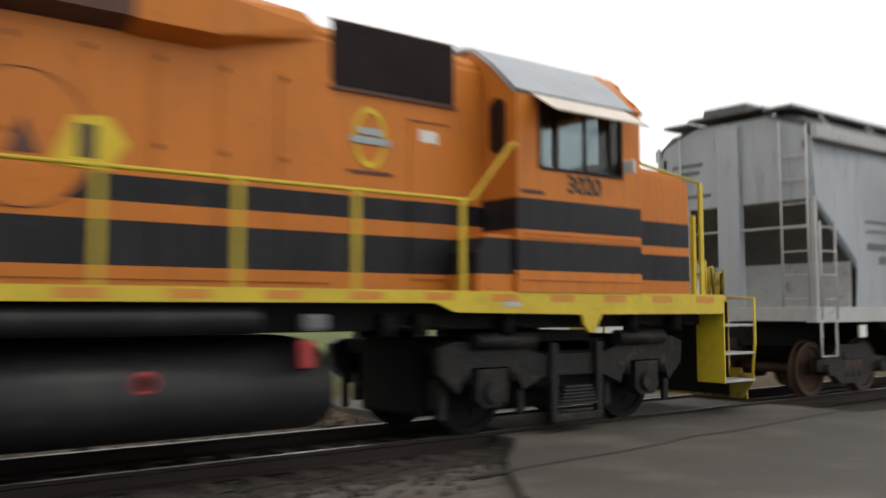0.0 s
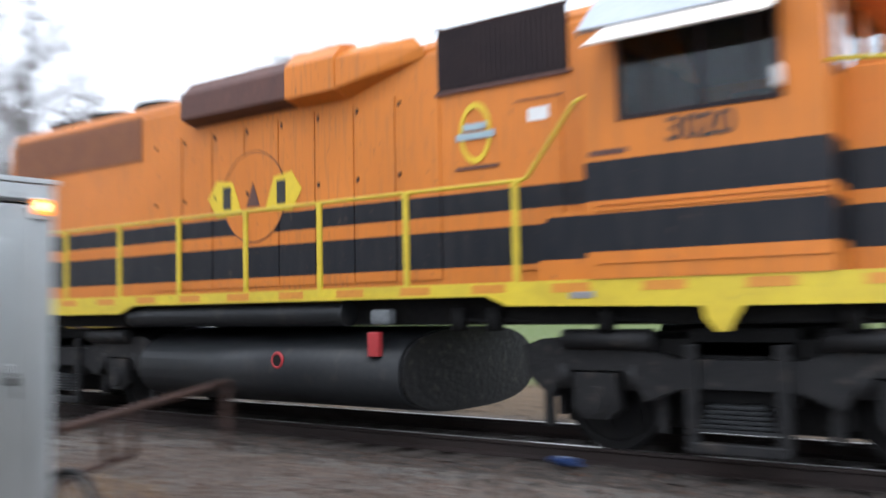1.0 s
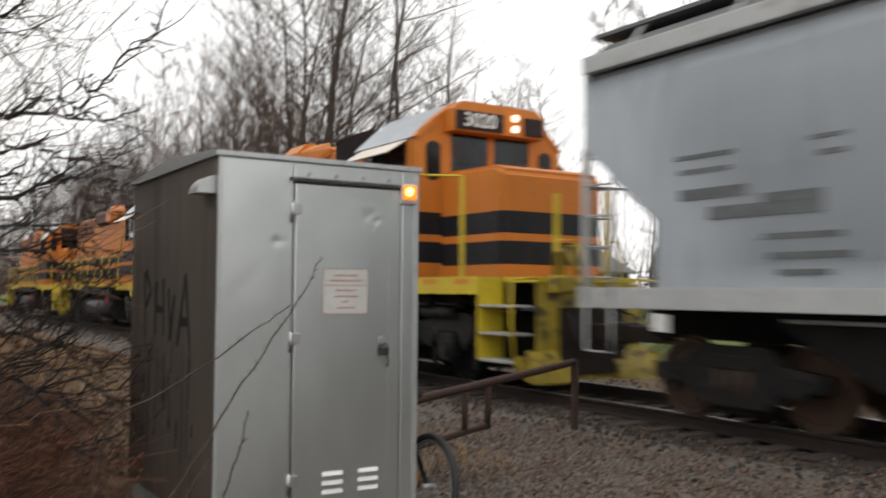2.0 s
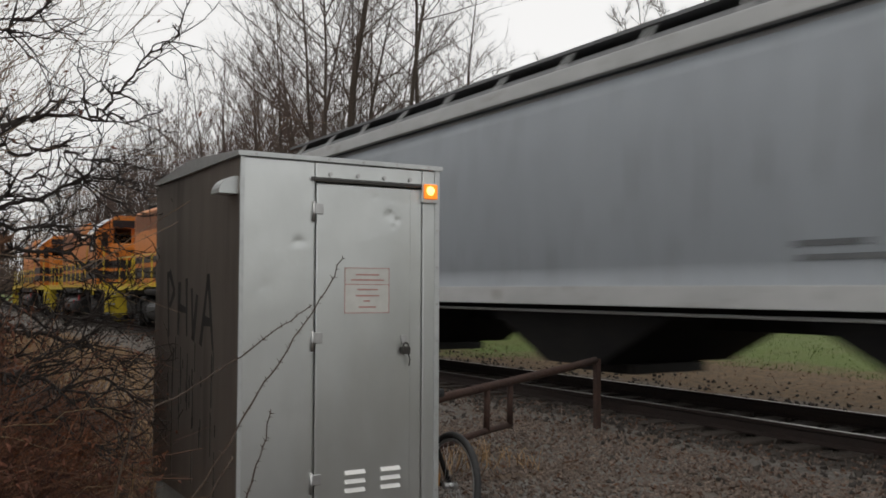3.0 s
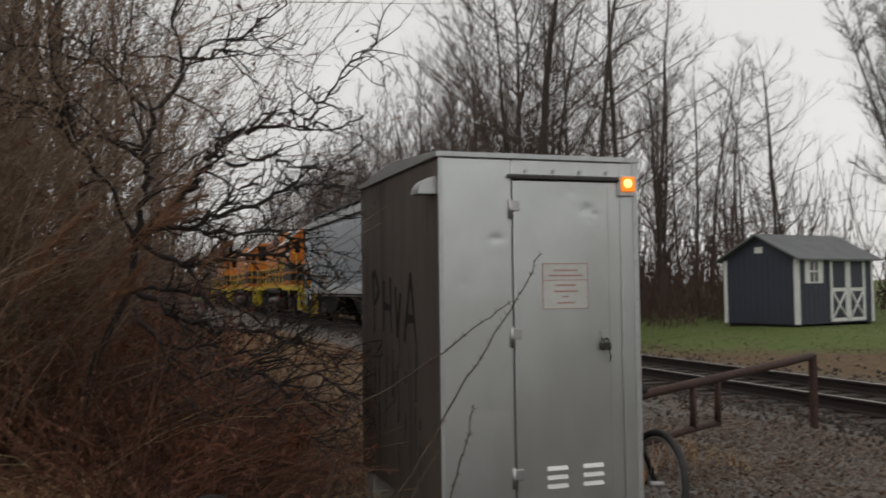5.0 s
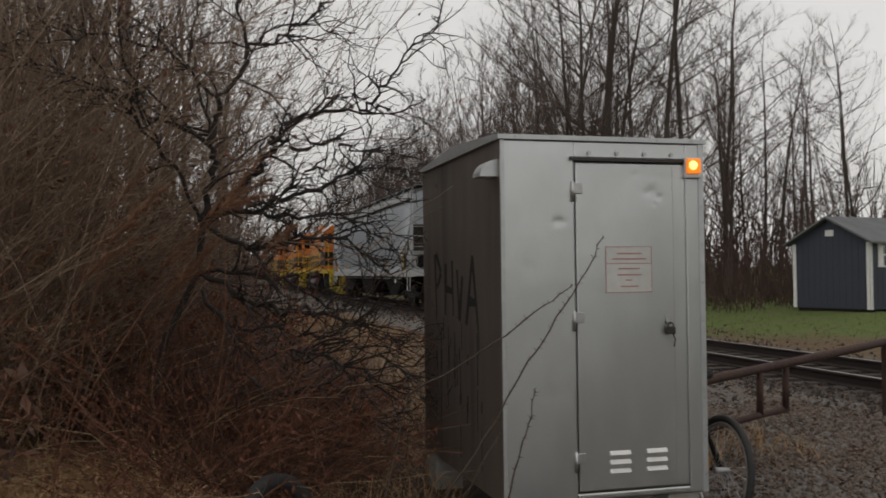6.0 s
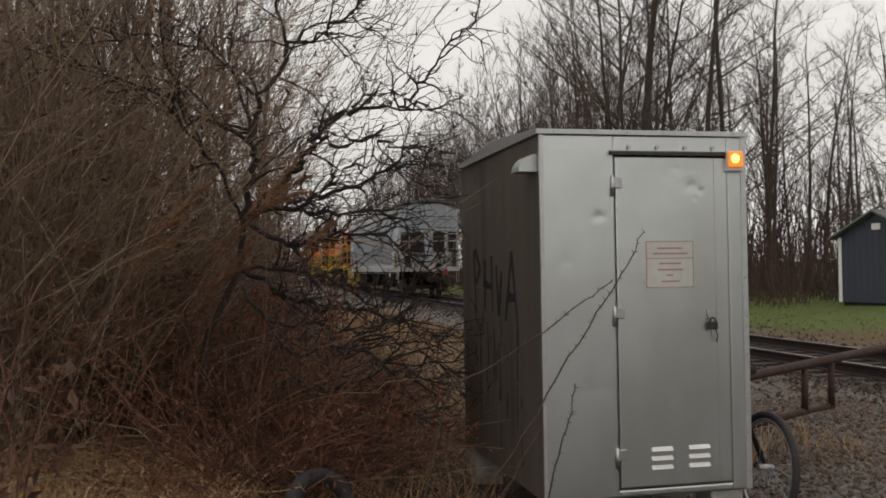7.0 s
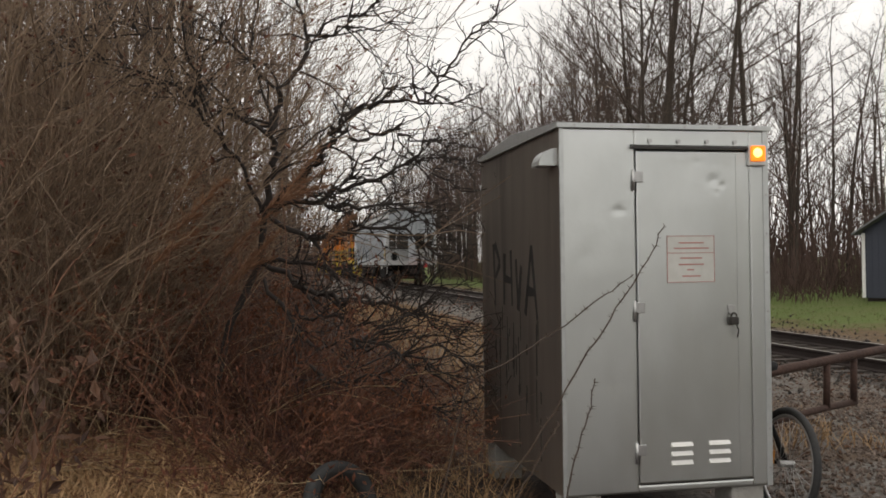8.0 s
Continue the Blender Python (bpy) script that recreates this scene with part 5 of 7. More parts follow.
        box(b, min(f(-0.95), f(-0.62)), max(f(-0.95), f(-0.62)), -0.17, 0.19, 0.72, 1.02, 0.05)
        part("coupler", b, RAIL_RUST, h)
        b = B()
        rod(b, [(f(-0.05), 0.4, 1.1), (f(-0.3), 0.42, 1.0), (f(-0.4), 0.3, 0.7), (f(-0.55), 0.25, 0.6)], 0.024, 8)
        part("air_hose", b, RUBBER, h)
    b = B()
    ring(b, (N + 0.02, -1.08, 1.80), (1, 0, 0), 0.24, 0.02, 24)
    rod(b, [(N + 0.02, -1.32, 1.80), (N + 0.02, -0.84, 1.80)], 0.014, 6)
    rod(b, [(N + 0.02, -1.08, 1.56), (N + 0.02, -1.08, 2.04)], 0.014, 6)
    box(b, N - 0.14, N, -1.24, -0.92, 1.60, 2.02, 0.03)
    part("hand_brake", b, UNDER, h, "dark hand-brake wheel and housing")
    b = B()
    box(b, N + 0.60, N + 0.78, 0.22, 0.42, 1.05, 1.40, 0.02)
    part("tail_marker", b, UNDER, h, "dark end-of-train marker box")
    b = B()
    box(b, N + 0.005, N + 0.03, 0.72, 0.94, 1.10, 1.36, 0.006)
    part("marker_flag", b, RED, h, "faded red marker plate")
    b = B()   # flasher: added shield and turning head imitate blinking; lit side enlarged for glare
    lathe(b, (0, 0, 0), [(0.02, 0.05), (0.08, 0.045), (0.11, 0.02), (0.11, 0.0), (0.02, 0.0)], 18)
    head = part("flasher", b, RED_LAMP, h, "red end-of-train flasher lamp, enlarged for its glare")
    head.matrix_local = pose(N + 0.69, 0.32, 1.55, 0, 0, 90)
    b = B()
    lathe(b, (0, 0, 0), [(0.02, -0.03), (0.13, -0.03), (0.135, -0.002), (0.02, -0.002)], 18)
    part("shield", b, UNDER, head, "added dark shield that hides the lamp between flashes")
    # discharge pockets
    for cx in (4.6, 10.3, 15.95):
        b = B()
        prism(b, [(cx - 2.2, 1.3), (cx + 2.2, 1.3), (cx + 0.55, 0.46), (cx - 0.55, 0.46)], "y", -1.25, 1.25)
        pk = part("discharge_pocket", b, UNDER, h, "dark discharge pocket")
        b = B()
        box(b, cx - 0.6, cx + 0.6, -0.7, 0.7, 0.32, 0.455, 0.02)
        part("outlet_gate", b, TRUCK, pk)
    b = B()
    rod(b, [(2.9, -1.30, 1.16), (N - 2.9, -1.30, 1.16)], 0.022, 6)
    part("train_pipe", b, HOPPER_PALE, h)
    b = B()
    box(b, 2.4, N - 2.4, -0.25, 0.25, 0.95, 1.3)
    part("centre_sill", b, UNDER, h)
    for x in (1.3, N - 2.9):
        b = B()
        box(b, x, x + 0.22, -1.56, -1.53, 1.0, 1.2, 0.004)
        part("placard", b, WHITE_PAINT, h, "small white placard under the sill")
    freight_bogie(h, 2.0)
    freight_bogie(h, N - 2.0)
    return h

# ---- shed, houses, bicycle, pipe frame ----


def build_shed():
    """A small gable-roofed garden shed; x along the gable front, y along the side with the doors."""
    W, D, E, P = 2.45, 3.45, 1.95, 2.55
    c = thing("garden_shed", pose(-22.95, 16.45, 0.2, 0, 0, 14), "dark blue-grey garden shed with white trim and double doors", "shed")
    b = B()
    prism(b, [(0, 0.1), (W, 0.1), (W, E), (W / 2, P), (0, E)], "y", 0, D)
    part("body", b, SHED_BLUE, c)
    for i in range(12):
        b = B()
        x = 0.1 + i * 0.2
        top = E + (P - E) * (1 - abs(x - W / 2) / (W / 2)) - 0.05
        box(b, x, x + 0.012, -0.008, -0.001, 0.12, top)
        part("batten", b, SHED_BLUE, c)
    for i in range(17):
        b = B()
        box(b, W + 0.001, W + 0.008, 0.1 + i * 0.2, 0.112 + i * 0.2, 0.12, E - 0.03)
        part("batten", b, SHED_BLUE, c)
    for s in (0, 1):
        b = B()
        k = 1 if s else -1
        x0 = W / 2
        xe = W + 0.22 if s else -0.22
        ze = E - 0.11
        prism(b, [(x0, P + 0.02), (xe, ze), (xe, ze + 0.05), (x0, P + 0.08)], "y", -0.2, D + 0.2)
        part("roof_slope", b, SHED_ROOF, c, "grey shingle roof slope")
    for x0, x1, y0, y1 in ((-0.02, 0.09, -0.02, -0.002), (W - 0.09, W + 0.02, -0.02, -0.002), (W + 0.002, W + 0.02, -0.02, 0.09), (W + 0.002, W + 0.02, D - 0.09, D + 0.02)):
        b = B()
        box(b, x0, x1, y0, y1, 0.1, E - 0.06)
        part("corner_board", b, WHITE_PAINT, c, "white corner board")
    b = B()
    box(b, W / 2 - 0.13, W / 2 + 0.13, -0.03, -0.002, 2.08, 2.25, 0.005)
    part("gable_vent", b, WHITE_PAINT, c)
    b = B()
    for y0, y1, z0, z1 in ((0.32, 0.5, 1.22, 1.85), (0.92, 1.1, 1.22, 1.85)):
        box(b, W + 0.002, W + 0.03, y0, y1, z0, z1)
    for z in (1.22, 1.53, 1.82):
        box(b, W + 0.002, W + 0.028, 0.5, 0.92, z, z + 0.035)
    for y in (0.5, 0.70, 0.885):
        box(b, W + 0.002, W + 0.026, y, y + 0.035, 1.22, 1.85)
    win = part("window", b, WHITE_PAINT, c, "white-framed window with shutters")
    b = B()
    box(b, W + 0.001, W + 0.006, 0.5, 0.92, 1.25, 1.82)
    part("pane", b, HOUSE_GLASS, win)
    for y0 in (1.42, 2.24):
        b = B()
        y1 = y0 + 0.80
        for a in ((y0, y1, 0.14, 0.24), (y0, y1, 0.98, 1.08), (y0, y1, 1.83, 1.93), (y0, y0 + 0.10, 0.14, 1.93), (y1 - 0.10, y1, 0.14, 1.93)):
            box(b, W + 0.01, W + 0.035, *a)
        for p, q in (((y0 + 0.1, 0.24), (y1 - 0.1, 0.98)), ((y0 + 0.1, 0.98), (y1 - 0.1, 0.24))):
            rod(b, [(W + 0.022, *p), (W + 0.022, *q)], 0.035, 4)
        d = part("door", b, WHITE_PAINT, c, "door with white cross-bracing")
        b = B()
        box(b, W + 0.002, W + 0.012, y0 + 0.05, y1 - 0.05, 0.18, 1.9)
        part("door_panel", b, SHED_BLUE, d)
    for y in (0.1, D / 2, D - 0.2):
        b = B()
        box(b, 0.05, W - 0.05, y, y + 0.12, -0.1, 0.098)
        part("skid", b, SLEEPER, c)


def build_house(m, w, d, eave, ridge, label, windows, porch=False):
    h = thing("house", m, label, "house", "houses behind the lawn")
    b = B()
    prism(b, [(0, 0), (w, 0), (w, eave), (0, eave)], "y", 0, d)
    wall = part("wall", b, HOUSE_WHITE, h)
    b = B()
    for i in range(int(eave / 0.22)):
        box(b, -0.006, w + 0.006, -0.012, -0.001, 0.2 + i * 0.22, 0.215 + i * 0.22)
    part("clapboard_lines", b, HOUSE_WHITE, wall)
    b = B()
    prism(b, [(-0.4, eave + 0.001), (d + 0.4, eave + 0.001), (d / 2, ridge)], "x", -0.3, w + 0.3)
    roof = part("roof", b, HOUSE_ROOF, h, "grey shingle roof")
    b = B()
    box(b, w * 0.7, w * 0.7 + 0.7, d * 0.5 - 0.3, d * 0.5 + 0.3, eave, ridge + 0.8)
    part("chimney", b, HOUSE_BRICK, roof)
    for x, z, ww, hh in windows:
        b = B()
        box(b, x - 0.08, x + ww + 0.08, -0.05, -0.013, z - 0.08, z + hh + 0.08)
        fr = part("window", b, WHITE_PAINT, h)
        for k in range(2):
            b = B()
            box(b, x + 0.02, x + ww - 0.02, -0.06, -0.051, z + 0.03 + k * hh / 2, z + hh / 2 - 0.03 + k * hh / 2)
            part("pane", b, HOUSE_GLASS, fr)
    return h


def build_houses():
    two = lambda w: [(w * f, z, 0.9, 1.3) for f in (0.12, 0.38, 0.62, 0.84) for z in (0.9, 3.5)]
    one = lambda w: [(w * f, 0.9, 1.0, 1.2) for f in (0.12, 0.36, 0.62, 0.84)]
    build_house(pose(-46, 46, 0.25, 0, 0, 35), 13, 8, 2.6, 4.6, "low white house with grey roof beyond the shed", one(13))
    build_house(pose(-46, 62, 0.3, 0, 0, 38), 11, 8, 5.2, 7.6, "two-storey white house with grey roof", two(11))
    build_house(pose(-33, 52, 0.3, 0, 0, 30), 9, 7, 2.7, 4.9, "small white house with dark windows", one(9))
    build_house(pose(-24, 46, 0.3, 0, 0, 20), 12, 8, 2.7, 4.8, "white bungalow with grey roof", one(12))
    build_house(pose(-5, 44, 0.3, 0, 0, 5), 12, 8, 2.7, 4.8, "white bungalow behind the lawn", one(12))
    build_house(pose(3.0, 19.5, 0.2, 0, 0, -6), 0.01 + 2.0, 6, 2.7, 4.4, "narrow white clapboard outbuilding", [(0.5, 1.0, 0.8, 1.1)])
    build_house(pose(24, 24, 0.2, 0, 0, -20), 12, 8, 2.7, 4.8, "white bungalow near the road", one(12))


def build_bicycle():
    c = thing("bicycle", pose(-5.01, 3.02, GROUND, -6, 0, 0), "bicycle with black tyres leaning on the cabinet", "bicycle")
    R = 0.335
    for x in (0.0, -1.05):
        b = B()
        ring(b, (x, 0, R), (0, 1, 0), R - 0.02, 0.022, 40, 8)
        w = part("wheel", b, RUBBER, c, "black tyre")
        b = B()
        ring(b, (x, 0, R), (0, 1, 0), R - 0.05, 0.011, 36, 6)
        part("rim", b, STEEL, w)
        for k in range(24):
            a = k * math.tau / 24
            b = B()
            rod(b, [(x + 0.02 * math.cos(a + 1.2), 0.03 * (-1) ** k, R + 0.02 * math.sin(a + 1.2)), (x + (R - 0.055) * math.cos(a), 0, R + (R - 0.055) * math.sin(a))], 0.0016, 3)
            part("spoke", b, STEEL, w)
        b = B()
        rod(b, [(x, -0.05, R), (x, 0.05, R)], 0.02, 10)
        part("hub", b, STEEL, w)
    b = B()
    for p, q in (((-0.12, 0.85), (-0.62, 0.80)), ((-0.14, 0.75), (-0.55, 0.30)), ((-0.55, 0.30), (-0.64, 0.86)), ((-0.55, 0.30), (-1.05, R)), ((-0.62, 0.78), (-1.05, R)), ((-0.10, 0.90), (-0.14, 0.66)), ((-0.14, 0.66), (0.0, R))):
        rod(b, [(-1.05 - p[0], 0, p[1]), (-1.05 - q[0], 0, q[1])], 0.016, 8)
    part("frame", b, UNDER, c, "black tubular frame")
    b = B()
    rod(b, [(-0.95, -0.28, 1.0), (-0.99, -0.12, 0.98), (-0.95, 0, 0.94), (-0.99, 0.12, 0.98), (-0.95, 0.28, 1.0)], 0.013, 8)
    part("handlebar", b, RUBBER, c)
    b = B()
    box(b, -0.51, -0.27, -0.07, 0.07, 0.86, 0.92, 0.025)
    part("saddle", b, RUBBER, c)
    b = B()
    box(b, -0.20, -0.10, -0.03, -0.015, R - 0.02, R + 0.06, 0.005)
    part("reflector", b, PATCH, c, "orange reflector")


def build_pipe_frame():
    """A leaning frame of rusty pipe: a post, a sloping rail and a hanging ladder-like bracket."""
    c = thing("pipe_barrier", pose(-8.30, 7.05, GROUND), "rusty leaning pipe barrier beside the track", "barrier")
    b = B()
    box(b, -0.034, 0.034, -0.034, 0.034, -0.2, 0.78, 0.01)
    part("post", b, RUST, c, "rusty steel post")
    b = B()
    rod(b, [(0, -0.02, 0.76), (0.25, -0.55, 0.73), (0.7, -1.7, 0.66), (1.1, -2.7, 0.60), (1.5, -3.5, 0.55)], 0.042, 10)
    part("rail", b, RUST, c, "rusty sloping pipe")
    b = B()
    for y, z in ((-1.72, 0.66), (-2.10, 0.64)):
        x = -y * 0.41
        rod(b, [(x, y, z), (x + 0.02, y - 0.02, z - 0.42)], 0.032, 8)
    rod(b, [(0.69, -1.70, 0.23), (0.88, -2.12, 0.22), (1.5, -3.5, 0.15)], 0.032, 8)
    part("bracket", b, RUST, c)


# ---- bare trees, thicket, grass ----


class Wood:
    """Gathers tapered twigs as plain triangles, fast."""

    def __init__(self):
        self.v, self.f = [], []

    def limb(self, pts, r0, r1, sides):
        n0 = len(self.v)
        n = len(pts)
        d = (pts[-1] - pts[0]).normalized()
        u = d.orthogonal().normalized()
        w = d.cross(u)
        for i, p in enumerate(pts):
            r = r0 + (r1 - r0) * i / (n - 1)
            for k in range(sides):
                a = k * math.tau / sides
                self.v.append(p + u * (math.cos(a) * r) + w * (math.sin(a) * r))
        for i in range(n - 1):
            for k in range(sides):
                a, b = n0 + i * sides + k, n0 + i * sides + (k + 1) % sides
                self.f.append((a, b, b + sides, a + sides))

    def mesh(self, name, material):
        me = bpy.data.meshes.new(name)
        me.from_pydata([tuple(p) for p in self.v], [], self.f)
        me.polygons.foreach_set("use_smooth", [True] * len(self.f))
        me.materials.append(material)
        return me


def path(p, d, length, segs, wander, up, rnd):
    """A crooked line from p along d that bends towards the light by up."""
    pts = [p.copy()]
    d = d.normalized()
    for _ in range(segs):
        d = (d + Vector((rnd.gauss(0, wander), rnd.gauss(0, wander), rnd.gauss(0, wander) + up))).normalized()
        pts.append(pts[-1] + d * (length / segs))
    return pts


def tree_meshes(seed, height, girth, limbs=20, spread=0.75, first=0.22, twigs=(6, 4), twig_r=0.006, stems=1, lean=0.04, fork_at=0.0, rise=(0.55, 1.1), reach=0.40, material=None, crown_mat=None, up=0.05, fine=2, stout=0.34):
    """A bare tree: one or several stems from a fork, limbs off the stems, two orders of twigs."""
    rnd = random.Random(seed)
    trunk, crown = Wood(), Wood()
    tops = []
    foot = Vector((0, 0, -0.3))
    if fork_at:
        bole = path(foot, Vector((0.01, 0.01, 1)), fork_at + 0.3, 4, 0.02, 0.03, rnd)
        trunk.limb(bole, girth * 1.15, girth * 0.92, 8)
        foot = bole[-1]
    for k in range(stems):
        a = k * 2.4 + rnd.uniform(-0.4, 0.4)
        tilt = lean * (rnd.uniform(0.5, 1.3) if stems > 1 else rnd.uniform(-1, 1))
        pts = path(foot, Vector((math.cos(a) * tilt, math.sin(a) * tilt, 1)), (height - fork_at) * rnd.uniform(0.86, 1.0), 12, 0.04, 0.022 if fork_at else 0.03, rnd)
        r = girth * (1.0 if k == 0 and not fork_at else rnd.uniform(0.32, 0.5) if fork_at else rnd.uniform(0.4, 0.7))
        trunk.limb(pts, r, r * 0.07, 7)
        tops.append(pts)
    for i in range(limbs):
        pts = tops[i % stems]
        f = first + (0.97 - first) * (i + rnd.random()) / limbs
        q = f * 12
        j = min(11, int(q))
        p = pts[j].lerp(pts[j + 1], q - j)
        a = i * 2.4 + rnd.uniform(-0.5, 0.5)
        d = Vector((math.cos(a) * spread, math.sin(a) * spread, rnd.uniform(*rise)))
        ln = height * reach * (1.08 - f) * rnd.uniform(0.6, 1.3) + 0.6
        r = girth * stout * (1.1 - f) * rnd.uniform(0.5, 1.1) + 0.005
        bp = path(p, d, ln, 6, 0.11, up, rnd)
        crown.limb(bp, r, max(0.003, r * 0.15), 4)
        for k in range(twigs[0]):
            g = 0.15 + 0.85 * (k + rnd.random()) / twigs[0]
            m = min(5, int(g * 6))
            tp = bp[m].lerp(bp[m + 1], g * 6 - m)
            td = (bp[m + 1] - bp[m]).normalized() + Vector((rnd.gauss(0, 0.55), rnd.gauss(0, 0.55), rnd.uniform(-0.15, 0.5)))
            tl = ln * 0.42 * (1.15 - g) * rnd.uniform(0.6, 1.3) + 0.35
            cp = path(tp, td, tl, 3, 0.14, up, rnd)
            crown.limb(cp, max(twig_r * 1.25, r * 0.28 * (1 - 0.6 * g)), twig_r * 0.6, 3)
            for _ in range(twigs[1]):
                e = rnd.uniform(0.1, 1) * 3
                n = min(2, int(e))
                sp = cp[n].lerp(cp[n + 1], e - n)
                sd = (cp[n + 1] - cp[n]).normalized() + Vector((rnd.gauss(0, 0.6), rnd.gauss(0, 0.6), rnd.uniform(-0.2, 0.5)))
                crown.limb(path(sp, sd, tl * rnd.uniform(0.35, 0.7), fine, 0.18, up, rnd), twig_r * 0.8, twig_r * 0.3, 3)
    return trunk.mesh("trunk", material or BARK), crown.mesh("crown", crown_mat or TWIG)


def plant(meshes, x, y, scale, turn, label, group="", wide=1.0):
    t = thing("tree", pose(x, y, ground_height(x, y), 0, 0, turn) @ Matrix.Diagonal((scale * wide, scale * wide, scale, 1)), label, "tree", group)
    for me in meshes:
        ob = new(me.name, me)
        ob.parent = t
    return t


def build_trees():
    rnd = random.Random(21)
    slim = [tree_meshes(100 + i, 13.0, 0.10, 24, 0.8, 0.16, (5, 4), 0.0055, rise=(0.15, 0.8), reach=0.33, up=0.045, crown_mat=(TWIG, TWIG_RED)[i % 2]) for i in range(5)]
    upright = [tree_meshes(180 + i, 13.0, 0.11, 20, 0.55, 0.2, (5, 4), 0.0055, rise=(0.7, 1.3), reach=0.34, up=0.06, crown_mat=(TWIG, TWIG_RED)[i % 2]) for i in range(3)]
    far = [tree_meshes(140 + i, 14.0, 0.11, 20, 0.55, 0.22, (4, 4), 0.010, up=0.06, crown_mat=(TWIG, TWIG_RED)[i % 2], fine=1) for i in range(4)]
    big = tree_meshes(7, 19, 0.22, 76, 0.9, 0.10, (9, 6), 0.0078, 2, 0.06, rise=(0.45, 1.2), reach=0.40, material=BARK, up=0.06, stout=0.25)
    maple = tree_meshes(12, 15.6, 0.22, 190, 0.6, 0.06, (8, 5), 0.0095, 10, 0.36, 3.2, (0.5, 1.2), 0.20, BARK, up=0.035, stout=0.11)
    wood = "bare trees along the line"
    # the tall double trunk and its neighbours beyond the track
    plant(big, -29.5, 13.1, 1.0, 40, "tall dark bare tree with a forked trunk beyond the track", wood)
    plant(maple, -29.6, 31.2, 1.0, 10, "large bare maple with a tall oval crown on the lawn")
    plant(slim[2], -24.5, 30.5, 0.5, 70, "small bare tree on the lawn")
    for i in range(140):     # strip of saplings beyond the track
        a = rnd.random()
        x = -21.5 - 75 * a ** 1.2
        y = 14.4 + rnd.uniform(0, 13) + (2.0 if x > -26 else 0)
        if x > -24.0 and y < 22:
            x, y = x - 4.5, y + 1
        if i % 3 == 0:
            x, y = rnd.uniform(-105, -42), 14.4 + rnd.uniform(0, 6)
        kind = slim[rnd.randrange(5)] if x > -38 else far[rnd.randrange(4)]
        plant(kind, x, y, (rnd.uniform(0.6, 0.85) if x > -27 else rnd.uniform(0.7, 1.05)) if x > -38 else rnd.uniform(0.75, 1.2), rnd.uniform(0, 360), "slender bare tree in the strip beyond the track", wood)
    for i in range(9):     # taller slender trees crowded round the big one
        az, d = rnd.uniform(57.5, 68.5), rnd.uniform(31, 41)
        plant(slim[rnd.randrange(5)], -d * math.sin(radians(az)), d * math.cos(radians(az)), rnd.uniform(1.05, 1.4), rnd.uniform(0, 360), "tall slender bare tree beside the big forked one", wood)
    for i in range(14):     # trees beyond the road
        plant(slim[rnd.randrange(5)], rnd.uniform(34, 70), rnd.uniform(26, 48), rnd.uniform(0.6, 0.95), rnd.uniform(0, 360), "bare tree beyond the road", wood)
    for i in range(64):     # wood on the near side, farther along
        x = -17 - 60 * rnd.random() ** 1.2
        y = rnd.uniform(-14, 3.4) if x > -28 else rnd.uniform(-16, 4.8)
        y = min(y, 0.1 * -x - 2.7, 4.0)
        plant(upright[rnd.randrange(3)] if x > -30 else far[rnd.randrange(4)], x, y, rnd.uniform(0.55, 1.0), rnd.uniform(0, 360), "slender bare tree in the near wood", wood)
    for i in range(12):     # trees close behind the tall brush
        az, d = rnd.uniform(94.5, 106), rnd.uniform(16, 26)
        plant(upright[rnd.randrange(3)], -d * math.sin(radians(az)), d * math.cos(radians(az)), rnd.uniform(0.8, 1.15), rnd.uniform(0, 360), "slender bare tree in the near wood", wood)
    # far wood, too many trees to count
    w = Wood()
    for i in range(400):
        x = -90 - 130 * rnd.random()
        y = rnd.choice((rnd.uniform(14, 50), rnd.uniform(-45, 3.8)))
        if i % 2 == 0:
            x, y = rnd.uniform(-262, -212), rnd.uniform(-22, 38)
        hgt = rnd.uniform(9, 16)
        base = Vector((x, y, ground_height(x, y)))
        pts = path(base, Vector((0, 0, 1)), hgt, 5, 0.04, 0.05, rnd)
        w.limb(pts, 0.14, 0.03, 4)
        for k in range(40):
            g = rnd.uniform(0.2, 1) * 5
            j = min(4, int(g))
            p = pts[j].lerp(pts[j + 1], g - j)
            a = rnd.uniform(0, 6.28)
            w.limb(path(p, Vector((math.cos(a) * 0.5, math.sin(a) * 0.5, 0.8)), rnd.uniform(1.2, 3.6), 2, 0.15, 0.1, rnd), 0.03, 0.012, 3)
    tagged(new("far_woods", w.mesh("far_woods", TWIG)), "distant bare brown woods along the line", "woods", kind="stuff")
    # brush at the foot of the strip
    w = Wood()
    for i in range(5000):
        x = -19.5 - 60 * rnd.random() ** 1.3
        y = 14.2 + rnd.random() * 9 + (1.0 if x > -25 else 0)
        if x > -24.2:
            continue
        p = Vector((x, y, ground_height(x, y) - 0.05))
        w.limb(path(p, Vector((rnd.gauss(0, 0.35), rnd.gauss(0, 0.35), 1)), rnd.uniform(0.8, 3.4), 3, 0.12, 0.02, rnd), 0.014, 0.005, 3)
    for i in range(6500):    # near side, along the verge and under the wood
        x = -12 - 80 * rnd.random() ** 1.4
        y = rnd.uniform(-9, 0.035 * -x + 0.6)
        p = Vector((x, y, ground_height(x, y) - 0.05))
        w.limb(path(p, Vector((rnd.gauss(0, 0.35), rnd.gauss(0, 0.35), 1)), rnd.uniform(0.7, 2.9), 3, 0.14, 0.02, rnd), 0.011, 0.004, 3)
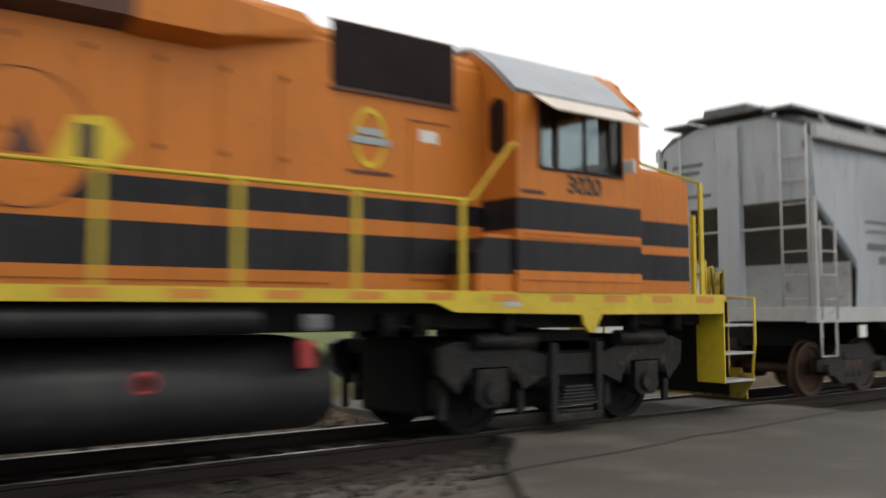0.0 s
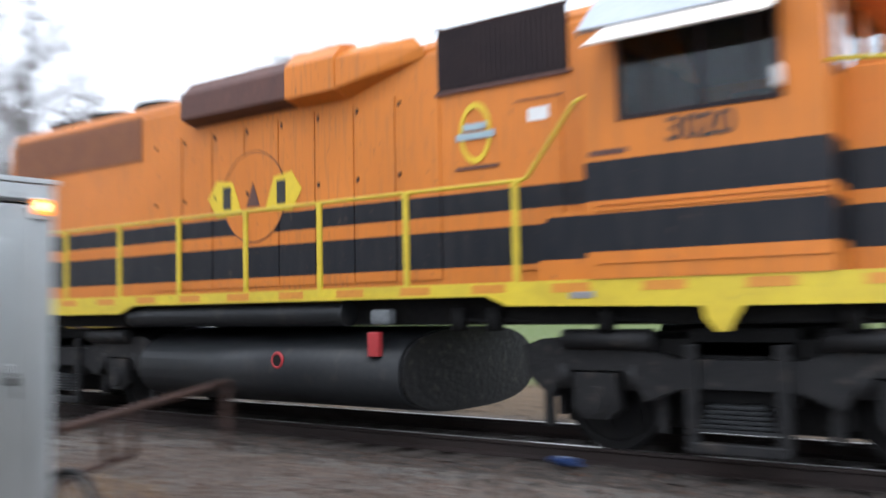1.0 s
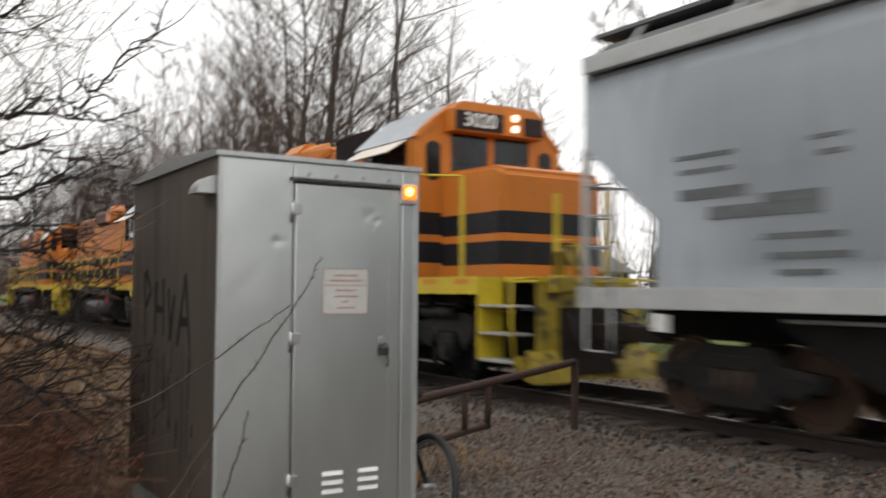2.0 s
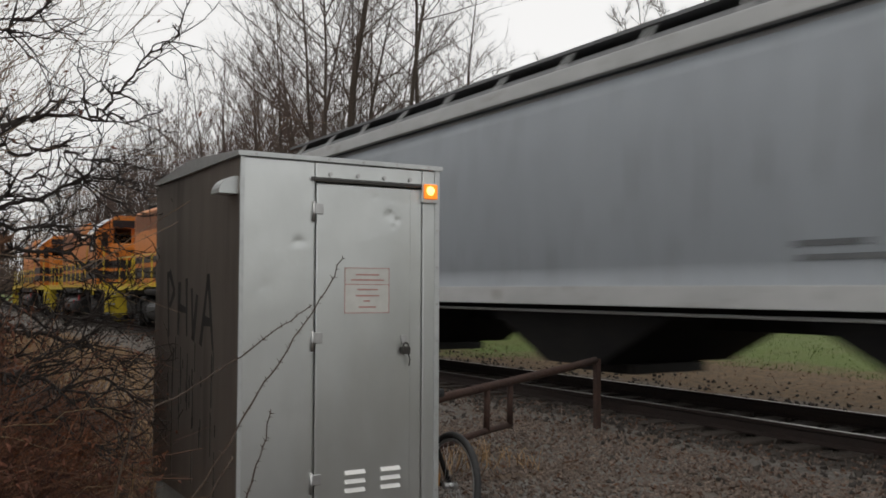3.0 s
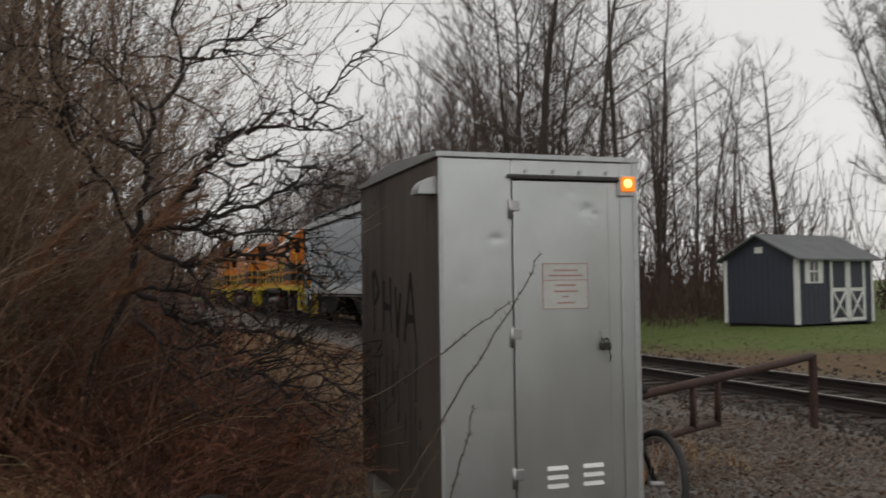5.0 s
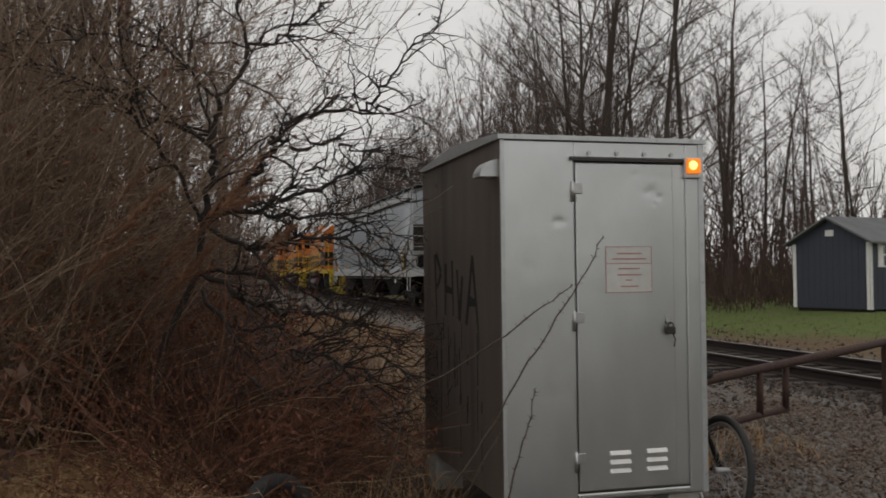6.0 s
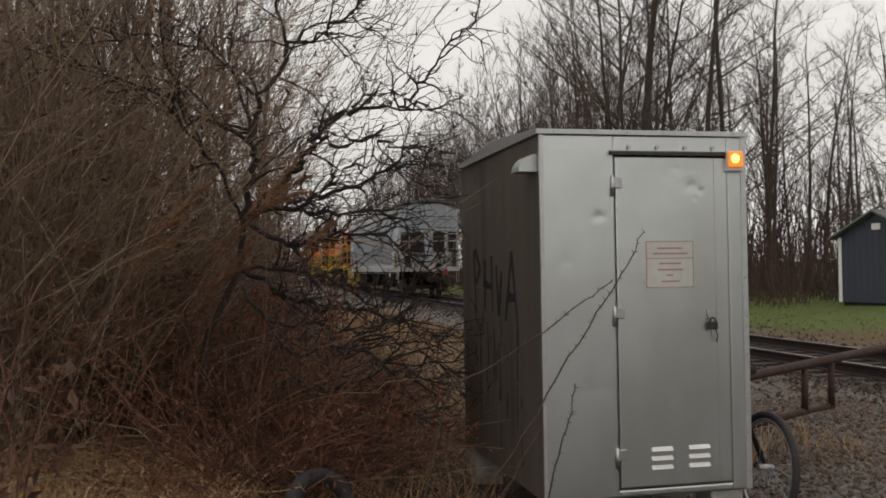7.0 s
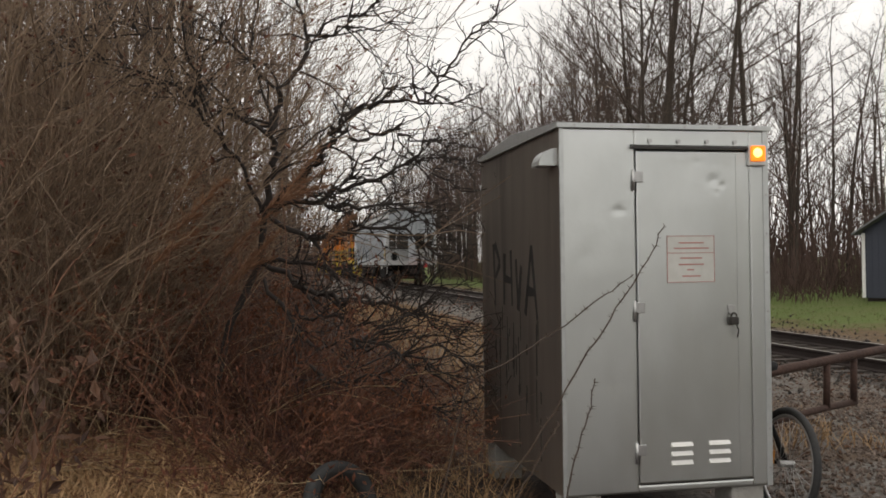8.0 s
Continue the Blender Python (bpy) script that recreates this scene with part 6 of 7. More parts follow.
    for i in range(1500):    # taller brush behind the strip
        x, y = -30 - 62 * rnd.random(), rnd.uniform(22, 31)
        p = Vector((x, y, ground_height(x, y) - 0.05))
        w.limb(path(p, Vector((rnd.gauss(0, 0.2), rnd.gauss(0, 0.2), 1)), rnd.uniform(2.5, 7.5), 3, 0.1, 0.03, rnd), 0.034, 0.012, 3)
    for i in range(1500):    # taller brush at the end of the near wood
        x = -48 - 80 * rnd.random()
        y = rnd.uniform(-14, min(4.6, 0.035 * -x))
        p = Vector((x, y, ground_height(x, y) - 0.05))
        w.limb(path(p, Vector((rnd.gauss(0, 0.2), rnd.gauss(0, 0.2), 1)), rnd.uniform(2.5, 8.0), 3, 0.1, 0.03, rnd), 0.036, 0.013, 3)
    for i in range(3200):    # scrub that closes the far end of the line
        x, y = rnd.uniform(-250, -212), rnd.uniform(-26, 40)
        p = Vector((x, y, ground_height(x, y) - 0.05))
        w.limb(path(p, Vector((rnd.gauss(0, 0.2), rnd.gauss(0, 0.2), 1)), rnd.uniform(2.5, 8.0), 2, 0.1, 0.03, rnd), 0.07, 0.03, 3)
    tagged(new("undergrowth", w.mesh("undergrowth", TWIG_RED)), "brown leafless undergrowth below the trees", "undergrowth", kind="stuff")


def shrub_mesh(seed, stems, height, reach, name="canes", sub=5, radius=0.008, lift=0.9, droop=-0.05, lean=0.0, wander=0.10):
    """Arching stems from one root, with side twigs; lean tips them all towards the line."""
    rnd = random.Random(seed)
    w = Wood()
    tips = []
    for i in range(stems):
        a = rnd.uniform(0, 6.28)
        p = Vector((rnd.gauss(0, 0.18), rnd.gauss(0, 0.18), -0.05))
        d = Vector((math.cos(a) * reach, math.sin(a) * reach + lean * rnd.uniform(0.3, 1.4), lift * rnd.uniform(0.5, 1.3)))
        ln = height * rnd.uniform(0.6, 1.3)
        pts = path(p, d, ln, 7, wander, droop, rnd)
        r = radius * rnd.uniform(0.6, 1.4)
        w.limb(pts, r, r * 0.35, 3)
        for k in range(sub):
            g = rnd.uniform(0.2, 1) * 7
            j = min(6, int(g))
            q = pts[j].lerp(pts[j + 1], g - j)
            dd = (pts[j + 1] - pts[j]).normalized() + Vector((rnd.gauss(0, 0.6), rnd.gauss(0, 0.6), rnd.gauss(0.1, 0.5)))
            sp = path(q, dd, ln * rnd.uniform(0.12, 0.4), 4, 0.16, 0.0, rnd)
            w.limb(sp, r * 0.5, r * 0.2, 3)
            tips += sp[1:]
        tips += pts[3:]
    return w, tips


def build_thicket():
    """Brambles and brush on the near side of the line, beside the cabinet."""
    rnd = random.Random(33)
    kinds = []
    for i in range(5):
        w, tips = shrub_mesh(300 + i, 26, 2.0, 0.85, sub=6, radius=0.0055, wander=0.17)
        kinds.append((w.mesh("stem_tangle", CANE), tips, "tangled leafless bramble bush"))
    tall = []
    for i in range(4):
        w, tips = shrub_mesh(320 + i, 28, 4.9, 0.27, sub=11, radius=0.008, lift=1.1, droop=-0.005, lean=0.16, wander=0.21)
        tall.append((w.mesh("stem_tangle", BRUSH_STEM), tips, "tall grey-olive brush of arching stems"))

    def leaves_for(tips, count, seed, size, material=DEAD_LEAF):
        r = random.Random(seed)
        v, f = [], []
        for _ in range(count):
            add_leaf(v, f, r.choice(tips) + Vector((r.gauss(0, 0.05), r.gauss(0, 0.05), r.gauss(-0.02, 0.04))), size * r.uniform(0.6, 1.3), r, 0.9)
        me = bpy.data.meshes.new("withered_foliage")
        me.from_pydata([tuple(p) for p in v], [], f)
        me.materials.append(material)
        return me
    low_leaf = [leaves_for(k[1], 420, 50 + i, 0.024) for i, k in enumerate(kinds)]
    tall_leaf = [leaves_for(k[1], 150, 60 + i, 0.026) for i, k in enumerate(tall)]

    def put(kind, leaf, x, y, s, name):
        turn = rnd.uniform(-38, 38) if name == "brush" else rnd.uniform(0, 360)
        t = thing(name, pose(x, y, ground_height(x, y), 0, 0, turn) @ Matrix.Scale(s, 4), kind[2], "bush", "thicket beside the line")
        ob = tagged(new("stem_tangle", kind[0]), kind="stuff")
        ob.parent = t
        if leaf:
            ob = new("withered_foliage", leaf)
            ob.parent = t
            tagged(ob, "brown dead leaves still hanging")
    def place(az, d):
        return -d * math.sin(radians(az)), d * math.cos(radians(az))
    for i in range(36):     # low brambles
        az, d = rnd.uniform(79.5, 112), rnd.uniform(4.4, 10.5)
        if az < 84 and d < 5.5:
            d += 2.6
        if az > 93 and d < 8.4:
            d = 8.4 + (d - 4.4) * 0.6
        small = 0.55 if az < 88 else 1.0
        x, y = place(az, d)
        j = rnd.randrange(5)
        put(kinds[j], low_leaf[j], x, y, rnd.uniform(0.6, 1.0) * small, "bramble_bush")
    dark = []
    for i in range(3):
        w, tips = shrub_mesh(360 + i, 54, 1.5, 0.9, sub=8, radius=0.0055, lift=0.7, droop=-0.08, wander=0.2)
        dark.append((w.mesh("stem_tangle", CANE_DARK), tips, "dense bramble tangle, coloured dark for the shaded hollows"))
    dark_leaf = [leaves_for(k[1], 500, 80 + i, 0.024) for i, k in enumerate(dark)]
    for i in range(22):     # dark-coloured tangles that stand in for shaded hollows in the thicket
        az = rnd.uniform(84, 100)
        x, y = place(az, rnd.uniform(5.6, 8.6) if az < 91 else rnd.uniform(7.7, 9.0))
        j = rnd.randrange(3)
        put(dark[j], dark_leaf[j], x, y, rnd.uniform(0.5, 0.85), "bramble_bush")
    for i in range(7):      # brush on the near flank
        x, y = place(rnd.uniform(102, 112), rnd.uniform(6.4, 8.0))
        j = rnd.randrange(4)
        put(tall[j], tall_leaf[j], x, y, rnd.uniform(0.7, 0.95), "brush")
    for i in range(3):      # leafy sapling stems close by
        x, y = place((107.2, 109.5, 108.0)[i], (3.2, 3.0, 4.2)[i])
        w, tips = shrub_mesh(340 + i, 7, 1.7, 0.2, sub=5, radius=0.007, lift=1.2, droop=0.0)
        sapling = (w.mesh("stem_tangle", CANE), tips, "young stems with large withered brown leaves")
        put(sapling, leaves_for([p for p in tips if p.z < 1.45], 230, 90 + i, 0.030, BIG_LEAF), x, y, 1.0, "sapling")
    for i in range(15):     # feathery seed heads that nod towards the line
        x, y = place(rnd.uniform(88.5, 103), rnd.uniform(5.6, 8.2))
        top = rnd.uniform(1.5, 2.3)
        t = thing("reed", pose(x, y, ground_height(x, y), 0, 0, rnd.uniform(-30, 30)), "dry reed with a feathery rust-brown seed head", "reed", "reeds in the thicket")
        w, pl = Wood(), Wood()
        pts = path(Vector((0, 0, -0.05)), Vector((0.05, rnd.uniform(0.1, 0.35), 1)), top, 6, 0.06, 0.0, rnd)
        w.limb(pts, 0.005, 0.003, 4)
        d0 = (pts[-1] - pts[-2]).normalized()
        spine = path(pts[-1] - d0 * 0.08, d0 + Vector((0, 0.7, 0)), rnd.uniform(0.28, 0.48), 6, 0.05, -0.05, rnd)
        w.limb(spine, 0.003, 0.0015, 3)
        for k in range(190):
            g = rnd.random() ** 0.9 * 6
            j = min(5, int(g))
            q = spine[j].lerp(spine[j + 1], g - j)
            ax = (spine[j + 1] - spine[j]).normalized()
            ln = rnd.uniform(0.04, 0.14) * (1.1 - 0.1 * g)
            pl.limb(path(q, ax + Vector((rnd.gauss(0, 0.5), rnd.gauss(0, 0.5), rnd.gauss(0.1, 0.5))), ln, 2, 0.2, -0.03, rnd), 0.0024, 0.0008, 3)
        for name, wd, mt in (("stem", w, CANE), ("seed_head", pl, PLUME)):
            ob = new(name, wd.mesh(name, mt))
            ob.parent = t
    rust = [leaves_for([p for p in k[1] if p.z > 0.9], 620, 120 + i, 0.030) for i, k in enumerate(kinds)]
    for me in rust:
        me.materials.clear()
        me.materials.append(RUST_LEAF)
    for i in range(13):     # bushes that keep rust-red leaves at the top
        x, y = place(rnd.uniform(93.5, 107), rnd.uniform(7.7, 9.4))
        j = rnd.randrange(5)
        put(kinds[j], rust[j], x, y, rnd.uniform(0.75, 1.0), "bramble_bush")
    for i in range(12):     # leafy low brambles at the edge of the gravel
        az, d = rnd.uniform(80.5, 88), rnd.uniform(6.2, 9.5)
        x, y = place(az, d)
        j = rnd.randrange(5)
        put(kinds[j], rust[j] if i % 2 else low_leaf[j], x, y, rnd.uniform(0.3, 0.5), "bramble_bush")
    pale = []
    for i in range(3):
        w, tips = shrub_mesh(380 + i, 7, 2.2, 0.8, sub=3, radius=0.005, lift=0.6, droop=-0.07, wander=0.16)
        pale.append((w.mesh("stem_tangle", STRAW_CANE), tips, "pale straw-coloured arching canes"))
    for i in range(12):
        x, y = place(rnd.uniform(90, 104), rnd.uniform(6.0, 8.4))
        put(pale[rnd.randrange(3)], None, x, y, rnd.uniform(0.6, 1.1), "bramble_bush")
    for i in range(28):     # taller brush behind and to the side
        az, d = rnd.uniform(98.0, 109), rnd.uniform(7.8, 11.0)
        x, y = place(az, d)
        j = rnd.randrange(4)
        put(tall[j], tall_leaf[j], x, y, rnd.uniform(0.75, 1.15), "brush")


def build_crooked_tree():
    """The dark crooked tree that reaches out over the brambles towards the line."""
    rnd = random.Random(77)
    base = Vector((-7.4, -0.30, GROUND))
    t = thing("tree", Matrix.Translation(base), "dark crooked leafless thorn tree leaning over the brambles", "tree")
    trunk, crown = Wood(), Wood()
    z = lambda az, el, d: Vector((-d * math.sin(radians(az)), d * math.cos(radians(az)), EYE[2] + d * math.tan(radians(el)))) - base

    def bough(pts, r0, r1, twigs, spread=0.55, length=0.5):
        fine = []
        for a, b in zip(pts, pts[1:]):
            for k in range(5):
                fine.append(a.lerp(b, k / 5) + Vector((rnd.gauss(0, 0.02), rnd.gauss(0, 0.022), rnd.gauss(0, 0.022))))
        fine.append(pts[-1])
        crown.limb(fine, r0, r1, 6)
        for k in range(twigs):
            g = rnd.uniform(0.1, 1) * (len(fine) - 1)
            j = min(len(fine) - 2, int(g))
            q = fine[j].lerp(fine[j + 1], g - j)
            d = (fine[j + 1] - fine[j]).normalized() + Vector((rnd.gauss(0, 0.4), rnd.gauss(0.1, spread * 1.2), rnd.gauss(0.15, spread * 1.2)))
            ln = length * rnd.uniform(0.25, 1.4)
            tp = path(q, d, ln, 6, 0.26, 0.02, rnd)
            r = (r0 + (r1 - r0) * g / len(fine)) * rnd.uniform(0.35, 0.7) + 0.002
            crown.limb(tp, r, 0.0025, 4)
            for _ in range(4):
                e = rnd.uniform(0.15, 1) * 6
                m = min(5, int(e))
                crown.limb(path(tp[m].lerp(tp[m + 1], e - m), (tp[m + 1] - tp[m]).normalized() + Vector((rnd.gauss(0, 0.5), rnd.gauss(0, 0.8), rnd.gauss(0.1, 0.8))), ln * rnd.uniform(0.15, 0.5), 3, 0.22, 0.03, rnd), 0.004, 0.0018, 3)
    fork = z(89.8, 3.2, 7.3)
    trunk.limb([Vector((0, 0, -0.2)), Vector((0.02, -0.10, 0.4)), fork * 0.55 + Vector((0, -0.13, 0)), fork * 0.8 + Vector((0, 0.03, 0)), fork], 0.030, 0.026, 8)
    bough([fork, z(89.0, 6.1, 7.2), z(89.3, 8.2, 7.15), z(88.8, 10.2, 7.1), z(87.6, 12.2, 7.1), z(87.0, 13.5, 7.1), z(87.7, 16.0, 7.1), z(86.5, 21, 7.0)], 0.030, 0.010, 20, 0.6, 0.8)
    bough([z(89.2, 8.6, 7.1), z(90.4, 12.0, 7.3), z(90.0, 18, 7.4)], 0.014, 0.006, 10, 0.6, 0.6)
    bough([z(87.0, 13.5, 7.1), z(85.6, 13.9, 7.0), z(83.2, 15.5, 7.0), z(80.8, 17.2, 7.0)], 0.018, 0.005, 16, 0.5, 0.6)
    bough([fork, z(87.4, 5.4, 7.2), z(86.0, 7.2, 7.1), z(85.2, 8.7, 7.0), z(83.9, 9.6, 7.0), z(80.4, 9.9, 6.9), z(79.2, 10.6, 6.8), z(78.3, 12.0, 6.8), z(76.6, 14.0, 6.7), z(75.3, 15.3, 6.7)], 0.026, 0.006, 40, 0.36, 0.40)
    bough([z(83.4, 9.7, 6.9), z(81.4, 11.3, 6.9), z(79.6, 12.0, 6.9)], 0.011, 0.004, 9, 0.35, 0.3)
    bough([z(80.0, 10.0, 6.8), z(78.0, 9.9, 6.7), z(76.2, 10.6, 6.6)], 0.011, 0.004, 7, 0.3, 0.25)
    bough([z(85.6, 8.2, 7.0), z(84.0, 7.6, 7.0), z(82.0, 8.3, 6.9), z(80.4, 7.4, 6.9), z(78.6, 7.6, 6.8)], 0.017, 0.005, 17, 0.35, 0.35)
    bough([fork, z(86.8, 3.8, 7.1), z(84.4, 4.9, 7.0), z(82.0, 5.6, 6.9), z(79.8, 6.6, 6.8), z(77.6, 6.2, 6.8)], 0.023, 0.006, 32, 0.5, 0.5)
    bough([z(87.0, 3.7, 7.1), z(84.0, 3.4, 7.0), z(81.6, 3.6, 6.9), z(79.0, 2.2, 6.8)], 0.018, 0.005, 22, 0.45, 0.45)
    bough([fork, z(87.0, 1.6, 7.1), z(84.0, 2.2, 6.9), z(81.0, 1.8, 6.8), z(78.4, 0.4, 6.7)], 0.023, 0.006, 37, 0.5, 0.55)
    bough([z(90, 0.0, 7.3), z(87.5, 0.2, 7.1), z(84.5, -0.6, 7.0), z(82, -1.4, 6.8), z(78.6, -1.6, 6.7)], 0.019, 0.005, 30, 0.5, 0.5)
    bough([z(90, 0.0, 7.3), z(86.5, -2.0, 7.0), z(83.0, -2.5, 6.8), z(80.0, -3.4, 6.6), z(77.8, -5.0, 6.5)], 0.023, 0.006, 40, 0.5, 0.55)
    bough([z(90, -1.0, 7.3), z(87, -5.0, 6.9), z(83.5, -4.6, 6.6), z(80.5, -6.0, 6.4), z(78.2, -8.0, 6.3)], 0.019, 0.006, 37, 0.5, 0.55)
    bough([z(88, 4.6, 7.1), z(86.0, 4.2, 7.0), z(83.4, 6.2, 6.9), z(81.6, 6.6, 6.9), z(78.0, 5.0, 6.8)], 0.016, 0.005, 20, 0.5, 0.5)
    bough([z(88, -3.0, 7.0), z(85.5, -3.4, 6.9), z(82.6, -4.2, 6.8), z(79.6, -4.6, 6.6), z(77.4, -6.6, 6.5)], 0.016, 0.005, 26, 0.5, 0.5)
    bough([z(88, -6.0, 6.8), z(85.0, -7.4, 6.6), z(82.0, -7.0, 6.5), z(79.0, -9.6, 6.3)], 0.014, 0.005, 26, 0.5, 0.5)
    bough([fork, z(91.5, 6.5, 7.2), z(94, 10, 7.1), z(97.0, 11.5, 7.1), z(100.0, 11.8, 7.0)], 0.018, 0.006, 22, 0.5, 0.7)
    bough([z(93, 8.5, 7.2), z(94.5, 13.0, 7.0), z(94.0, 18, 6.9)], 0.013, 0.005, 14, 0.6, 0.7)
    bough([z(89.2, 11.0, 7.1), z(92, 13.2, 7.1), z(96, 14.0, 7.1), z(100, 13.2, 7.0)], 0.014, 0.005, 18, 0.5, 0.6)
    for me in (trunk.mesh("trunk", BARK_DARK), crown.mesh("crown", BARK_DARK)):
        ob = new(me.name, me)
        ob.parent = t


def build_thorn_canes():
    """Thorny canes that arch up in front of the cabinet."""
    rnd = random.Random(5)
    at = lambda az, el, d: Vector((-d * math.sin(radians(az)), d * math.cos(radians(az)), EYE[2] + d * math.tan(radians(el))))
    runs = (
        [(76.5, -15.5, 4.5), (73.5, -11.3, 4.45), (70.0, -5.6, 4.4), (68.2, -3.0, 4.38), (66.7, -0.6, 4.36), (65.3, 2.0, 4.34)],
        [(77.5, -7.6, 4.5), (74.0, -5.6, 4.45), (71.4, -4.0, 4.4), (69.2, -2.4, 4.4), (67.2, -0.9, 4.4)],
        [(71.6, -15.2, 4.4), (70.9, -12.0, 4.38), (70.0, -9.4, 4.36), (69.6, -7.2, 4.36)],
        [(74.8, -15.0, 4.45), (72.8, -11.5, 4.4), (71.8, -10.0, 4.4)])
    spine = Wood()
    spine.limb([Vector((0, 0, 0)), Vector((0, 0.002, 0.012)), Vector((0, 0, 0.024))], 0.0035, 0.0004, 4)
    spike = spine.mesh("thorn", THORN)
    for run in runs:
        pts = [at(*p) for p in run]
        foot = pts[0].copy()
        foot.z = ground_height(foot.x, foot.y) - 0.05
        if pts[0].z - foot.z > 0.05:
            pts = [foot + Vector((-0.15, -0.2, 0))] + pts
        base = pts[0].copy()
        c = thing("thorn_cane", Matrix.Translation(base), "thin grey-brown thorny cane arching before the cabinet", "cane", "thorny canes")
        w = Wood()
        fine = []
        for a, b in zip(pts, pts[1:]):
            for k in range(5):
                fine.append(a.lerp(b, k / 5) - base + Vector((rnd.gauss(0, 0.004), rnd.gauss(0, 0.004), rnd.gauss(0, 0.004))))
        fine.append(pts[-1] - base)
        w.limb(fine, 0.0056, 0.0026, 6)
        for i in range(4, len(fine) - 1):
            for s in (-1, 1):
                d = (fine[i + 1] - fine[i]).normalized()
                q = fine[i].lerp(fine[i + 1], rnd.random())
                o = Vector((rnd.gauss(0, 0.2), s * 0.7, -s * 0.5 + 0.3)) + d * 0.2
                ob = new("thorn", spike)
                ob.parent = c
                ob.matrix_local = Matrix.Translation(q) @ o.to_track_quat("Z", "Y").to_matrix().to_4x4() @ Matrix.Scale(rnd.uniform(0.6, 1.1), 4)
        ob = new("stem", w.mesh("stem", THORN))
        ob.parent = c


def build_grass():
    rnd = random.Random(8)

    def blades(name, count, area, height, material, label, seed, lean=0.6, width=0.0035):
        r = random.Random(seed)
        v, f = [], []
        for _ in range(count):
            x, y = area(r)
            a = r.uniform(0, 6.28)
            h = height * r.uniform(0.5, 1.4)
            l = lean * r.uniform(0.2, 1.6)
            p = Vector((x, y, ground_height(x, y) - 0.01))
            d = Vector((math.cos(a) * l, math.sin(a) * l, 1)).normalized()
            s = Vector((-math.sin(a), math.cos(a), 0)) * width
            m = p + d * h * 0.6
            e = m + Vector((math.cos(a) * l * 1.6, math.sin(a) * l * 1.6, 0.5)).normalized() * h * 0.45
            n = len(v)
            v += [tuple(p - s), tuple(p + s), tuple(m + s * 0.8), tuple(m - s * 0.8), tuple(e)]
            f += [(n, n + 1, n + 2, n + 3), (n + 3, n + 2, n + 4)]
        me = bpy.data.meshes.new(name)
        me.from_pydata(v, [], f)
        me.materials.append(material)
        tagged(new(name, me), label, "grass", kind="stuff")

    def near(r):
        az, d = r.uniform(87.5, 112) if r.random() < 0.7 else r.uniform(74, 88), 2.6 + 8 * r.random() ** 1.2
        if r.random() < 0.45:
            az, d = r.uniform(94, 110), r.uniform(5.4, 8.2)
        return -d * math.sin(radians(az)), d * math.cos(radians(az))
    blades("dry_grass", 30000, near, 0.26, DRY_GRASS, "matted straw-coloured dead grass under the brambles", 1, 1.5, 0.003)

    def mat(r):
        az, d = r.uniform(90.5, 106), r.uniform(5.0, 7.7)
        return -d * math.sin(radians(az)), d * math.cos(radians(az))
    blades("straw", 9000, mat, 0.40, STRAW, "pale flattened straw in front of the brambles", 7, 2.6, 0.0042)

    def shoulder(r):
        return -6.5 - 26 * r.random(), r.uniform(2.2, 5.0)
    blades("verge_grass", 12000, shoulder, 0.26, DRY_GRASS, "dry brown grass along the verge", 2, 0.8, 0.004)

    def lawn(r):
        x = -34 + 50 * r.random()
        return x, (11.9 if x < -17 else 13.9) + 12 * r.random() ** 1.5
    blades("lawn_grass", 18000, lawn, 0.07, GRASS_BLADE, "short green lawn grass", 3, 0.7, 0.006)

    # loose tyre lying in the grass
    b = B()
    ring(b, (0, 0, 0.06), (0.2, 0.3, 1), 0.20, 0.05, 32, 12)
    solid("tyre", b, RUBBER, "old dark tyre half hidden in the brambles", "tyre", m=pose(-5.35, 0.42, 0.02, 0, 58, 15))


def build_evergreen():
    """A dark rounded evergreen shrub at the foot of the lawn tree."""
    rnd = random.Random(14)
    t = thing("evergreen_shrub", pose(-28.6, 30.0, ground_height(-28.6, 30)), "dark evergreen shrub at the foot of the bare maple", "shrub")
    v, f = [], []
    for _ in range(5200):
        a, h = rnd.uniform(0, 6.28), rnd.random()
        r = (1.5 * (1 - h) ** 0.6 + 0.15) * rnd.uniform(0.35, 1.0) * (1 + 0.3 * math.sin(5 * a + 9 * h))
        add_leaf(v, f, Vector((r * math.cos(a), r * math.sin(a), 0.2 + 3.4 * h)), rnd.uniform(0.05, 0.11), rnd)
    me = bpy.data.meshes.new("foliage")
    me.from_pydata([tuple(p) for p in v], [], f)
    me.materials.append(NEEDLES)
    ob = new("foliage", me)
    ob.parent = t
    b = B()
    rod(b, [(0, 0, -0.1), (0, 0, 2.8)], 0.09, 8, 0.03)
    part("stem", b, BARK_DARK, t)


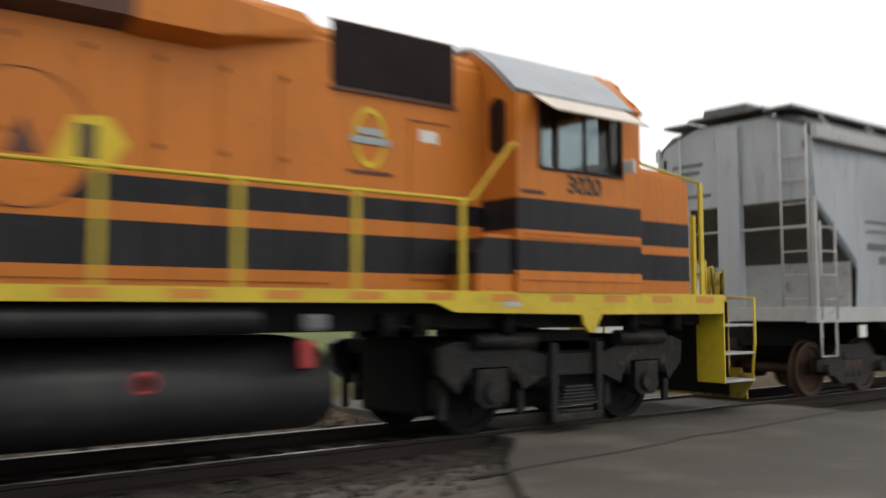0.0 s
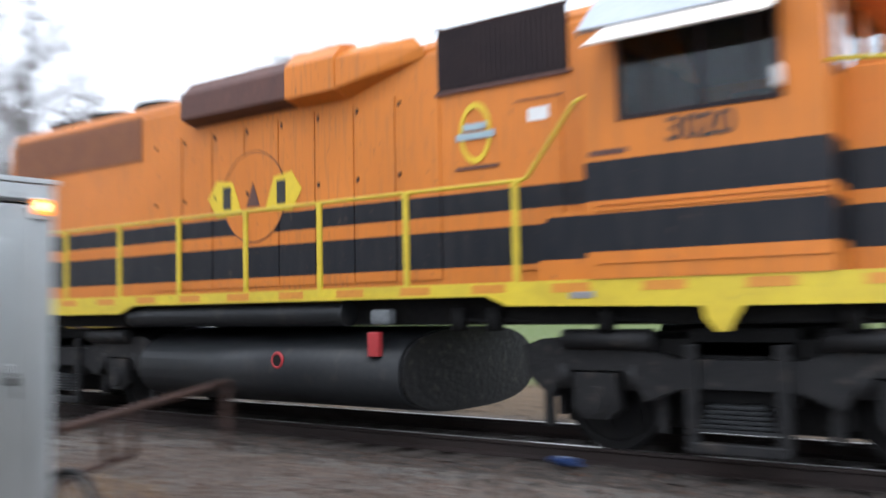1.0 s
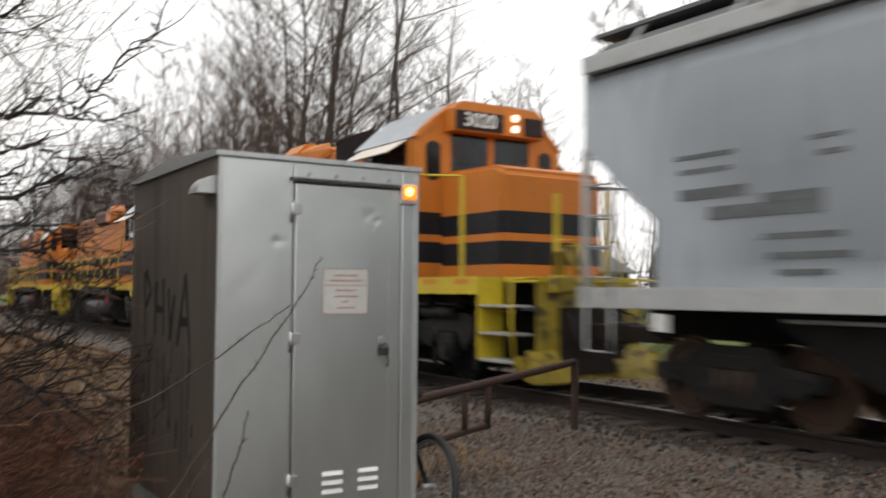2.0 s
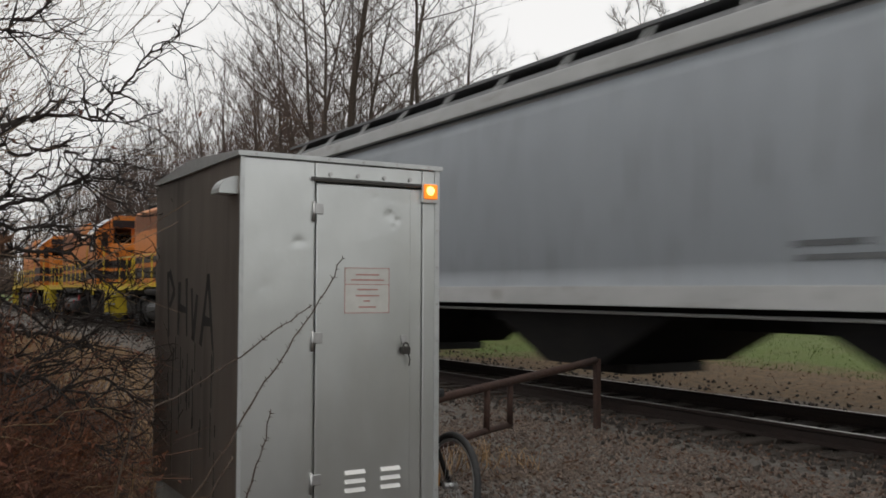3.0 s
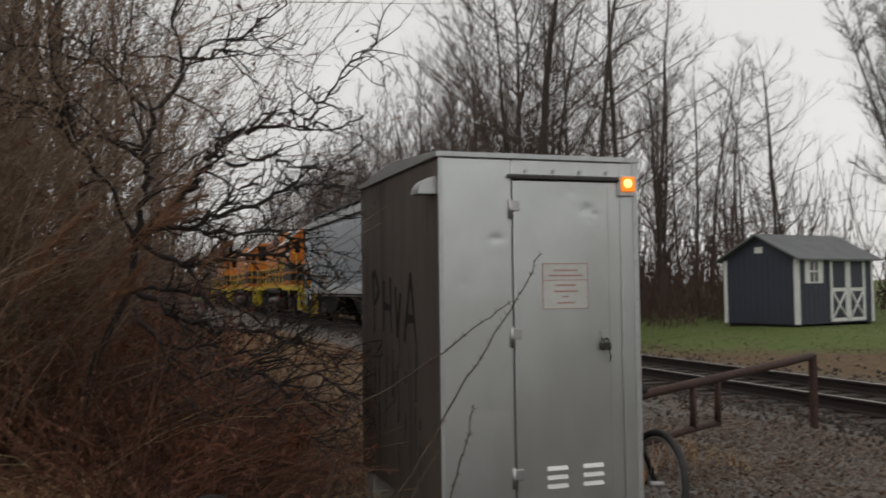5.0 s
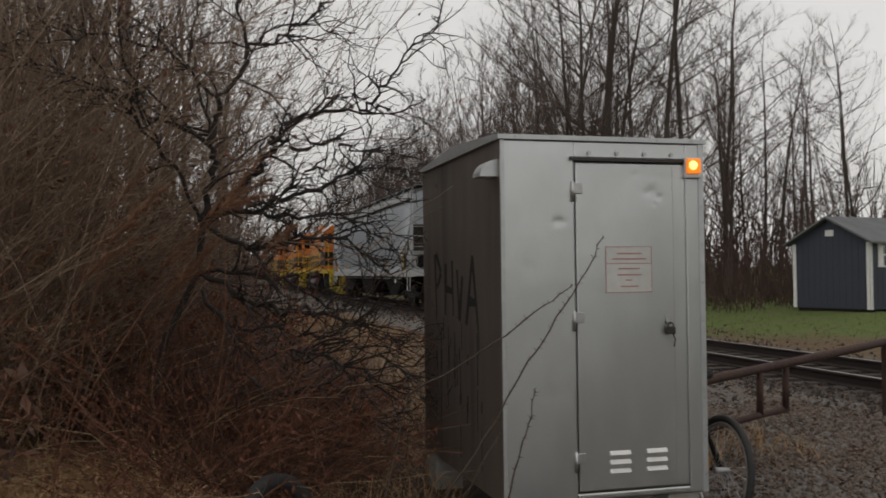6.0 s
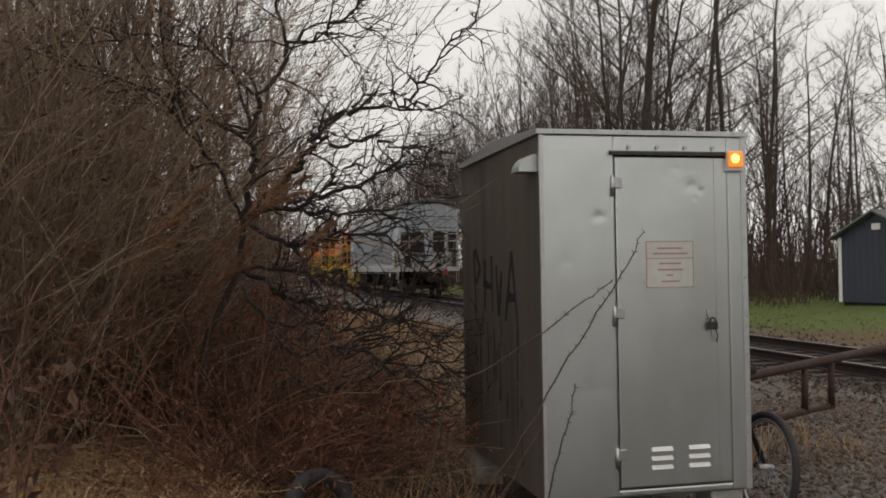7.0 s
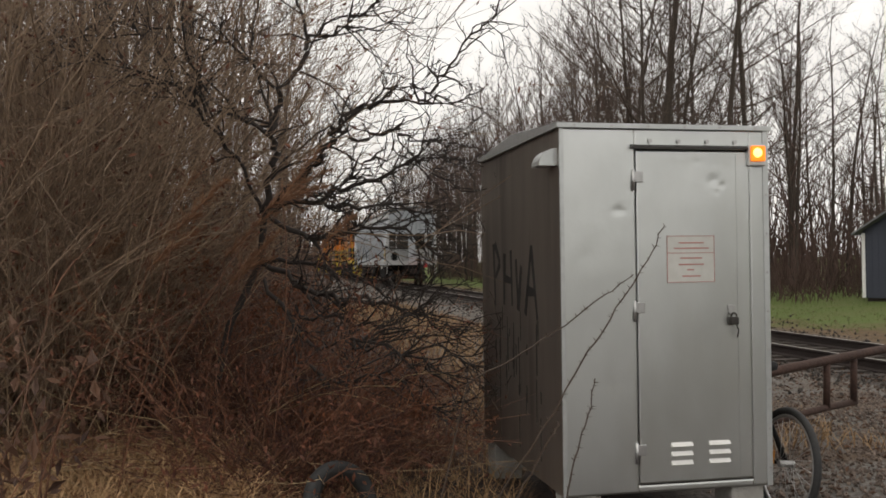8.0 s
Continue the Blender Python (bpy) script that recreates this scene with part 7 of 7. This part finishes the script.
def build_litter():
    """A crumpled blue plastic bag beside the rail."""
    rnd = random.Random(2)
    b = B()
    bmesh.ops.create_icosphere(b, subdivisions=2, radius=0.14)
    for v in b.verts:
        v.co = Vector((v.co.x * 1.4, v.co.y * 0.8, v.co.z * 0.35)) * rnd.uniform(0.6, 1.15)
    solid("plastic_bag", b, BLUE_PLASTIC, "crumpled blue plastic bag on the gravel", "bag", m=pose(-4.5, 8.05, -0.10))


# ---- build everything ----
build_ground()
build_road()
TRACK = build_track()
build_cabinet()
LOCO = build_loco()
HOPPER_WAGON = build_hopper()
LOCO_2 = copy_thing(LOCO, pose(train_x(0) - 18.0, TRACK_Y, 0))
LOCO_3 = copy_thing(LOCO, pose(train_x(0) - 36.0, TRACK_Y, 0))
tagged(LOCO, "orange and black diesel locomotive numbered 3020, last of three")
loco_markings(LOCO)
build_shed()
build_houses()
build_bicycle()
build_pipe_frame()
build_trees()
build_evergreen()
build_litter()
build_thicket()
build_crooked_tree()
build_thorn_canes()
build_grass()
build_ballast()
build_sleepers(TRACK)


def motions():
    """The train rolls away to the left; its wheelsets turn."""
    steps = [i * 0.5 for i in range(17)]
    for ob, dx in ((LOCO, 0.0), (LOCO_2, -18.0), (LOCO_3, -36.0), (HOPPER_WAGON, 5.04)):
        walk(ob, [(t, pose(train_x(t) + dx, TRACK_Y, 0)) for t in steps])
        sets = [(o, 0.457 if ob is HOPPER_WAGON else 0.508) for o in ob.children_recursive if o.name.startswith("wheelset")]
        for o, r in sets:
            x, y, z = o.location
            rows = []
            for i in range(241):
                t = i / FPS
                rows.append((t, pose(x, y, z, 0, math.degrees((train_x(t) - train_x(0)) / r), 0)))
            walk(o, rows)
    lamp = next(o for o in HOPPER_WAGON.children if o.name.startswith("flasher"))
    x, y, z = lamp.location
    turn = [(0.0, 90), (7.37, 90), (7.41, 10), (7.45, -70), (7.48, -90), (7.6, -90), (7.63, -70), (7.67, 10), (7.71, 90), (8.0, 90)]
    walk(lamp, [(t, pose(x, y, z, 0, 0, a)) for t, a in turn])


motions()
